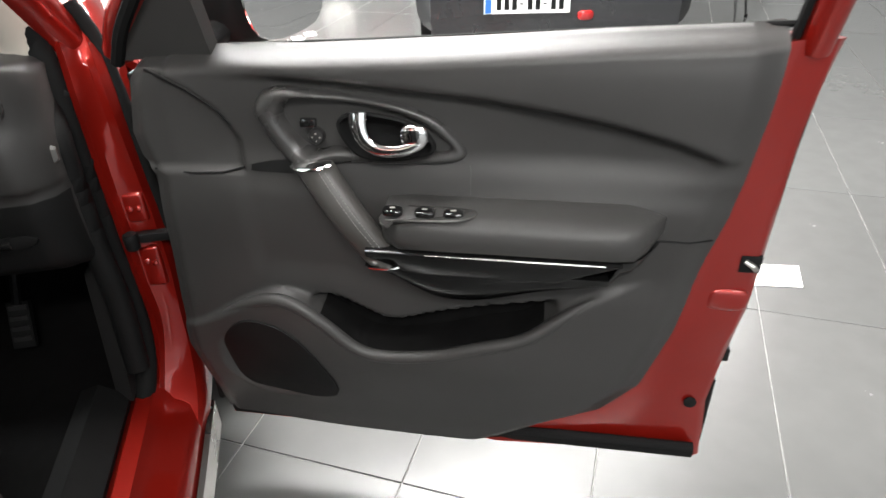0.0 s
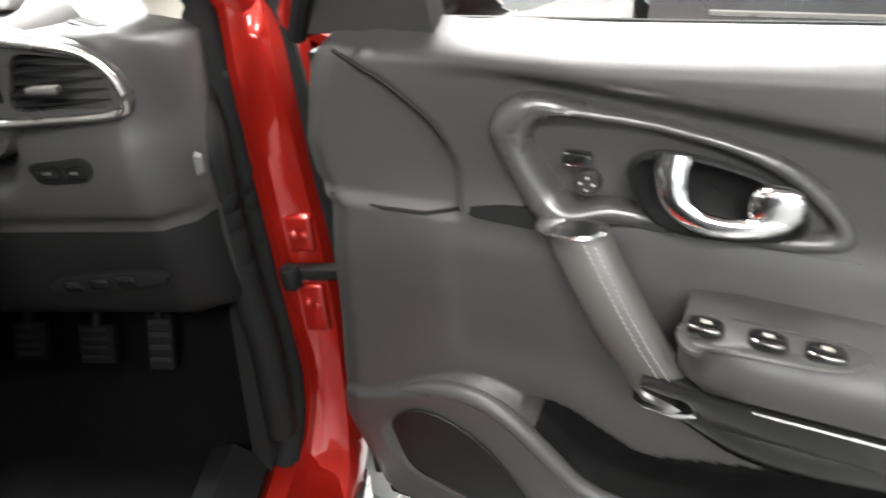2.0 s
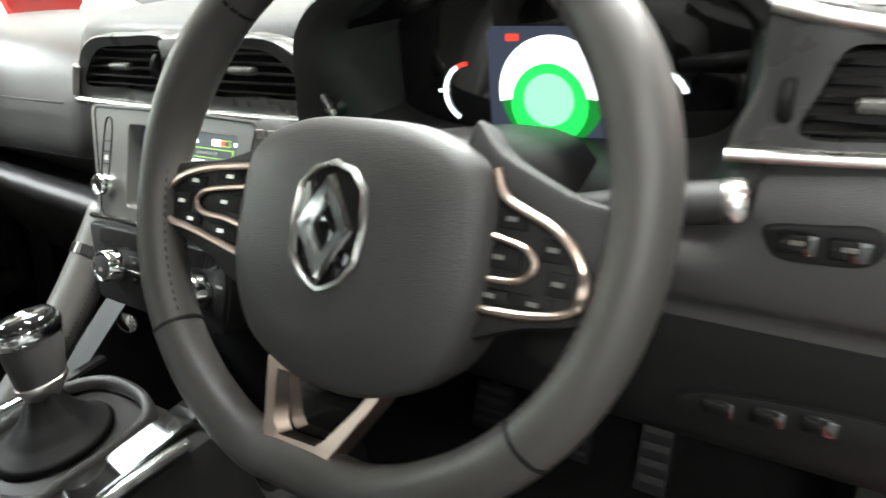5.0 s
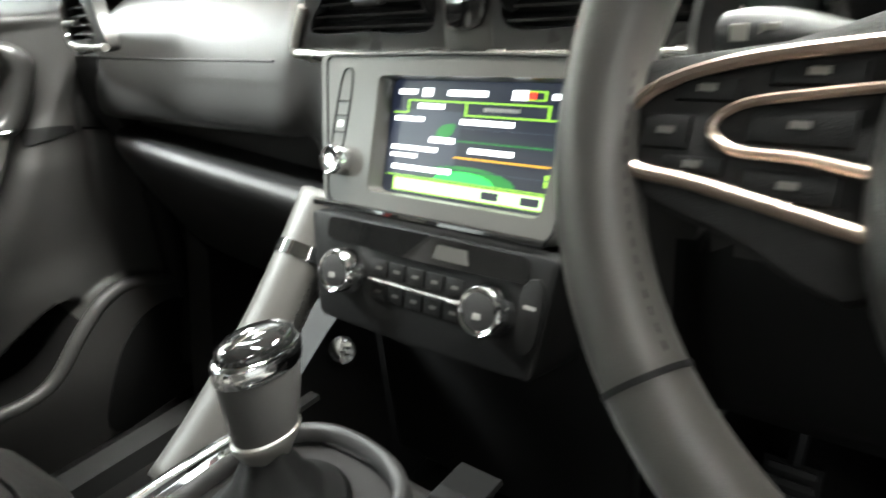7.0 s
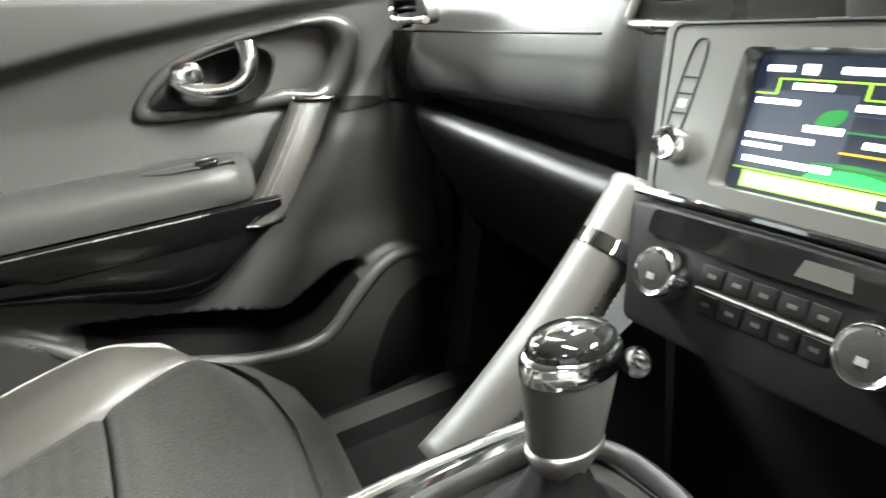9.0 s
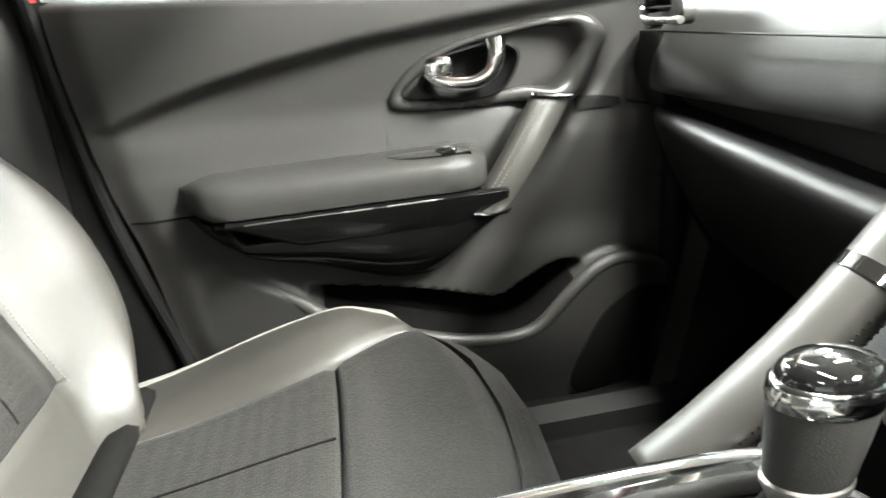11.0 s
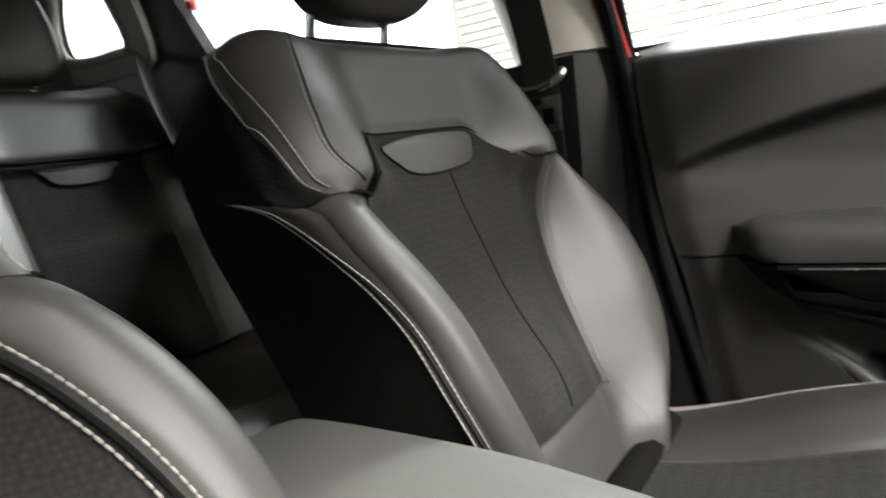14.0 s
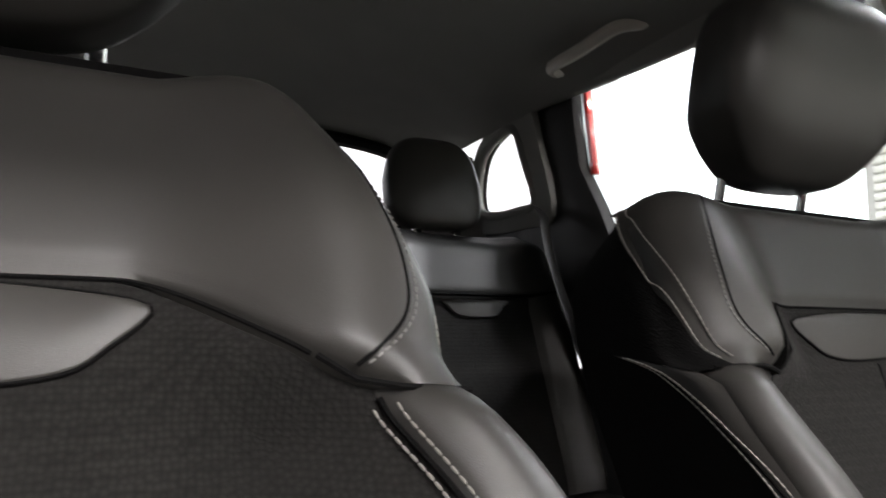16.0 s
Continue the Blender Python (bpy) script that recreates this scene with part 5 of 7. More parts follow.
    for a in (0.584, 0.613):
        part("switch", rbox((a - 0.012, 0.1875, 0.941), (a + 0.012, 0.193, 0.957), 0.003), PIANO, sw)
        part("switch_mark", rbox((a - 0.004, 0.1868, 0.949), (a + 0.004, 0.1875, 0.952), 0), SATIN_CHROME, sw)
    low_sw = part("lower_switch_plate", plate(rounded([(0.53, 0.782), (0.655, 0.796), (0.652, 0.818), (0.535, 0.806)], 4), lambda a, b, c: (a, 0.208 - c, b), 0.010, 0.003), DEEP, dash)
    for a in (0.55, 0.585, 0.618):
        part("switch", rbox((a - 0.012, 0.193, 0.789 + 0.11 * (a - 0.54)), (a + 0.012, 0.199, 0.805 + 0.11 * (a - 0.54)), 0.003), PIANO, low_sw)
    part("bonnet_release", loft([[(0.722, y, z) for y, z in ((0.238, 0.950), (0.231, 0.946), (0.229, 0.924), (0.236, 0.920))], [(0.729, y, z) for y, z in ((0.239, 0.946), (0.234, 0.943), (0.232, 0.928), (0.238, 0.925))]]), SATIN, dash, "bright release lever on the dash end")

    # instrument binnacle
    arch = [(0.186, 0.985), (0.184, 1.03), (0.195, 1.075), (0.235, 1.103), (0.30, 1.114), (0.38, 1.116), (0.46, 1.112), (0.525, 1.098), (0.555, 1.065), (0.552, 1.02), (0.530, 0.975), (0.47, 0.962), (0.36, 0.958), (0.25, 0.962)]
    A = catmull([(a, b, 0) for a, b in arch], 5, True)
    cx, cz = 0.368, 1.03
    grow = lambda k, y: [(cx + (p.x - cx) * k, y, cz + (p.y - cz) * k) for p in A]
    part("binnacle", loft([grow(1.15, 0.34), grow(1.14, 0.25), grow(1.12, 0.208), grow(1.07, 0.196), grow(1.00, 0.200), grow(0.95, 0.24), grow(0.90, 0.318)], caps=False), SOFT, dash, "hooded instrument binnacle", 60)
    upper = lambda k, y: [(cx + (p.x - cx) * k, y, cz + (p.y - cz) * k) for p in A if p.y > 1.07]
    part("hood_liner", loft([upper(0.935, 0.236), upper(0.93, 0.25), upper(0.895, 0.315)], caps=False, closed=False), PIANO, dash, "gloss black liner of the instrument hood", 60)
    back = part("instrument_panel", plate([(cx + (p.x - cx) * 0.91, cz + (p.y - cz) * 0.91) for p in A], lambda a, b, c: (a, 0.318 - c, b), 0.004), PIANO, dash, "gloss black instrument panel")
    brow = catmull([(0.17, 0.262, 1.100), (0.24, 0.235, 1.122), (0.32, 0.228, 1.132), (0.42, 0.228, 1.130), (0.51, 0.236, 1.116), (0.568, 0.250, 1.100)], 6)
    part("brow", loft([[(p.x, p.y + dy * w, p.z + dz * w) for dy, dz in ((-0.022, -0.006), (-0.026, 0.002), (-0.016, 0.010), (0.05, 0.018), (0.12, 0.0), (0.10, -0.03), (0.03, -0.014))]
                       for p, w in zip(brow, [0.05 + 0.95 * min(1.0, math.sin(math.pi * k / (len(brow) - 1)) * 2.2) ** 0.5 for k in range(len(brow))])]), SOFT, dash, "padded brow above the instruments", 60)
    # dials
    disc = lambda x, z, r, n=32: [(x + r * math.cos(2 * math.pi * k / n), z + r * math.sin(2 * math.pi * k / n)) for k in range(n)]
    flat = lambda y: (lambda a, b, c: (a, y - c, b))
    tft = part("tft_display", plate(arced([(0.306, 0.944), (0.430, 0.944), (0.430, 1.062), (0.306, 1.062)], 0.010), flat(0.3135), 0.001), SCREEN_GREY, back, "glowing green and white round display")

    def arc_bar(x, z, r0, r1, a0, a1, y, mat, parent, name="arc"):
        n = 20
        ang = [radians(a0 + (a1 - a0) * k / n) for k in range(n + 1)]
        pts = [(x + r1 * math.cos(w), z + r1 * math.sin(w)) for w in ang] + [(x + r0 * math.cos(w), z + r0 * math.sin(w)) for w in ang[::-1]]
        part(name, plate(pts, flat(y), 0.0004), mat, parent)
    part("dial", plate(disc(0.368, 1.004, 0.050), flat(0.3122), 0.0005), GLOW_DIM_GREEN, tft)
    arc_bar(0.368, 1.004, 0.001, 0.051, -5, 190, 0.3115, GLOW_WHITE, tft)
    part("dial_glow", plate(disc(0.366, 0.994, 0.037), flat(0.3108), 0.0003), GLOW_GREEN, tft)
    part("dial_core", plate(disc(0.366, 0.998, 0.024), flat(0.3104), 0.0003), GLOW_MINT, tft)
    part("bar", rbox((0.352, 0.3095, 0.949), (0.382, 0.310, 0.955), 0), GLOW_WHITE, tft)
    part("bar", rbox((0.358, 0.3095, 0.958), (0.376, 0.310, 0.962), 0), GLOW_WHITE, tft)
    for s in (-1, 1):
        part("bar", plate([(0.368 + s * 0.020, 0.965), (0.368 + s * 0.030, 0.965), (0.368 + s * 0.044, 0.956), (0.368 + s * 0.036, 0.956)][::s], flat(0.3095), 0.0004), GLOW_LIME, tft)
    part("bar", rbox((0.326, 0.3095, 1.050), (0.338, 0.310, 1.056), 0), GLOW_RED, tft)
    arc_bar(0.285, 1.0, 0.026, 0.030, 120, 240, 0.3125, GLOW_WHITE, back)
    arc_bar(0.285, 1.0, 0.026, 0.030, 95, 118, 0.3125, GLOW_RED, back)
    part("pointer", rbox((0.250, 0.3118, 1.000), (0.260, 0.3122, 1.003), 0), GLOW_WHITE, back)
    arc_bar(0.458, 1.0, 0.026, 0.030, 20, 75, 0.3125, GLOW_WHITE, back)
    part("pointer", rbox((0.462, 0.3118, 0.962), (0.476, 0.3122, 0.966), 0), GLOW_WHITE, back)

    # pedals
    for k, (x, z, w, h) in enumerate(((0.21, 0.475, 0.030, 0.032), (0.335, 0.47, 0.032, 0.032), (0.455, 0.475, 0.022, 0.045))):
        ped = part("pedal", loft([[(x + a * w, 0.46 + b * h * 0.5 - d, z + b * h + d * 0.4) for a, b in ((-1, -1), (1, -1), (1.0, 1), (-1.0, 1))] for d in (0.0, 0.014)]), RUBBER, dash, "ribbed rubber pedal")
        for j in range(4):
            b = -0.7 + 0.45 * j
            part("rib", loft([[(x + a * w * 0.8, 0.46 + bb * h * 0.5 - d, z + bb * h + d * 0.4) for a, bb in ((-1, b), (1, b), (1, b + 0.2), (-1, b + 0.2))] for d in (0.013, 0.017)]), HARD, ped)
        part("arm", tube([(x, 0.465, z + h), (x, 0.52, z + 0.12), (x, 0.56, z + 0.26)], 0.010, 8), DEEP, ped)


dashboard()


def centre_stack():
    st = thing("centre_stack", "dark centre stack with touch screen and climate knobs", "centre stack", (0, 0.2, 0.66))
    tilt = lambda z: 0.146 + 0.40 * (z - 0.885)
    q = lambda a, b, c: (a, tilt(b) - c, b + 0.37 * c)
    O = arced([(-0.154, 0.998), (0.0, 0.999), (0.124, 0.996), (0.098, 0.879), (-0.02, 0.879), (-0.127, 0.880)], 0.010)
    I = arced([(-0.075, 0.981), (0.0, 0.981), (0.094, 0.981), (0.085, 0.896), (0.0, 0.896), (-0.074, 0.896)], 0.006)
    mid = lambda k: [(a + (c - a) * k, b + (d - b) * k) for (a, b), (c, d) in zip(O, I)]
    bezel = part("screen_bezel", loft([[q(a * 1.16, b, -0.06) for a, b in O], [q(a, b, -0.004) for a, b in O], [q(a, b, 0.0) for a, b in mid(0.06)], [q(a, b, 0.0) for a, b in mid(0.97)], [q(a, b, -0.003) for a, b in I], [q(a, b, -0.016) for a, b in mid(1.03)]], caps=False), SATIN, st, "dark grey screen surround", 35)
    part("bezel_groove", tube([q(a, b, 0.0002) for a, b in mid(0.16)], 0.0009, 6, closed=True), DEEP, bezel)
    scr = part("touch_screen", plate([(-0.080, 0.888), (0.092, 0.888), (0.098, 0.984), (-0.080, 0.984)], lambda a, b, c: q(a, b, c - 0.016), 0.002), SCREEN_DARK, st, "lit touch screen with green menu bars")
    Z = lambda v: 0.899 + 0.079 * v
    X = lambda u: -0.069 + 0.154 * u

    def rect(u0, v0, u1, v1, mat, d=0.0006, name="menu_bar"):
        part(name, plate([(X(u0), Z(v0)), (X(u1), Z(v0)), (X(u1), Z(v1)), (X(u0), Z(v1))], lambda a, b, c: q(a, b, -0.014 + d + c), 0.0002), mat, scr, smooth=0)
    rect(0.0, 0.15, 0.44, 0.52, SCREEN_GREY, 0.0002)
    rect(0.0, 0.52, 0.44, 0.76, SCREEN_GREY, 0.0001)
    # heading, tabs and rules
    for u, v, w, h in ((0.02, 0.90, 0.12, 0.045), (0.18, 0.885, 0.065, 0.075), (0.34, 0.90, 0.24, 0.05), (0.72, 0.885, 0.08, 0.08), (0.93, 0.90, 0.07, 0.045), (0.16, 0.775, 0.17, 0.045),
                       (0.01, 0.655, 0.20, 0.04), (0.44, 0.655, 0.31, 0.045), (0.26, 0.475, 0.16, 0.05), (0.01, 0.385, 0.31, 0.04), (0.01, 0.315, 0.18, 0.035), (0.51, 0.41, 0.26, 0.045),
                       (0.03, 0.20, 0.30, 0.045), (0.34, 0.20, 0.08, 0.05)):
        rect(u, v, u + w, v + h, GLOW_WHITE)
    rect(0.57, 0.775, 0.77, 0.81, PLATE_WHITE)
    for u0, v0, u1, v1 in ((0.0, 0.725, 0.09, 0.737), (0.09, 0.725, 0.10, 0.85), (0.09, 0.84, 0.46, 0.852), (0.46, 0.73, 0.472, 0.852), (0.46, 0.728, 0.93, 0.740), (0.472, 0.84, 0.93, 0.852), (0.918, 0.73, 0.93, 0.852), (0.93, 0.728, 1.0, 0.740),
                           (0.80, 0.885, 0.90, 0.895), (0.80, 0.955, 0.90, 0.965), (0.89, 0.885, 0.90, 0.965), (0.0, 0.14, 1.0, 0.150)):
        rect(u0, v0, u1, v1, GLOW_LIME, 0.0008)
    rect(0.80, 0.895, 0.845, 0.955, GLOW_RED, 0.0007)
    rect(0.43, 0.50, 0.97, 0.512, GLOW_DIM_GREEN, 0.0008)
    rect(0.43, 0.355, 0.97, 0.369, GLOW_AMBER, 0.0008)
    rect(0.43, 0.62, 0.97, 0.628, SCREEN_GREY, 0.0008)
    rect(0.43, 0.25, 0.97, 0.258, SCREEN_GREY, 0.0008)
    part("leaf", plate(rounded([(X(0.30), Z(0.54)), (X(0.33), Z(0.63)), (X(0.41), Z(0.65)), (X(0.40), Z(0.56)), (X(0.35), Z(0.53))], 4), lambda a, b, c: q(a, b, -0.0132 + c), 0.0002), GLOW_DIM_GREEN, scr)
    for w, h, mat, d in ((0.30, 0.14, GLOW_DIM_GREEN, 0.0003), (0.18, 0.09, GLOW_GREEN, 0.0004)):
        part("glow_arc", plate([(X(0.50 + w * math.cos(k * math.pi / 16)), Z(0.15 + h * math.sin(k * math.pi / 16))) for k in range(17)], lambda a, b, c: q(a, b, -0.014 + d + c), 0.0001), mat, scr)
    rect(0.05, 0.0, 0.97, 0.13, GLOW_LIME, 0.0003)
    rect(0.065, 0.012, 0.955, 0.118, GLOW_PALE, 0.0005)
    for u0, u1, mat in ((0.10, 0.20, GLOW_WHITE), (0.28, 0.58, GLOW_WHITE), (0.62, 0.72, SCREEN_DARK), (0.75, 0.82, GLOW_WHITE), (0.84, 0.94, SCREEN_DARK)):
        rect(u0, 0.03, u1, 0.10, mat, 0.0007)
    rect(0.95, 0.20, 1.0, 0.30, GLOW_LIME, 0.0007)
    # left column: card slot and volume knob
    slot_loop = [q(a + 0.06 * (b - 0.95), b, 0.0004) for a, b in oval(-0.1145, 0.952, 0.0075, 0.034, 28, 0.6)]
    slot = part("media_slot", tube(slot_loop, 0.0007, 6, closed=True), DEEP, bezel)
    for b in (0.937, 0.950, 0.961):
        part("slot_line", tube([q(-0.121 + 0.06 * (b - 0.95), b, 0.0004), q(-0.108 + 0.06 * (b - 0.95), b, 0.0004)], 0.0006, 6), DEEP, slot)
    part("mark", plate([(-0.118, 0.941), (-0.112, 0.941), (-0.112, 0.946), (-0.118, 0.946)], lambda a, b, c: q(a, b, c), 0.0004), SATIN_CHROME, slot)
    ax = (0, -0.93, 0.37)
    part("volume_knob", turned([(0.0125, 0.0), (0.0125, 0.014), (0.011, 0.016), (0.009, 0.015), (0.002, 0.015)], (-0.108, 0.159, 0.915), ax, 28), CHROME, st, "small chrome volume knob")
    part("chrome_line", tube([(-0.124, 0.136, 0.885), (-0.05, 0.134, 0.886), (0.05, 0.134, 0.886), (0.098, 0.136, 0.885)], 0.0032, 8), PIANO, st, "thin glossy line under the screen")
    # climate panel
    r = lambda a, b, c: (a, 0.129 + 0.30 * (b - 0.88) - c, b + 0.28 * c)
    clim = part("climate_panel", plate(arced([(-0.124, 0.880), (0.0, 0.881), (0.114, 0.880), (0.102, 0.797), (0.0, 0.794), (-0.108, 0.796)], 0.008), lambda a, b, c: r(a, b, c - 0.06), 0.06, 0.004), DEEP, st, "black climate control panel", 35)
    part("climate_display", plate(arced([(-0.100, 0.861), (-0.098, 0.878), (0.0, 0.879), (0.092, 0.878), (0.094, 0.861), (0.0, 0.859)], 0.006), r, 0.002), PIANO, clim, "gloss black display strip")
    part("display_glow", plate([(0.012, 0.864), (0.045, 0.864), (0.043, 0.874), (0.016, 0.874)], lambda a, b, c: r(a, b, c + 0.002), 0.0003), SATIN, clim)
    for k in range(5):
        for z in (0.847, 0.829):
            a = -0.040 + k * 0.0185
            part("button", plate([(a - 0.008, z - 0.006), (a + 0.008, z - 0.006), (a + 0.008, z + 0.006), (a - 0.008, z + 0.006)], r, 0.0012, 0.0005), DEEP, clim)
            part("button_mark", plate([(a - 0.003, z - 0.0012), (a + 0.003, z - 0.0012), (a + 0.003, z + 0.0012), (a - 0.003, z + 0.0012)], lambda p, w, c: r(p, w, c + 0.0012), 0.0002), SATIN, clim)
    part("button_line", tube([r(-0.048, 0.838, 0.003), r(0.046, 0.838, 0.003)], 0.0012, 6), SATIN_CHROME, clim)
    part("side_button", plate(rounded([(0.088, 0.82), (0.102, 0.822), (0.105, 0.862), (0.090, 0.860)], 3), r, 0.003, 0.001), DEEP, clim)
    part("side_mark", plate([(0.092, 0.846), (0.101, 0.846), (0.101, 0.8485), (0.092, 0.8485)], lambda p, w, c: r(p, w, c + 0.003), 0.0002), PIPING, clim)
    for x in (-0.073, 0.067):
        kn = part("climate_knob", turned([(0.0190, 0.0), (0.0190, 0.004), (0.0175, 0.007), (0.0175, 0.017), (0.016, 0.019), (0.0145, 0.018)], r(x, 0.839, 0), ax, 36), CHROME, st, "chrome ringed climate knob")
        part("knob_face", turned([(0.0148, 0.0), (0.0148, 0.0175), (0.011, 0.0185), (0.002, 0.0185)], r(x, 0.839, 0), ax, 28), HARD, kn)
        part("knob_mark", plate([(x - 0.003, 0.836), (x + 0.003, 0.836), (x + 0.003, 0.840), (x - 0.003, 0.840)], lambda p, w, c: r(p, w, c + 0.0188), 0.0004), PIPING, kn)
    part("stack_body", loft([[(-0.112, y, z) for y, z in ((0.225, 0.80), (0.225, 0.99), (0.30, 0.99), (0.30, 0.66), (0.225, 0.66))], [(0.10, y, z) for y, z in ((0.225, 0.80), (0.225, 0.99), (0.30, 0.99), (0.30, 0.66), (0.225, 0.66))]]), DEEP, st)
    # added black box that stands for the deep shade under the climate panel
    part("stack_shade_panel", rbox((-0.150, 0.205, 0.56), (0.128, 0.235, 0.868), 0.008), DEEP, st, "black panel added as the shade below the climate controls")
    # added block that hides a bright gap and keeps the footwell dark
    part("tunnel_gap_block", rbox((-0.27, 0.245, 0.42), (-0.145, 0.30, 0.82), 0.01), CARPET, st, "black carpeted block added to hide a bright gap by the tunnel")
    part("power_socket", turned([(0.010, 0.0), (0.013, 0.002), (0.013, 0.006), (0.010, 0.007)], (-0.118, 0.132, 0.742), (0.35, -0.9, 0.2), 20), CHROME, st, "chrome ringed power socket")


centre_stack()


def steering_wheel():
    wheel = thing("steering_wheel", "black leather steering wheel with satin spoke trims", "steering wheel", (0.366, 0.035, 0.998))
    lean = radians(28)
    C = Vector((0.358, 0.034, 1.012))
    right, up = Vector((1, 0, 0)), Vector((0, math.sin(lean), math.cos(lean)))
    nrm = Vector((0, -math.cos(lean), math.sin(lean)))
    W = lambda a, b, c: C + right * a + up * b + nrm * c
    rim_r = 0.168

    def on_rim(w):
        a, b = rim_r * math.cos(w), rim_r * math.sin(w)
        b = max(b, -rim_r * 0.975)
        return a, b
    N = 120
    pts = [W(*on_rim(2 * math.pi * k / N), 0) for k in range(N)]
    rad = []
    for k in range(N):
        w = math.degrees(2 * math.pi * k / N) % 360
        d = min(abs(((w - m + 180) % 360) - 180) for m in (25, 155))
        rad.append(0.0158 + 0.0022 * math.exp(-(d / 16) ** 2))
    part("rim", tube(pts, rad, 16, 1.06, up=nrm, closed=True), LEATHER, wheel, "black leather wrapped rim", 180)
    for deg in (44, 136, 219, 321):
        w = radians(deg)
        p = W(*on_rim(w), 0)
        d = (W(*on_rim(w + 0.01), 0) - p).normalized()
        part("rim_seam", tube([p - d * 0.0012, p + d * 0.0012], 0.0165, 20, 1.05, up=nrm), DEEP, wheel)
    for s in (-1, 1):
        line = [W((rim_r - 0.013) * math.cos(w), (rim_r - 0.013) * math.sin(w), 0.008) for w in (radians(90 + s * (50 + k * 2.0)) for k in range(40))]
        part("rim_stitching", stitches(line, 0.006, 0.0044, 0.0008), DEEP, wheel, smooth=0)
    # hub cushion
    hub = rounded([(-0.088, 0.020), (-0.080, 0.058), (-0.045, 0.078), (0.0, 0.082), (0.045, 0.078), (0.080, 0.058), (0.088, 0.020), (0.086, -0.035), (0.066, -0.082), (0.030, -0.104), (0.0, -0.108), (-0.030, -0.104), (-0.066, -0.082), (-0.086, -0.035)], 5)
    part("hub_cushion", loft([[W(0.008 + a * k * 1.0, -0.022 + b * k * 0.84, h) for a, b in hub] for k, h in ((0.90, -0.060), (0.97, -0.040), (1.0, -0.012), (1.0, 0.000), (0.985, 0.007), (0.95, 0.012), (0.85, 0.017), (0.6, 0.021), (0.3, 0.023), (0.02, 0.0235))], caps=True), SOFT, wheel, "padded grey airbag cushion", 60)
    badge = part("badge", plate(rounded([(0, 0.048), (0.026, 0.030), (0.026, -0.024), (0.006, -0.044), (-0.006, -0.044), (-0.026, -0.024), (-0.026, 0.030)], 2), lambda a, b, c: W(a * 0.78 + 0.004, b * 0.72 - 0.018, 0.020 + c), 0.004, 0.001), PIANO, wheel, "black emblem plate with a bright diamond")
    dia = lambda k: [(0, 0.042 * k), (0.024 * k, 0.0), (0, -0.042 * k), (-0.024 * k, 0.0)]
    part("diamond", loft([[W(a * 0.78 + 0.004, b * 0.72 - 0.018, h) for a, b in dia(k)] for k, h in ((1.0, 0.023), (0.92, 0.029), (0.62, 0.029), (0.5, 0.024))], caps=False), CHROME, badge)
    rim_b = rounded([(0, 0.050), (0.028, 0.031), (0.028, -0.025), (0.007, -0.046), (-0.007, -0.046), (-0.028, -0.025), (-0.028, 0.031)], 2)
    part("badge_edge", tube([W(a * 0.78 + 0.004, b * 0.72 - 0.018, 0.0235) for a, b in rim_b], 0.0020, 6, closed=True), SATIN_CHROME, badge)
    # side spokes
    for s in (-1, 1):
        if s < 0:
            arm = rounded([(0.060, 0.022), (0.110, 0.013), (0.150, 0.007), (0.170, 0.002), (0.170, -0.028), (0.150, -0.042), (0.118, -0.052), (0.070, -0.064)], 4)
        else:
            arm = rounded([(0.070, 0.046), (0.092, 0.035), (0.130, 0.019), (0.168, 0.009), (0.168, -0.020), (0.152, -0.042), (0.118, -0.052), (0.070, -0.060)], 4)
        spoke = part("spoke", plate([(a * s, b) for a, b in arm][::s], lambda a, b, c: W(a, b, c - 0.022), 0.024, 0.005), HARD, wheel, "dark spoke with control buttons")
        if s < 0:
            loop = [(0.075, 0.011), (0.118, 0.005), (0.143, -0.003), (0.155, -0.013), (0.159, -0.025), (0.150, -0.034), (0.128, -0.037), (0.092, -0.044), (0.076, -0.047)]
            inner = [(0.078, -0.003), (0.098, -0.006), (0.118, -0.010), (0.126, -0.018), (0.118, -0.025), (0.098, -0.026), (0.078, -0.029)]
        else:
            loop = [(0.091, 0.026), (0.100, 0.012), (0.128, 0.000), (0.141, -0.012), (0.146, -0.025), (0.142, -0.038), (0.120, -0.044), (0.088, -0.046)]
            inner = [(0.080, -0.006), (0.098, -0.008), (0.115, -0.012), (0.120, -0.020), (0.112, -0.028), (0.090, -0.030)]
        part("spoke_trim", tube([W(a * s, b, 0.004) for a, b, _ in catmull([(a, b, 0) for a, b in loop], 5)], 0.0026, 8), COPPER, spoke, "warm satin metal trim line")
        part("spoke_trim", tube([W(a * s, b, 0.004) for a, b, _ in catmull([(a, b, 0) for a, b in inner], 5)], 0.0018, 8), COPPER, spoke)
        for a, b, w, h in (((0.098, 0.001, 0.013, 0.004), (0.130, -0.005, 0.010, 0.004), (0.141, -0.020, 0.008, 0.006), (0.100, -0.035, 0.014, 0.005), (0.130, -0.031, 0.010, 0.003), (0.100, -0.016, 0.015, 0.006))
                           if s < 0 else ((0.104, 0.002, 0.008, 0.005), (0.128, -0.010, 0.007, 0.006), (0.133, -0.026, 0.006, 0.006), (0.122, -0.038, 0.010, 0.004), (0.098, -0.038, 0.011, 0.004), (0.100, -0.018, 0.012, 0.006))):
            part("button", plate([((a - w) * s, b - h), ((a + w) * s, b - h), ((a + w) * s, b + h), ((a - w) * s, b + h)][::s], lambda p, q, c: W(p, q, c), 0.004, 0.0015), DEEP, spoke)
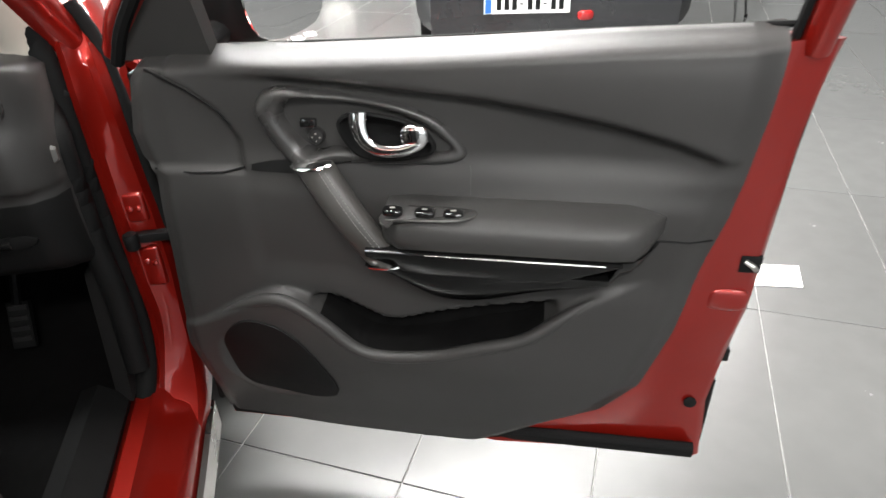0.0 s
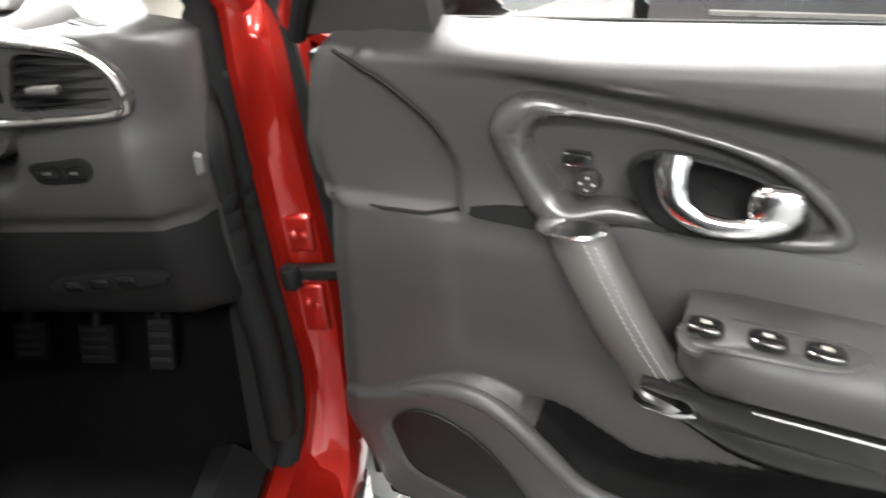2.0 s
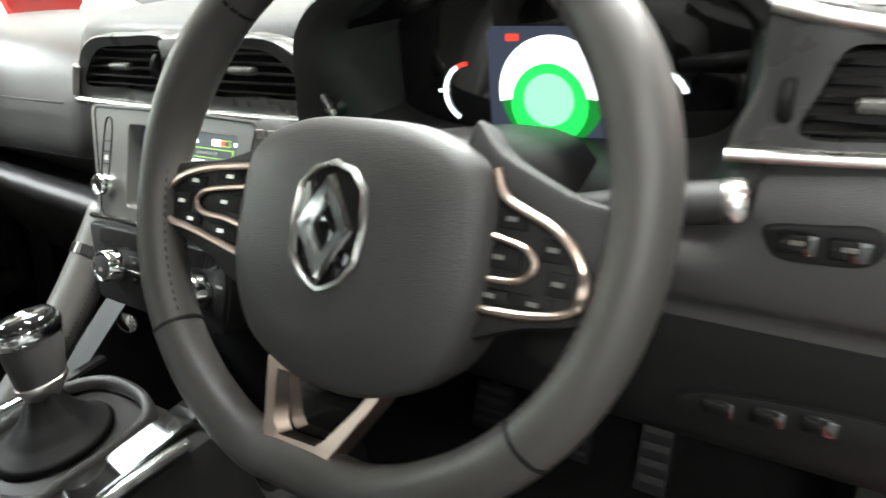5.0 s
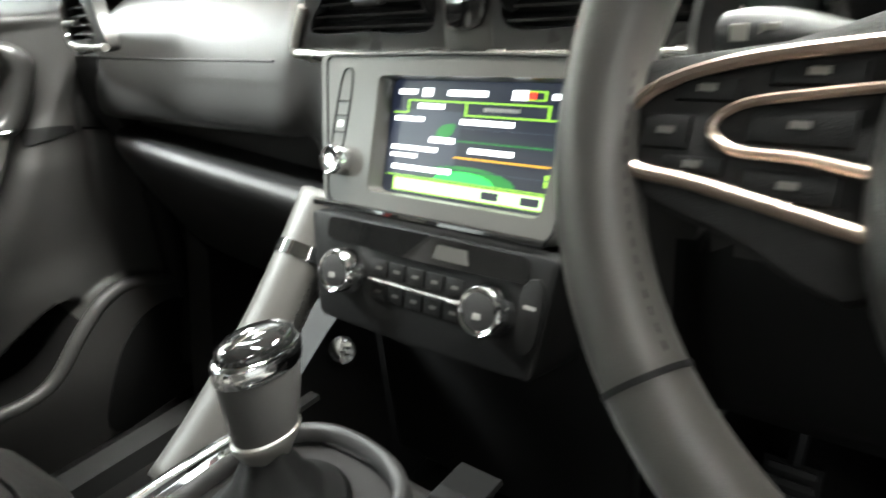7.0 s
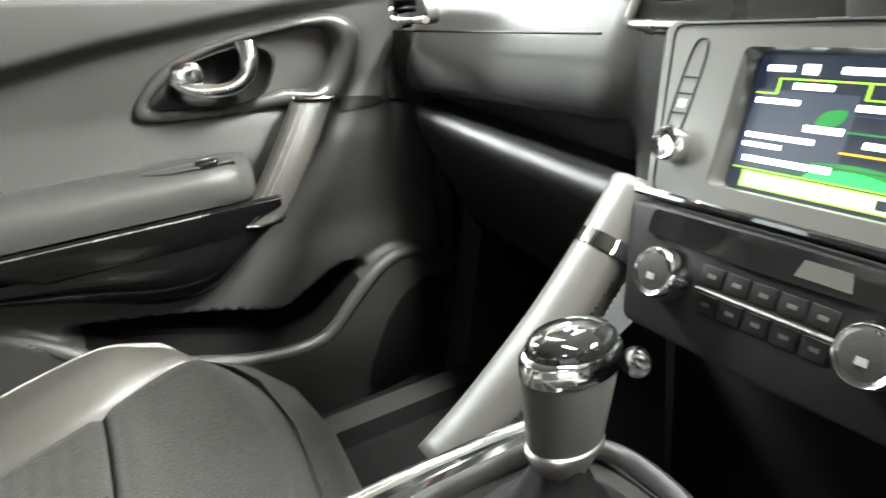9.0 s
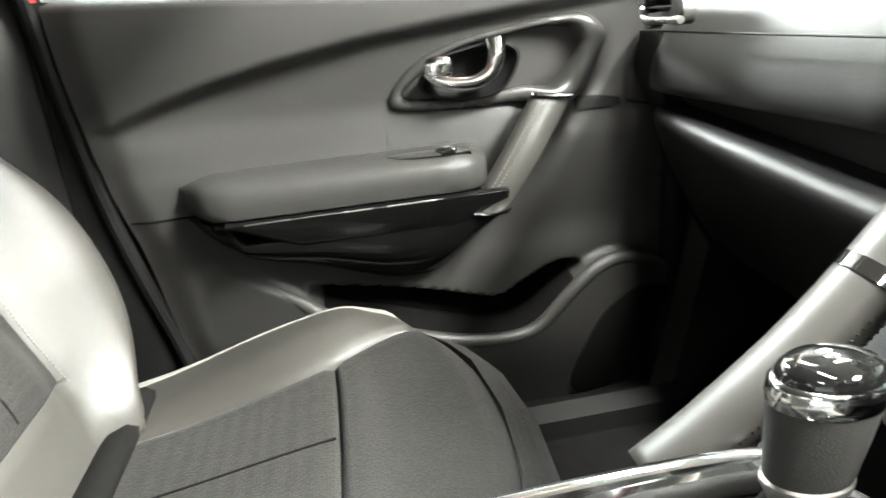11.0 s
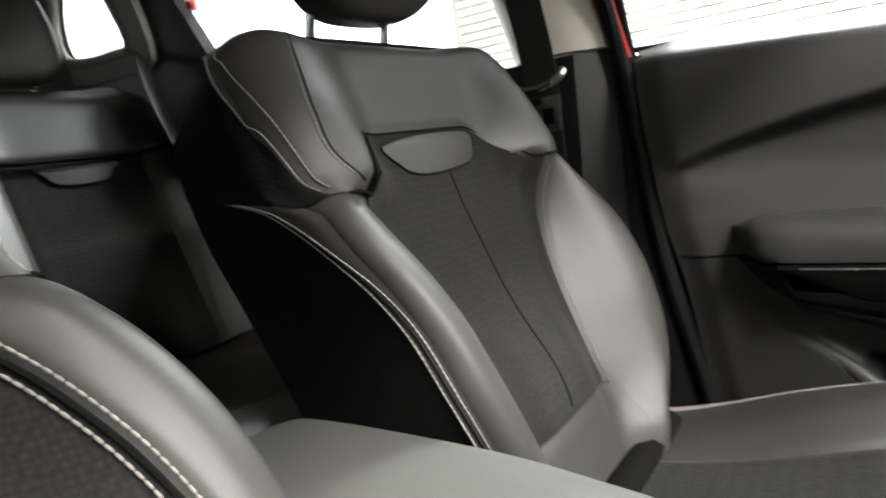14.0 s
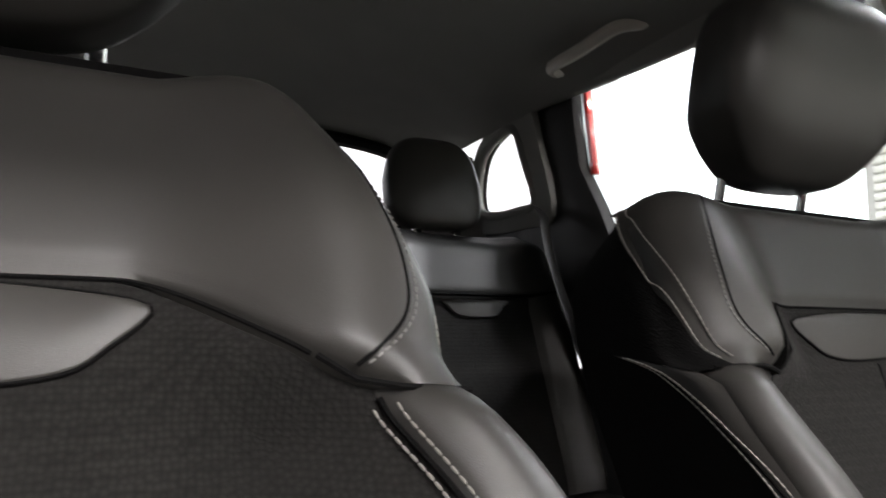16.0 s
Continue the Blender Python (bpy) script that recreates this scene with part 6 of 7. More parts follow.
            part("button_mark", plate([(a * s - 0.003, b - 0.001), (a * s + 0.003, b - 0.001), (a * s + 0.003, b + 0.0015), (a * s - 0.003, b + 0.0015)], lambda p, q, c: W(p, q, c + 0.004), 0.0003), SATIN_CHROME, spoke)
    # lower spoke
    o = [(-0.044, -0.104), (0.047, -0.101), (0.040, -0.114), (0.018, -0.150), (0.010, -0.163), (-0.026, -0.165), (-0.033, -0.154), (-0.041, -0.118)]
    i = [(-0.033, -0.110), (0.034, -0.108), (0.028, -0.118), (0.012, -0.140), (0.006, -0.146), (-0.022, -0.147), (-0.027, -0.141), (-0.032, -0.119)]
    lower = part("lower_spoke", loft([[W(a, b, h + 0.10 * (-0.10 - b)) for a, b in q] for q, h in ((o, -0.016), (o, 0.0), ([(a * 0.97, b) for a, b in o], 0.003), ([(a * 1.03, b) for a, b in i], 0.002), (i, -0.010))], caps=False), COPPER, wheel, "satin metal lower spoke with a black insert", 35)
    part("spoke_insert", plate(i, lambda a, b, c: W(a, b, c - 0.010), 0.003), PIANO, lower)
    # column and stalks
    part("column_shroud", loft([[(0.366 + a * k, y, z + b * k) for a, b in oval(0, 0, 0.062, 0.055, 24, 0.7)] for y, z, k in ((0.055, 0.985, 0.95), (0.10, 0.975, 1.05), (0.16, 0.955, 1.1), (0.26, 0.93, 1.1))]), HARD, wheel, "dark steering column shroud", 60)
    part("stalk", tube(catmull([(0.43, 0.10, 0.985), (0.49, 0.115, 0.992), (0.545, 0.127, 0.998)], 4), [0.008, 0.008, 0.009, 0.010, 0.011, 0.0125, 0.013, 0.013, 0.013], 14), HARD, wheel, "black wiper stalk")
    part("stalk_end", turned([(0.0125, 0.0), (0.0135, 0.003), (0.0135, 0.010), (0.011, 0.013)], (0.545, 0.127, 0.998), (0.98, 0.19, 0.1), 20), SATIN_CHROME, wheel)
    part("stalk", tube(catmull([(0.31, 0.10, 1.0), (0.25, 0.112, 1.010), (0.205, 0.118, 1.016)], 4), [0.008, 0.008, 0.009, 0.010, 0.011, 0.0125, 0.013, 0.012, 0.009], 14), HARD, wheel, "black indicator stalk")
    ctl = part("column_control", blob((0.470, 0.085, 0.935), (0.028, 0.020, 0.042), 0.5, 0.5, 20, 12), HARD, wheel, "black audio control pod on the column")
    for k in range(4):
        part("control_key", blob((0.491, 0.068, 0.964 - 0.019 * k), (0.006, 0.006, 0.0065), 0.6, 0.6, 12, 8), SATIN_CHROME if k % 2 == 0 else SATIN, ctl)
    for k in range(2):
        part("stalk_mark", rbox((0.212 + k * 0.012, 0.1035, 1.014), (0.219 + k * 0.012, 0.1045, 1.021), 0), THREAD, wheel)


steering_wheel()


def centre_console():
    con = thing("centre_console", "black centre console with chrome edged gear surround", "console", (0, -0.2, 0.42))
    keys = [(0.26, 0.54, 0.122), (0.16, 0.54, 0.122), (0.10, 0.56, 0.122), (0.075, 0.69, 0.122), (0.05, 0.715, 0.122), (-0.10, 0.722, 0.118), (-0.30, 0.725, 0.112), (-0.66, 0.71, 0.105), (-0.74, 0.66, 0.10)]
    rings = [[(-0.01 + w * a, y, z) for a, z in ((-1.05, 0.42), (-1.0, z0 - 0.02), (-0.96, z0 - 0.004), (-0.88, z0), (0.88, z0), (0.96, z0 - 0.004), (1.0, z0 - 0.02), (1.05, 0.42))] for y, z0, w in keys]
    part("console_body", loft(rings), HARD, con, "black plastic console body", 50)
    # gear surround
    ring = [(-0.090, -0.095), (-0.098, -0.04), (-0.094, 0.02), (-0.066, 0.052), (-0.02, 0.058), (0.025, 0.046), (0.046, 0.015), (0.044, -0.05), (0.034, -0.092), (-0.03, -0.105)]
    loop = [(p.x, p.y) for p in catmull([(a, b, 0) for a, b in ring], 5, True)]
    part("surround", loft([[(-0.026 + (a + 0.026) * k, -0.02 + (b + 0.02) * k, z) for a, b in loop] for k, z in ((1.08, 0.716), (1.06, 0.730), (1.0, 0.733), (0.93, 0.730), (0.92, 0.720))], caps=False), HARD, con, "dark satin gear lever surround", 60)
    for pts in ([(-0.112, -0.30, 0.731), (-0.118, -0.1, 0.729), (-0.120, -0.03, 0.727), (-0.122, 0.03, 0.722)], [(0.094, -0.30, 0.731), (0.100, -0.1, 0.729), (0.102, -0.03, 0.727), (0.104, 0.03, 0.722)]):
        part("gloss_strip", tube(catmull(pts, 5), 0.008, 8, 0.7), CHROME, con, "bright strip along the console edge")
    part("inner_strip", loft([[(x, y, z) for x, z in ((0.055, 0.726), (0.056, 0.730), (0.090, 0.730), (0.091, 0.726))] for y in (-0.26, -0.1, 0.08)]), PIANO, con)
    part("inner_strip", loft([[(x, y, z) for x, z in ((-0.110, 0.726), (-0.109, 0.730), (-0.098, 0.730), (-0.097, 0.726))] for y in (-0.26, -0.1, 0.08)]), PIANO, con)
    # grab bar on the passenger's side
    x = -0.168
    path = catmull([(x, -0.030, 0.679), (x, 0.02, 0.712), (x, 0.09, 0.768), (x, 0.145, 0.822), (x, 0.185, 0.866)], 6)
    bar = part("grab_bar", tube(path, 0.024, 14, 1.2, up=(1, 0, 0)), LEATHER, con, "stitched leather grab bar", 180)
    part("bar_clip", tube([path[18] - (path[19] - path[18]) * 0.6, path[18] + (path[19] - path[18]) * 0.6], 0.0255, 14, 1.2, up=(1, 0, 0)), CHROME, bar, "chrome clip")
    part("bar_stitching", stitches([p + Vector((0.0150, 0.0, 0.0175)) for p in path[1:17]], 0.007, 0.005, 0.0008), DEEP, bar, smooth=0)
    rows = bmesh.new()
    for j in range(4):
        w = radians(8 - 24 * j)
        for k, p in enumerate(resample(path[1:17], 0.006)):
            out = Vector((0.0285 * math.cos(w), -0.0240 * 0.72 * math.sin(w), 0.0240 * 0.70 * math.sin(w)))
            bmesh.ops.create_icosphere(rows, subdivisions=1, radius=0.0013, matrix=Matrix.Translation(p + out + Vector((0, 0.003 * (j % 2), 0.0024 * (j % 2)))))
    part("perforation", rows, DEEP, bar)
    part("bar_cheek", loft([[(x - 0.012 + d, y, z) for y, z in ((-0.03, 0.42), (-0.03, 0.635), (0.03, 0.66), (0.15, 0.74), (0.21, 0.77), (0.21, 0.42))] for d in (-0.02, 0.02)]), DEEP, bar)
    part("cup_holder", turned([(0.036, 0.0), (0.040, 0.004), (0.034, 0.004), (0.033, -0.05), (0.002, -0.05)], (-0.01, -0.20, 0.726), (0, 0, 1), 32), DEEP, con)
    part("storage_tray", rbox((-0.10, 0.115, 0.545), (0.08, 0.23, 0.553), 0.004), CARPET, con, "black mat in the open storage well")

    lever = thing("gear_lever", "gear knob with gloss black cap and chrome ring", "gear lever", (-0.02, -0.02, 0.725))
    base, tip = Vector((-0.022, -0.026, 0.726)), Vector((-0.026, -0.010, 0.837))
    ax = (tip - base).normalized()

    def oblong(bm):
        """Draw a turned piece out along the car and flatten its driver's side a little."""
        for v in bm.verts:
            h = (v.co - tip).dot(ax)
            d = v.co - tip - ax * h
            v.co = tip + ax * h + Vector((d.x * 0.97, d.y * 1.32, d.z + d.y * 0.10))
        return bm
    # leather gaiter with folds
    rings = []
    for k in range(15):
        t = k / 14
        ringp = []
        for j in range(40):
            w = 2 * math.pi * j / 40
            rr = (0.036 * (1 - t) ** 2.6 + 0.0125) * (1 + 0.07 * math.sin(5 * w + 2 * t) * math.sin(math.pi * t) + 0.05 * math.sin(9 * t * math.pi) * (1 - t))
            c = base.lerp(tip, t * 0.52)
            ringp.append((c.x - 0.006 * (1 - t) + rr * math.cos(w) * (1.0 + 0.1 * (1 - t)), c.y + rr * math.sin(w) * (1 + 0.18 * (1 - t)), 0.724 + 0.078 * t))
        rings.append(ringp)
    part("gaiter", loft(rings), DEEP, lever, "folded dark leather gaiter", 180)
    part("collar", oblong(turned([(0.0095, -0.072), (0.0112, -0.066), (0.0150, -0.057), (0.0188, -0.049), (0.0190, -0.046), (0.0178, -0.0445)], tip, ax, 28)), SATIN_CHROME, lever)
    part("grip", oblong(turned([(0.0150, -0.052), (0.0172, -0.048), (0.0184, -0.042), (0.0208, -0.020), (0.0222, -0.004), (0.0222, 0.001), (0.0218, 0.003)], tip, ax, 36)), SOFT, lever, "leather covered knob body", 180)
    part("ring", oblong(turned([(0.0205, -0.002), (0.0229, -0.001), (0.0236, 0.003), (0.0236, 0.010), (0.0222, 0.0125), (0.0200, 0.0125)], tip, ax, 40)), CHROME, lever, "chrome ring round the knob", 60)
    cap = part("cap", oblong(turned([(0.0210, 0.008), (0.0212, 0.0135), (0.0204, 0.0175), (0.0180, 0.0205), (0.011, 0.0222), (0.001, 0.0225)], tip, ax, 40)), PIANO, lever, "gloss black knob cap", 180)
    a1 = (Vector((1, 0, 0)) - ax * ax.x).normalized()
    a2 = ax.cross(a1)
    for u0, v0, u1, v1 in ((-0.006, -0.005, -0.006, 0.005), (0.0, -0.005, 0.0, 0.005), (0.006, -0.005, 0.006, 0.005), (-0.006, 0, 0.006, 0)):
        part("shift_mark", tube([tip + ax * 0.0230 + a1 * u0 + a2 * v0 - ax * 0.0012, tip + ax * 0.0230 + a1 * (u0 + u1) / 2 + a2 * (v0 + v1) / 2, tip + ax * 0.0230 + a1 * u1 + a2 * v1 - ax * 0.0012], 0.0007, 6), PLATE_WHITE, cap)

    pad = rounded([(-0.094, -0.415), (-0.082, -0.365), (-0.062, -0.328), (-0.036, -0.312), (0.016, -0.312), (0.042, -0.328), (0.062, -0.365), (0.074, -0.415), (0.086, -0.50), (0.088, -0.66), (0.07, -0.70), (-0.01, -0.71), (-0.09, -0.70), (-0.110, -0.66), (-0.108, -0.50)], 4)
    rest = part("armrest", loft([[(-0.01 + (a + 0.01) * k, -0.52 + (b + 0.52) * m, z) for a, b in pad] for k, m, z in ((0.90, 0.975, 0.752), (0.97, 0.99, 0.757), (1.0, 1.0, 0.770), (1.0, 1.0, 0.780), (0.985, 0.995, 0.790), (0.95, 0.985, 0.797), (0.88, 0.96, 0.802), (0.75, 0.91, 0.805), (0.5, 0.75, 0.808), (0.02, 0.2, 0.809))]), ARM_LIT, con, "smooth armrest lid, paler so that it looks lit", 60)
    part("bin", loft([[(-0.01 + a, y, z) for a, z in ((-0.085, 0.70), (-0.088, 0.756), (0.088, 0.756), (0.085, 0.70))] for y in (-0.40, -0.70)]), DEEP, rest)
    part("lid_seam", tube([(-0.103, -0.645, 0.792), (-0.094, -0.648, 0.7985), (-0.06, -0.65, 0.8055), (-0.01, -0.65, 0.807), (0.04, -0.65, 0.8055), (0.075, -0.648, 0.798), (0.084, -0.645, 0.792)], 0.0016, 6), THREAD, rest)


centre_console()

# ---------------------------------------------------------------- seats
RECLINE = radians(22)
DRIVER_SEAM = curve1([(-0.03, 0.205), (0.02, 0.236), (0.10, 0.256), (0.20, 0.257), (0.267, 0.243), (0.31, 0.226), (0.362, 0.199), (0.42, 0.19)])
INNER = curve1([(-0.03, 0.096), (0.08, 0.098), (0.15, 0.102), (0.215, 0.110), (0.25, 0.117), (0.30, 0.134), (0.33, 0.152), (0.362, 0.172), (0.42, 0.175)])
EDGE_INBOARD = curve1([(-0.03, 0.185), (0.05, 0.202), (0.13, 0.224), (0.18, 0.236), (0.226, 0.242), (0.268, 0.250), (0.318, 0.260), (0.364, 0.260), (0.41, 0.256), (0.47, 0.250), (0.51, 0.244), (0.54, 0.226), (0.56, 0.195), (0.572, 0.155)])
EDGE_OUTBOARD = curve1([(-0.03, 0.150), (0.012, 0.168), (0.03, 0.188), (0.06, 0.220), (0.10, 0.246), (0.15, 0.258), (0.20, 0.262), (0.25, 0.256), (0.295, 0.240), (0.33, 0.226), (0.364, 0.220), (0.40, 0.226), (0.45, 0.228), (0.50, 0.220), (0.54, 0.198), (0.56, 0.172), (0.572, 0.150)])
EDGE_DRIVER = curve1([(-0.03, 0.215), (0.05, 0.250), (0.13, 0.284), (0.20, 0.302), (0.245, 0.299), (0.29, 0.290), (0.324, 0.277), (0.352, 0.260), (0.374, 0.248), (0.42, 0.248), (0.445, 0.240), (0.473, 0.226), (0.504, 0.206), (0.54, 0.178), (0.572, 0.145)])
CREST = curve1([(-0.03, 0.050), (0.05, 0.070), (0.16, 0.086), (0.226, 0.086), (0.27, 0.080), (0.32, 0.068), (0.36, 0.057), (0.40, 0.050)])
YOKE_CREST = curve1([(0.34, 0.046), (0.40, 0.040), (0.45, 0.034), (0.50, 0.024), (0.56, 0.010)])


def back_depth(a, v, o, tall, r):
    """How far the front of a backrest stands out at a from its middle and v up; o: its edge there, r: the roundness of the bolster."""
    i = min(INNER(v), o - 0.05)
    low = -0.022 + CREST(v) * tall * ss(i - 0.022, o - r * 0.8, a)
    x = min(max(a - (o - r), 0) / r, 1)
    low -= 0.7 * r * (1 - math.sqrt(1 - x * x))
    k = min(0.190, o - 0.03)
    x = min(max(a - k, 0) / (o - k), 1)
    high = -0.019 + YOKE_CREST(v) * ss(0.095, k, a) - 0.036 * (1 - math.sqrt(1 - x * x))
    top = ss(0.345, 0.385, v)
    w = low * (1 - top) + high * top
    w += 0.016 * math.exp(-((v - 0.12) / 0.07) ** 2) * (1 - ss(0.05, 0.11, a))
    return w - 0.040 * ss(0.52, 0.567, v) ** 2


BOLSTER_WRAP = curve1([(-0.03, 0.013), (0.20, 0.013), (0.26, 0.014), (0.30, 0.021), (0.33, 0.036), (0.352, 0.060), (0.37, 0.090)])
SWELL = curve1([(0, 0.0), (0.15, 0.010), (0.45, 0.030), (0.68, 0.028), (0.88, 0.012), (1, 0)])
YOKE_SEAM = curve1([(0.355, -0.016), (0.384, -0.007), (0.41, -0.003), (0.44, 0.001), (0.48, 0.007), (0.55, 0.012), (0.58, 0.013)])
YOKE_WRAP = curve1([(0.36, 0.014), (0.42, 0.020), (0.48, 0.026), (0.54, 0.038), (0.58, 0.045)])
TAB = [(0.104, 0.415), (0.088, 0.394), (0.070, 0.382), (0.030, 0.378), (-0.040, 0.384), (-0.064, 0.404), (-0.064, 0.422), (-0.02, 0.426), (0.05, 0.424)]
FOLD = curve1([(0.357, 0.160), (0.372, 0.192), (0.395, 0.211), (0.44, 0.209), (0.50, 0.190), (0.545, 0.170)])
FOLD_DRIVER = curve1([(0.366, 0.180), (0.376, 0.196), (0.397, 0.217), (0.426, 0.223), (0.457, 0.219), (0.495, 0.204), (0.54, 0.180)])


def front_seat(cx, by, label, inner_side):
    """inner_side: +1 where the car's middle lies towards +x."""
    driver = inner_side < 0
    seat = thing("front_seat", label, "car seat", (cx, -0.45, 0.42), group="front seats")
    bz = 0.636
    sr, cr = math.sin(RECLINE), math.cos(RECLINE)

    def S(u, v, w):
        if driver and v > 0.43:
            v = 0.43 + (v - 0.43) * 1.17
        return Vector((cx + u, by - v * sr + w * cr, bz + v * cr + w * sr))

    inboard_edge, outboard_edge = (EDGE_DRIVER, EDGE_DRIVER) if driver else (EDGE_INBOARD, EDGE_OUTBOARD)
    right_edge, left_edge = (inboard_edge, outboard_edge) if inner_side > 0 else (outboard_edge, inboard_edge)

    def depth(u, v):
        if driver:
            return back_depth(abs(u), v, EDGE_DRIVER(v), 0.85, 0.03)
        return back_depth(u, v, inboard_edge(v), 1.0, 0.020) if u * inner_side > 0 else back_depth(abs(u), v, outboard_edge(v), 0.80, 0.045)

    def pad(name, f_left, f_right, v_low, v_top, mat, text="", nu=24, nv=36, puff=0.006, lift=0.0, deep=0.05):
        def uv(s, t):
            v = v_low(s) + (v_top(s) - v_low(s)) * t
            return f_left(v) + (f_right(v) - f_left(v)) * s, v

        def front(s, t):
            u, v = uv(s, t)
            e = min(s, 1 - s) * abs(f_right(v) - f_left(v))
            e2 = min(t, 1 - t) * abs(v_top(s) - v_low(s))
            p = puff * (1 - ss(0, 0.012, e)) + puff * (1 - ss(0, 0.012, e2))
            return S(u, v, depth(u, v) + lift - p)

        def back(s, t):
            u, v = uv(s, t)
            return S(u * 0.92, v, -deep)
        return part(name, sheet(front, nu, nv, back), mat, seat, text, 70)

    inner = DRIVER_SEAM if driver else INNER

    # yoke over the shoulders
    def low(u):
        if driver:
            return 0.430 - 0.068 * ss(0.088, 0.212, abs(u))
        return 0.432 - 0.068 * ss(0.118, 0.170, abs(u)) if u * inner_side > 0 else 0.432 - 0.068 * ss(0.06, 0.182, abs(u))
    pad("yoke", lambda v: -left_edge(v), lambda v: right_edge(v), lambda s: low(-0.24 + 0.48 * s), lambda s: 0.566 - 0.010 * abs(2 * s - 1) ** 3, LEATHER, "smooth leather shoulder yoke", 72, 36, 0.003, 0.001)
    # fabric middle over a leather roll
    pad("back_panel", lambda v: -inner(v), lambda v: inner(v), lambda s: 0.076, lambda s: low(inner(0.362) * (2 * s - 1)) - 0.002, FABRIC, "charcoal woven back panel", 44, 44, 0.0015)
    pad("back_roll", lambda v: -0.118 if not driver else -inner(v), lambda v: 0.118 if not driver else inner(v), lambda s: -0.03, lambda s: 0.075, LEATHER, "smooth leather roll at the foot of the backrest", 24, 16, 0.004, 0.003)
    part("panel_seam", tube([S(0.004 * inner_side, v, depth(0, v) + 0.0003) for v in [0.085 + 0.29 * k / 16 for k in range(17)]], 0.0011, 6), SIDE_FABRIC, seat)
    # leather tab at the head of the panel
    tab = rounded([(a * inner_side, b) for a, b in TAB], 4)
    part("back_tab", plate(tab[::inner_side], lambda a, b, c: tuple(S(a, b, depth(a, b) - 0.001 + c)), 0.0035, 0.002), LEATHER, seat, "smooth leather tab in the backrest", 60)
    part("tab_seam", tube([S(a, b, depth(a, b) + 0.0012) for a, b in tab], 0.0011, 6, closed=True), SIDE_FABRIC, seat)
    for s in (-1, 1):
        inboard = s == inner_side
        edge = right_edge if s > 0 else left_edge
        lo, hi = (lambda v: inner(v), lambda v: right_edge(v)) if s > 0 else (lambda v: -left_edge(v), lambda v: -inner(v))
        pad("side_bolster", lo, hi, lambda t: -0.02, lambda t: 0.363, LEATHER, "smooth leather side bolster", 30, 48, 0.004, 0.001)

        # leather drawn round the edge, then the black side
        rise = lambda v, back: v + 0.52 * back * ss(0.20, 0.36, v) * (1 - ss(0.40, 0.52, v))
        def bend(v, d, wrap):
            """A point on the bolster at distance d inwards from the seam along the leather."""
            back = wrap(v) - d
            if back >= 0:
                return S((edge(v) + 0.006 * math.sin(min(back / 0.012, 1.57))) * s, rise(v, back), depth(edge(v) * s, v) - 0.001 - back)
            return S((edge(v) + back) * s, v, depth((edge(v) + back) * s, v) + 0.0008)

        def wrapped(v0, v1, wrap, name):
            f = lambda p, q: bend(v0 + (v1 - v0) * q, wrap(v0 + (v1 - v0) * q) * (1 - p), wrap)
            part(name, sheet(f, 8, 24), LEATHER, seat, "leather edge of the bolster", 70)

        def side(v0, v1, wrap):
            def f(p, q):
                v = v0 + (v1 - v0) * q
                a = depth(edge(v) * s, v) + 0.004 - wrap(v)
                w1 = a + (-0.135 + 0.02 * v / 0.5 - a) * p
                return S((edge(v) + 0.003 - 0.03 * p * ss(0.45, 0.56, v)) * s, rise(v, depth(edge(v) * s, v) - w1), w1)
            part("side_panel", sheet(f, 8, 24), SIDE_FABRIC, seat, "black fabric side panel", 70)
        wrapped(0.0, 0.364, BOLSTER_WRAP, "bolster_side")
        side(-0.03, 0.364, BOLSTER_WRAP)
        yoke_wrap = YOKE_WRAP
        if inboard and not driver:
            # the black side comes forward to the stitched seam of the yoke
            yoke_wrap = YOKE_SEAM

            def flank(p, q):
                v = 0.362 + 0.206 * q
                end = depth(edge(v) * s, v) + 0.135 - 0.02 * v / 0.5
                back = YOKE_SEAM(v) + (end - YOKE_SEAM(v)) * p ** 1.8
                if back < 0:
                    return S((edge(v) + back) * s, v, depth((edge(v) + back) * s, v) + 0.0018)
                return S((edge(v) + 0.006 * math.sin(min(back / 0.014, 1.57)) - 0.03 * p * ss(0.45, 0.56, v)) * s, rise(v, back), depth(edge(v) * s, v) + 0.0016 - back)
            wrapped(0.430, 0.566, YOKE_SEAM, "yoke_side")
            part("side_panel", sheet(flank, 20, 24), SIDE_FABRIC, seat, "black fabric side panel", 70)
        else:
            wrapped(0.364, 0.563, YOKE_WRAP, "yoke_side")
            side(0.364, 0.57, YOKE_WRAP)
        # light double stitching along the seams
        for d, e in ((0.0015, 0.002), (0.0098, 0.0105)):
            part("stitching", stitches([bend(v, d, BOLSTER_WRAP) + Vector((0.0009 * s, 0.0006, 0.0003)) for v in [0.02 + 0.342 * k / 50 for k in range(51)]]), THREAD, seat, smooth=0)
            part("stitching", stitches([bend(v, e, yoke_wrap) + Vector((0.0014 * s, 0.0012, 0.0003)) for v in [0.370 + 0.17 * k / 30 for k in range(31)]]), THREAD, seat, smooth=0)
        part("edge_seam", tube([bend(v, 0.0058, BOLSTER_WRAP) for v in [0.02 + 0.342 * k / 50 for k in range(51)]], 0.0013, 6), SIDE_FABRIC, seat)
        if driver and inboard:
            crest = DRIVER_SEAM
            for off in (-0.005, 0.005):
                part("stitching", stitches([S((crest(v) + off) * s, v, depth((crest(v) + off) * s, v) + 0.002) for v in [0.03 + 0.328 * k / 50 for k in range(51)]]), THREAD, seat, smooth=0)
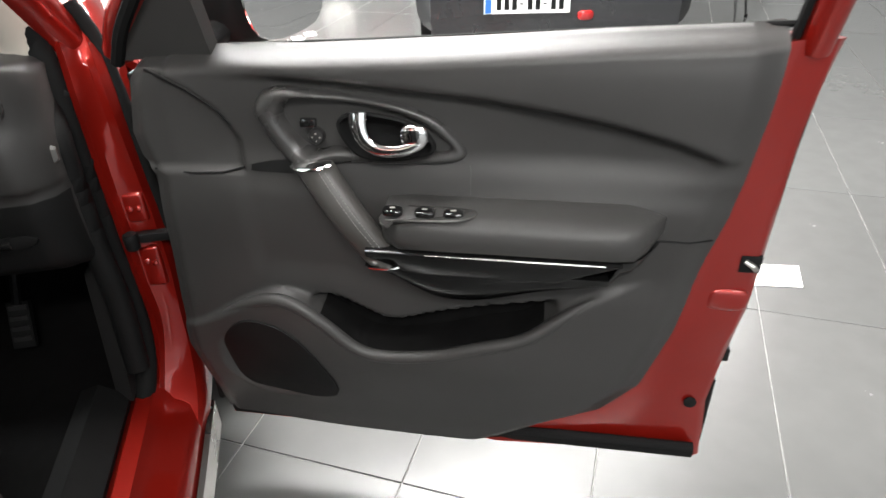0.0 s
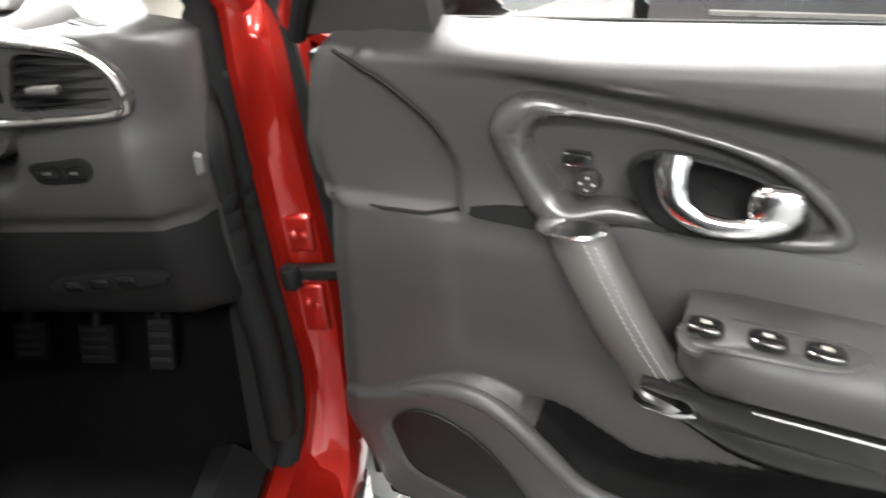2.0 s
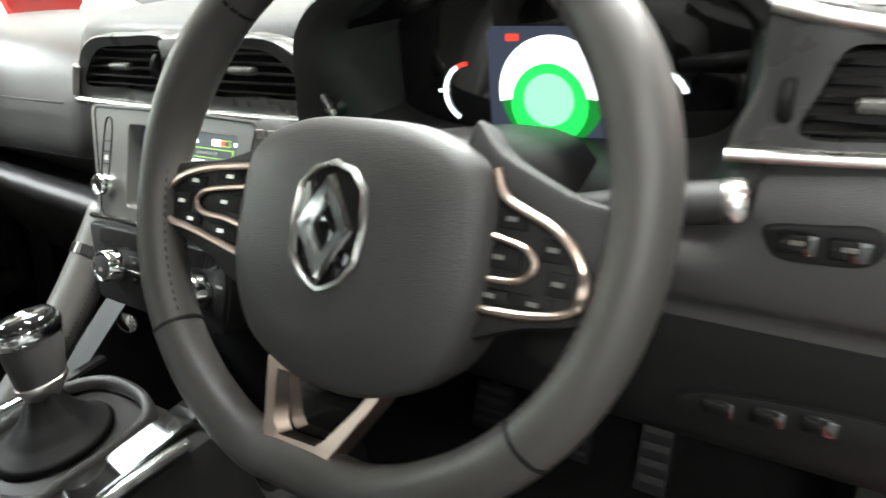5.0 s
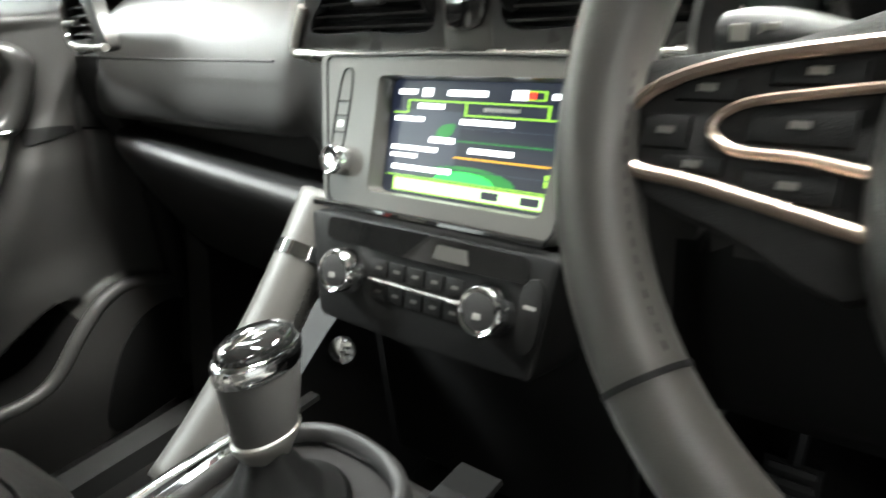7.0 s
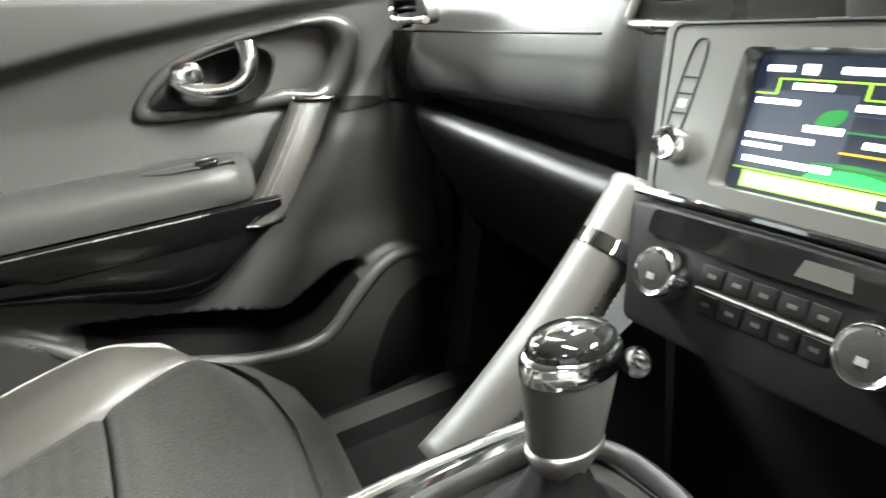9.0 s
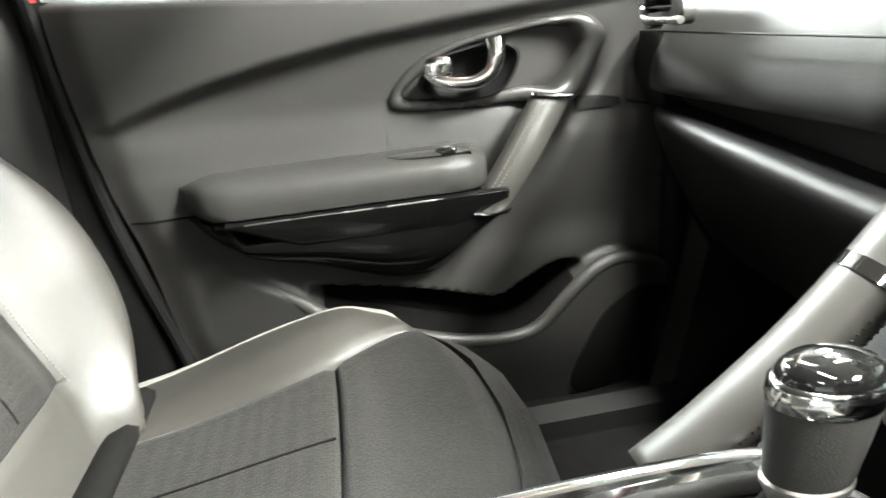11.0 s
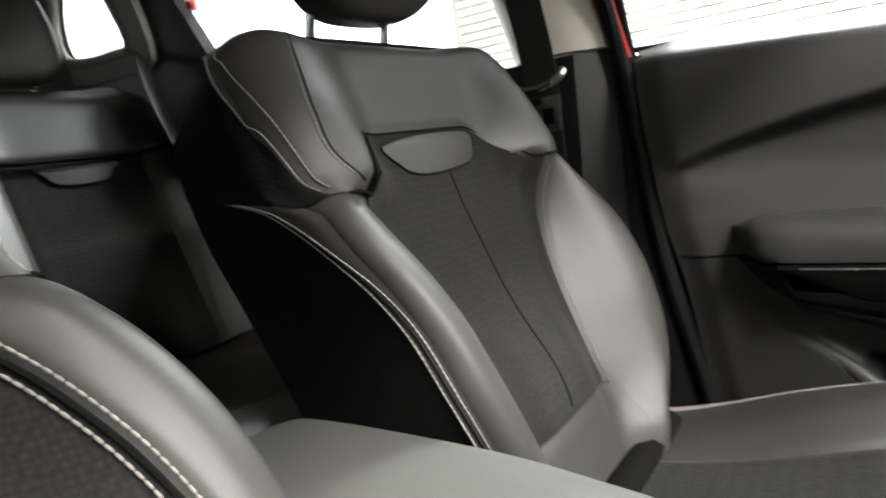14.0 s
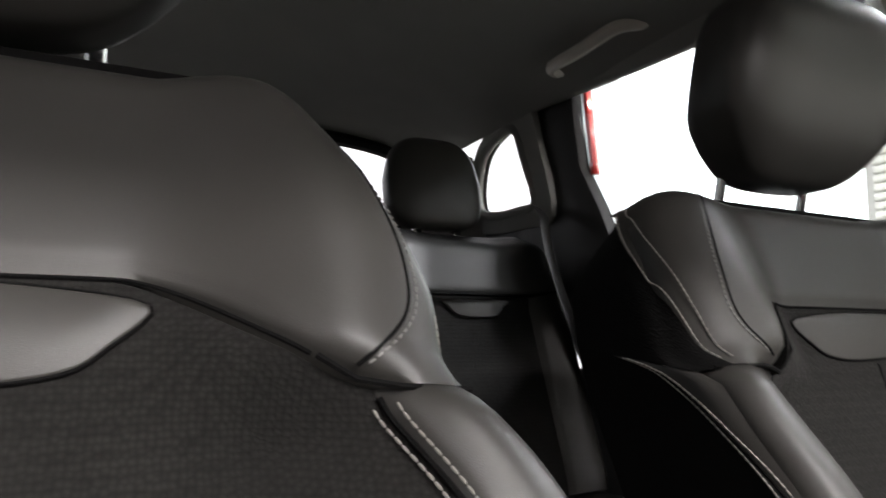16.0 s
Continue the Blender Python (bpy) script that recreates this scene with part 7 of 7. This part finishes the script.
            part("crest_seam", tube([S(crest(v) * s, v, depth(crest(v) * s, v) + 0.0008) for v in [0.03 + 0.328 * k / 50 for k in range(51)]], 0.0016, 6), SIDE_FABRIC, seat)
        line = [S((inner(v) + 0.006) * s, v, depth((inner(v) + 0.006) * s, v) + 0.001) for v in [0.01 + 0.34 * k / 40 for k in range(41)]]
        if not (driver and inboard):
            part("stitching", stitches(line) if inboard else stitches(line, 0.005, 0.0036, 0.0006), THREAD if inboard else PIPING, seat, smooth=0)
        fold = FOLD_DRIVER if driver else FOLD
        if inboard:
            vs = [0.372 + 0.165 * k / 40 for k in range(41)]
            part("fold_seam", tube([S(fold(v) * s, v, depth(fold(v) * s, v) + 0.0006) for v in vs], 0.0012, 6), SIDE_FABRIC, seat)
            part("stitching", stitches([S((fold(v) + 0.005) * s, v, depth((fold(v) + 0.005) * s, v) + 0.0016) for v in vs], 0.005, 0.0036, 0.0006), PIPING, seat, smooth=0)
        seam = [S(u * s, low(u * s) - 0.001, depth(u * s, low(u * s)) + 0.001) for u in (0.172, 0.19, 0.21, edge(0.364) - 0.004)]
        part("corner_seam", tube(seam + ([] if yoke_wrap is YOKE_SEAM else [bend(0.364, YOKE_WRAP(0.364) * (1 - k), YOKE_WRAP) for k in (0.3, 0.7, 1.0)]), 0.0018, 6), SIDE_FABRIC, seat)
    part("yoke_line", tube([S(u, low(u) - 0.001, depth(u, low(u)) - 0.001) for u in [-0.17 + 0.34 * k / 40 for k in range(41)]], 0.0013, 6), SIDE_FABRIC, seat)
    # shell at the back
    part("back_shell", sheet(lambda s, t: S((-left_edge(-0.03 + 0.595 * t) + (left_edge(-0.03 + 0.595 * t) + right_edge(-0.03 + 0.595 * t)) * s) * (0.92 - 0.10 * ss(0.45, 0.56, -0.03 + 0.595 * t)), -0.03 + 0.595 * t, -0.13 + 0.03 * t + 0.04 * (2 * s - 1) ** 6), 20, 20, lambda s, t: S((2 * s - 1) * 0.15, -0.03 + 0.58 * t, -0.08)), SIDE_FABRIC, seat, "dark fabric back shell", 60)
    part("top_cap", sheet(lambda s, t: S((2 * s - 1) * 0.145, 0.558 + 0.010 * math.sin(math.pi * t), -0.04 - 0.08 * t), 12, 6, lambda s, t: S((2 * s - 1) * 0.155, 0.53, -0.04 - 0.08 * t)), SIDE_FABRIC, seat, "black top edge of the backrest", 60)

    # cushion
    cy0, cy1 = -0.575, -0.055

    def cz(u, y):
        a = abs(u)
        t = (y - cy0) / (cy1 - cy0)
        z = 0.600 + 0.046 * ss(0.0, 0.75, t) - 0.050 * ss(0.86, 1.0, t) ** 2
        rim = mid(y) + 0.008
        swell = SWELL(t)
        z += swell * ss(rim - 0.03, rim + 0.055, a) - 0.012 * ss(0.235, 0.262, a)
        return z
    half = lambda y: 0.246 + 0.016 * math.sin(math.pi * (y - cy0) / (cy1 - cy0)) - 0.010 * ss(-0.10, -0.055, y)
    mid = curve1([(-0.60, 0.108), (-0.45, 0.114), (-0.28, 0.138), (-0.14, 0.192), (-0.05, 0.208)])
    # the front edge is drawn back towards the sides
    round_off = lambda u, y: y - (0.018 + 0.050 * min((abs(u) / 0.2) ** 2.6, 1.6)) * ss(-0.34, -0.06, y)

    def cushion(name, a0, a1, y0, y1, mat, text, nu=24, nv=30):
        def f(s, t):
            y = y0 + (y1 - y0) * t
            u = a0(y) + (a1(y) - a0(y)) * s
            e = min(s, 1 - s) * abs(a1(y) - a0(y))
            e2 = min(t, 1 - t) * abs(y1 - y0)
            return Vector((cx + u, round_off(u, y), cz(u, y) - 0.006 * (1 - ss(0, 0.012, e)) - 0.007 * (1 - ss(0, 0.014, e2))))
        return part(name, sheet(f, nu, nv, lambda s, t: Vector((f(s, t).x, f(s, t).y, 0.54))), mat, seat, text, 70)
    cushion("seat_panel", lambda y: -mid(y), lambda y: mid(y), -0.585, -0.272, FABRIC, "charcoal woven seat panel", 36, 24)
    cushion("thigh_panel", lambda y: -mid(y), lambda y: mid(y), -0.271, -0.060, FABRIC, "charcoal woven thigh panel", 36, 24)
    for off in (0.015,):
        part("panel_seam", tube([(cx + off, round_off(off, y), cz(off, y) + 0.0004) for y in [-0.50 + 0.225 * k / 10 for k in range(11)]], 0.0016, 6), SIDE_FABRIC, seat)
    part("front_roll", loft([[(cx + a * 0.225, round_off(a * 0.225, y + 0.004) + 0.004 * abs(a), z - 0.008 * abs(a) ** 4) for y, z in ((-0.085, 0.632), (-0.062, 0.622), (-0.046, 0.604), (-0.040, 0.57), (-0.05, 0.50), (-0.09, 0.48), (-0.09, 0.60))] for a in (-1, -0.9, -0.75, -0.5, 0, 0.5, 0.75, 0.9, 1)]), FABRIC, seat, "rounded front of the cushion", 70)
    for s in (-1, 1):
        if s > 0:
            cushion("cushion_bolster", lambda y: mid(y), lambda y: half(y), -0.585, -0.062, LEATHER, "smooth leather cushion bolster", 16, 36)
        else:
            cushion("cushion_bolster", lambda y: -half(y), lambda y: -mid(y), -0.585, -0.062, LEATHER, "smooth leather cushion bolster", 16, 36)
        ys = [-0.575 + 0.50 * k / 40 for k in range(41)]
        part("piping", tube([(cx + (half(y) - 0.006) * s, round_off(half(y), y), cz(half(y) - 0.006, y) + 0.001) for y in ys], 0.0035, 8), PIPING, seat, "grey piping along the cushion edge", 180)
        part("edge_seam", tube([(cx + (half(y) - 0.018) * s, round_off(half(y) - 0.018, y), cz(half(y) - 0.018, y) + 0.0002) for y in ys], 0.0012, 6), THREAD, seat)
        part("cushion_side", sheet(lambda p, q: (cx + (half(-0.585 + 0.53 * q) + 0.008 * math.sin(math.pi * p)) * s, round_off(half(-0.585 + 0.53 * q), -0.585 + 0.53 * q), cz(half(-0.585 + 0.53 * q), -0.585 + 0.53 * q) - 0.003 - 0.12 * p), 6, 24), LEATHER, seat, "", 70)
        part("valance", loft([[(cx + x * s, y, z) for x, z in ((0.235, 0.58), (0.262, 0.57), (0.265, 0.47), (0.24, 0.45))] for y in (-0.10, -0.3, -0.60)]), HARD, seat, "dark plastic seat valance")
        part("runner", rbox((cx + 0.19 * s - 0.02, -0.56, 0.41), (cx + 0.19 * s + 0.02, -0.06, 0.46), 0.004), DEEP, seat)
    part("base", rbox((cx - 0.22, -0.57, 0.455), (cx + 0.22, -0.09, 0.555), 0.02), SIDE_FABRIC, seat)
    # roll in black instead of leather, so the crease's shade is in its colour
    part("crease_shade_roll", loft([[S(u, -0.020 + 0.016 * math.sin(a), -0.010 + 0.024 * math.cos(a)) for a in [k * math.pi / 4 for k in range(8)]] for u in (-0.185, -0.1, 0.0, 0.1, 0.185)]), SIDE_FABRIC, seat, "", 70)

    # headrest, leaning forward over its posts
    hc = Vector((cx, -0.762 + by + 0.525, 1.266 if driver else 1.262))
    head = part("headrest", blob(hc, (0.130, 0.054, 0.102), 0.55, 0.55, 40, 28,
                                 lambda c: Vector((c.x * (1.0 - 0.22 * ss(-0.02, -0.10, c.z) + 0.0), c.y * (1.0 - 0.15 * ss(-0.03, -0.10, c.z)) + 0.22 * c.z + 0.6 * c.x * c.x, c.z))), LEATHER, seat, "padded leather headrest", 180)
    for s in (-1, 1):
        part("headrest_post", tube([S(0.066 * s, 0.53, -0.075), S(0.066 * s, 0.565, -0.078), hc + Vector((0.066 * s, -0.03, -0.06))], 0.0060, 12), CHROME, seat, "chrome headrest post")
        part("post_sleeve", turned([(0.014, 0.0), (0.014, 0.008), (0.009, 0.012)], S(0.066 * s, 0.562, -0.078), S(0, 1, 0) - S(0, 0, 0), 16), SATIN_CHROME if s * inner_side > 0 else DEEP, seat)
    return seat


front_seat(-0.372, -0.525, "charcoal leather and cloth passenger seat with light stitching", 1)
front_seat(0.365, -0.46, "charcoal leather and cloth driver seat with light stitching", -1)


def rear_bench():
    bench = thing("rear_bench", "charcoal leather and cloth rear bench seat", "car seat", (0, -1.4, 0.42))
    lean = radians(22)
    S = lambda u, v, w: Vector((u, -1.40 - v * math.sin(lean) + w * math.cos(lean), 0.68 + v * math.cos(lean) + w * math.sin(lean)))
    for cx, half in ((-0.40, 0.235), (0.0, 0.158), (0.40, 0.235)):
        def depth(u, v):
            a = abs(u) / half
            return 0.028 * ss(0.45, 0.85, a) * (1 - 0.5 * ss(0.4, 0.55, v)) - 0.03 * ss(0.9, 1.0, a) - 0.045 * ss(0.52, 0.60, v) ** 2 + (0.014 if v > 0.40 else 0)

        def pad(name, u0, u1, v0, v1, mat, text):
            def f(s, t):
                u, v = u0 + (u1 - u0) * s, v0 + (v1 - v0) * t
                e = min(s, 1 - s) * abs(u1 - u0)
                e2 = min(t, 1 - t) * abs(v1 - v0)
                return S(cx + u * (1 - 0.25 * ss(0.48, 0.62, v)), v, depth(u, v) - 0.006 * (1 - ss(0, 0.014, e)) - 0.006 * (1 - ss(0, 0.014, e2)))
            return part(name, sheet(f, 22, 16, lambda s, t: S(cx + (u0 + (u1 - u0) * s) * (1 - 0.25 * ss(0.48, 0.62, v0 + (v1 - v0) * t)), v0 + (v1 - v0) * t, -0.10)), mat, bench, text, 70)
        k = half - 0.10
        pad("yoke", -half, half, 0.425, 0.60, SOFT, "smooth dark leather head of the rear backrest")
        pad("back_panel", -k, k, 0.0, 0.422, FABRIC, "woven rear back panel")
        pad("side_bolster", -half, -k, 0.0, 0.422, LEATHER, "smooth leather rear bolster")
        pad("side_bolster", k, half, 0.0, 0.422, LEATHER, "smooth leather rear bolster")
        part("yoke_line", tube([S(cx + u, 0.423, depth(u, 0.41) + 0.003) for u in [-half * 0.8 + half * 1.6 * j / 12 for j in range(13)]], 0.004, 6), SIDE_FABRIC, bench)
        if cx:
            tab = rounded([(-0.075, 0.418), (0.075, 0.418), (0.066, 0.40), (0.04, 0.378), (-0.04, 0.378), (-0.066, 0.40)], 4)
            part("back_tab", plate(tab, lambda a, b, c: tuple(S(cx + a, b, depth(a, 0.3) + c)), 0.006, 0.002), LEATHER, bench, "smooth leather tab in the rear backrest")
        hb = S(cx + (0.045 if cx < 0 else -0.045 if cx > 0 else 0), 0.62, -0.04)
        head = part("headrest", blob(hb + Vector((0, -0.02, 0.105)), (0.122, 0.048, 0.115), 0.55, 0.6, 28, 18, lambda c: Vector((c.x * (1 - 1.6 * max(c.z, 0)), c.y - 0.2 * c.z, c.z))), LEATHER, bench, "padded leather rear headrest", 180)
        for s in (-1, 1):
            part("headrest_post", tube([hb + Vector((0.05 * s, 0.01, -0.06)), hb + Vector((0.05 * s, 0.0, 0.02))], 0.0055, 10), CHROME, head)
            part("post_sleeve", turned([(0.012, 0), (0.012, 0.006), (0.007, 0.009)], S(cx + 0.05 * s + (0.045 if cx < 0 else -0.045 if cx > 0 else 0), 0.603, -0.035), (0, -0.37, 0.93), 14), CHROME, bench)
        part("seat_cushion", sheet(lambda s, t: (cx + (2 * s - 1) * half, -1.46 + 0.52 * t, 0.655 + 0.04 * t + 0.02 * ss(0.5, 0.9, abs(2 * s - 1)) - 0.05 * ss(0.85, 1, t) ** 2 - 0.02 * ss(0.92, 1.0, abs(2 * s - 1))), 20, 16, lambda s, t: (cx + (2 * s - 1) * half, -1.46 + 0.50 * t, 0.52)), LEATHER, bench, "", 70)
    part("base", rbox((-0.63, -1.45, 0.40), (0.63, -0.97, 0.60), 0.02), SIDE_FABRIC, bench)
    part("back_board", loft([[S(u, v, w) for v, w in ((0.0, -0.10), (0.58, -0.10), (0.58, -0.13), (0.0, -0.13))] for u in (-0.64, 0.64)]), SIDE_FABRIC, bench)

    belt = thing("rear_seat_belt", "black rear seat belt lying over the bench shoulder", "seat belt", (-0.58, -1.6, 1.2))
    path = catmull([(-0.62, -1.68, 1.30), (-0.605, -1.62, 1.268), (-0.585, -1.585, 1.235), (-0.575, -1.545, 1.15), (-0.60, -1.50, 1.0), (-0.63, -1.46, 0.85)], 5)
    web = lambda s, t: path[min(int(s * 25), 25)] + Vector((0.046 * (t - 0.5), 0.030 * (t - 0.5) + 0.030, 0.012))
    part("webbing", sheet(web, 25, 3, lambda s, t: web(s, t) + Vector((0, -0.002, -0.001))), WEBBING, belt)


rear_bench()

# ---------------------------------------------------------------- floor tiles
tile_bm = rbox((-0.479, -0.223, -0.012), (0.479, 0.223, 0.0), 0.0015, 1)
tile_mesh = bpy.data.meshes.new("tile")
tile_bm.to_mesh(tile_mesh)
tile_bm.free()
tile_mesh.materials.append(TILE)
near, far = [], []
for i in range(-14, 15):
    for j in range(-26, 27):
        x, y = tile_place(i + 0.5, j + 0.5)
        if -5 < x < 9 and -9.0 < y < 9.8:
            (near if (-0.2 < x < 5.5 and -0.5 < y < 5.2) else far).append((x, y))
for x, y in near:
    t = new("tile", tile_mesh)
    t.matrix_world = Matrix.Translation((x, y, 0)) @ Matrix.Rotation(TILE_AXIS, 4, "Z")
    t.parent = floor
rest_bm = bmesh.new()
c, s = math.cos(TILE_AXIS), math.sin(TILE_AXIS)
for x, y in far:
    vs = [rest_bm.verts.new((x + a * c - b * s, y + a * s + b * c, 0.0)) for a, b in ((-0.479, -0.223), (0.479, -0.223), (0.479, 0.223), (-0.479, 0.223))]
    rest_bm.faces.new(vs)
tiles_far = part("far_tiles", rest_bm, TILE, floor, smooth=0)
tagged(tiles_far, "grey floor tiles further back", kind="stuff")
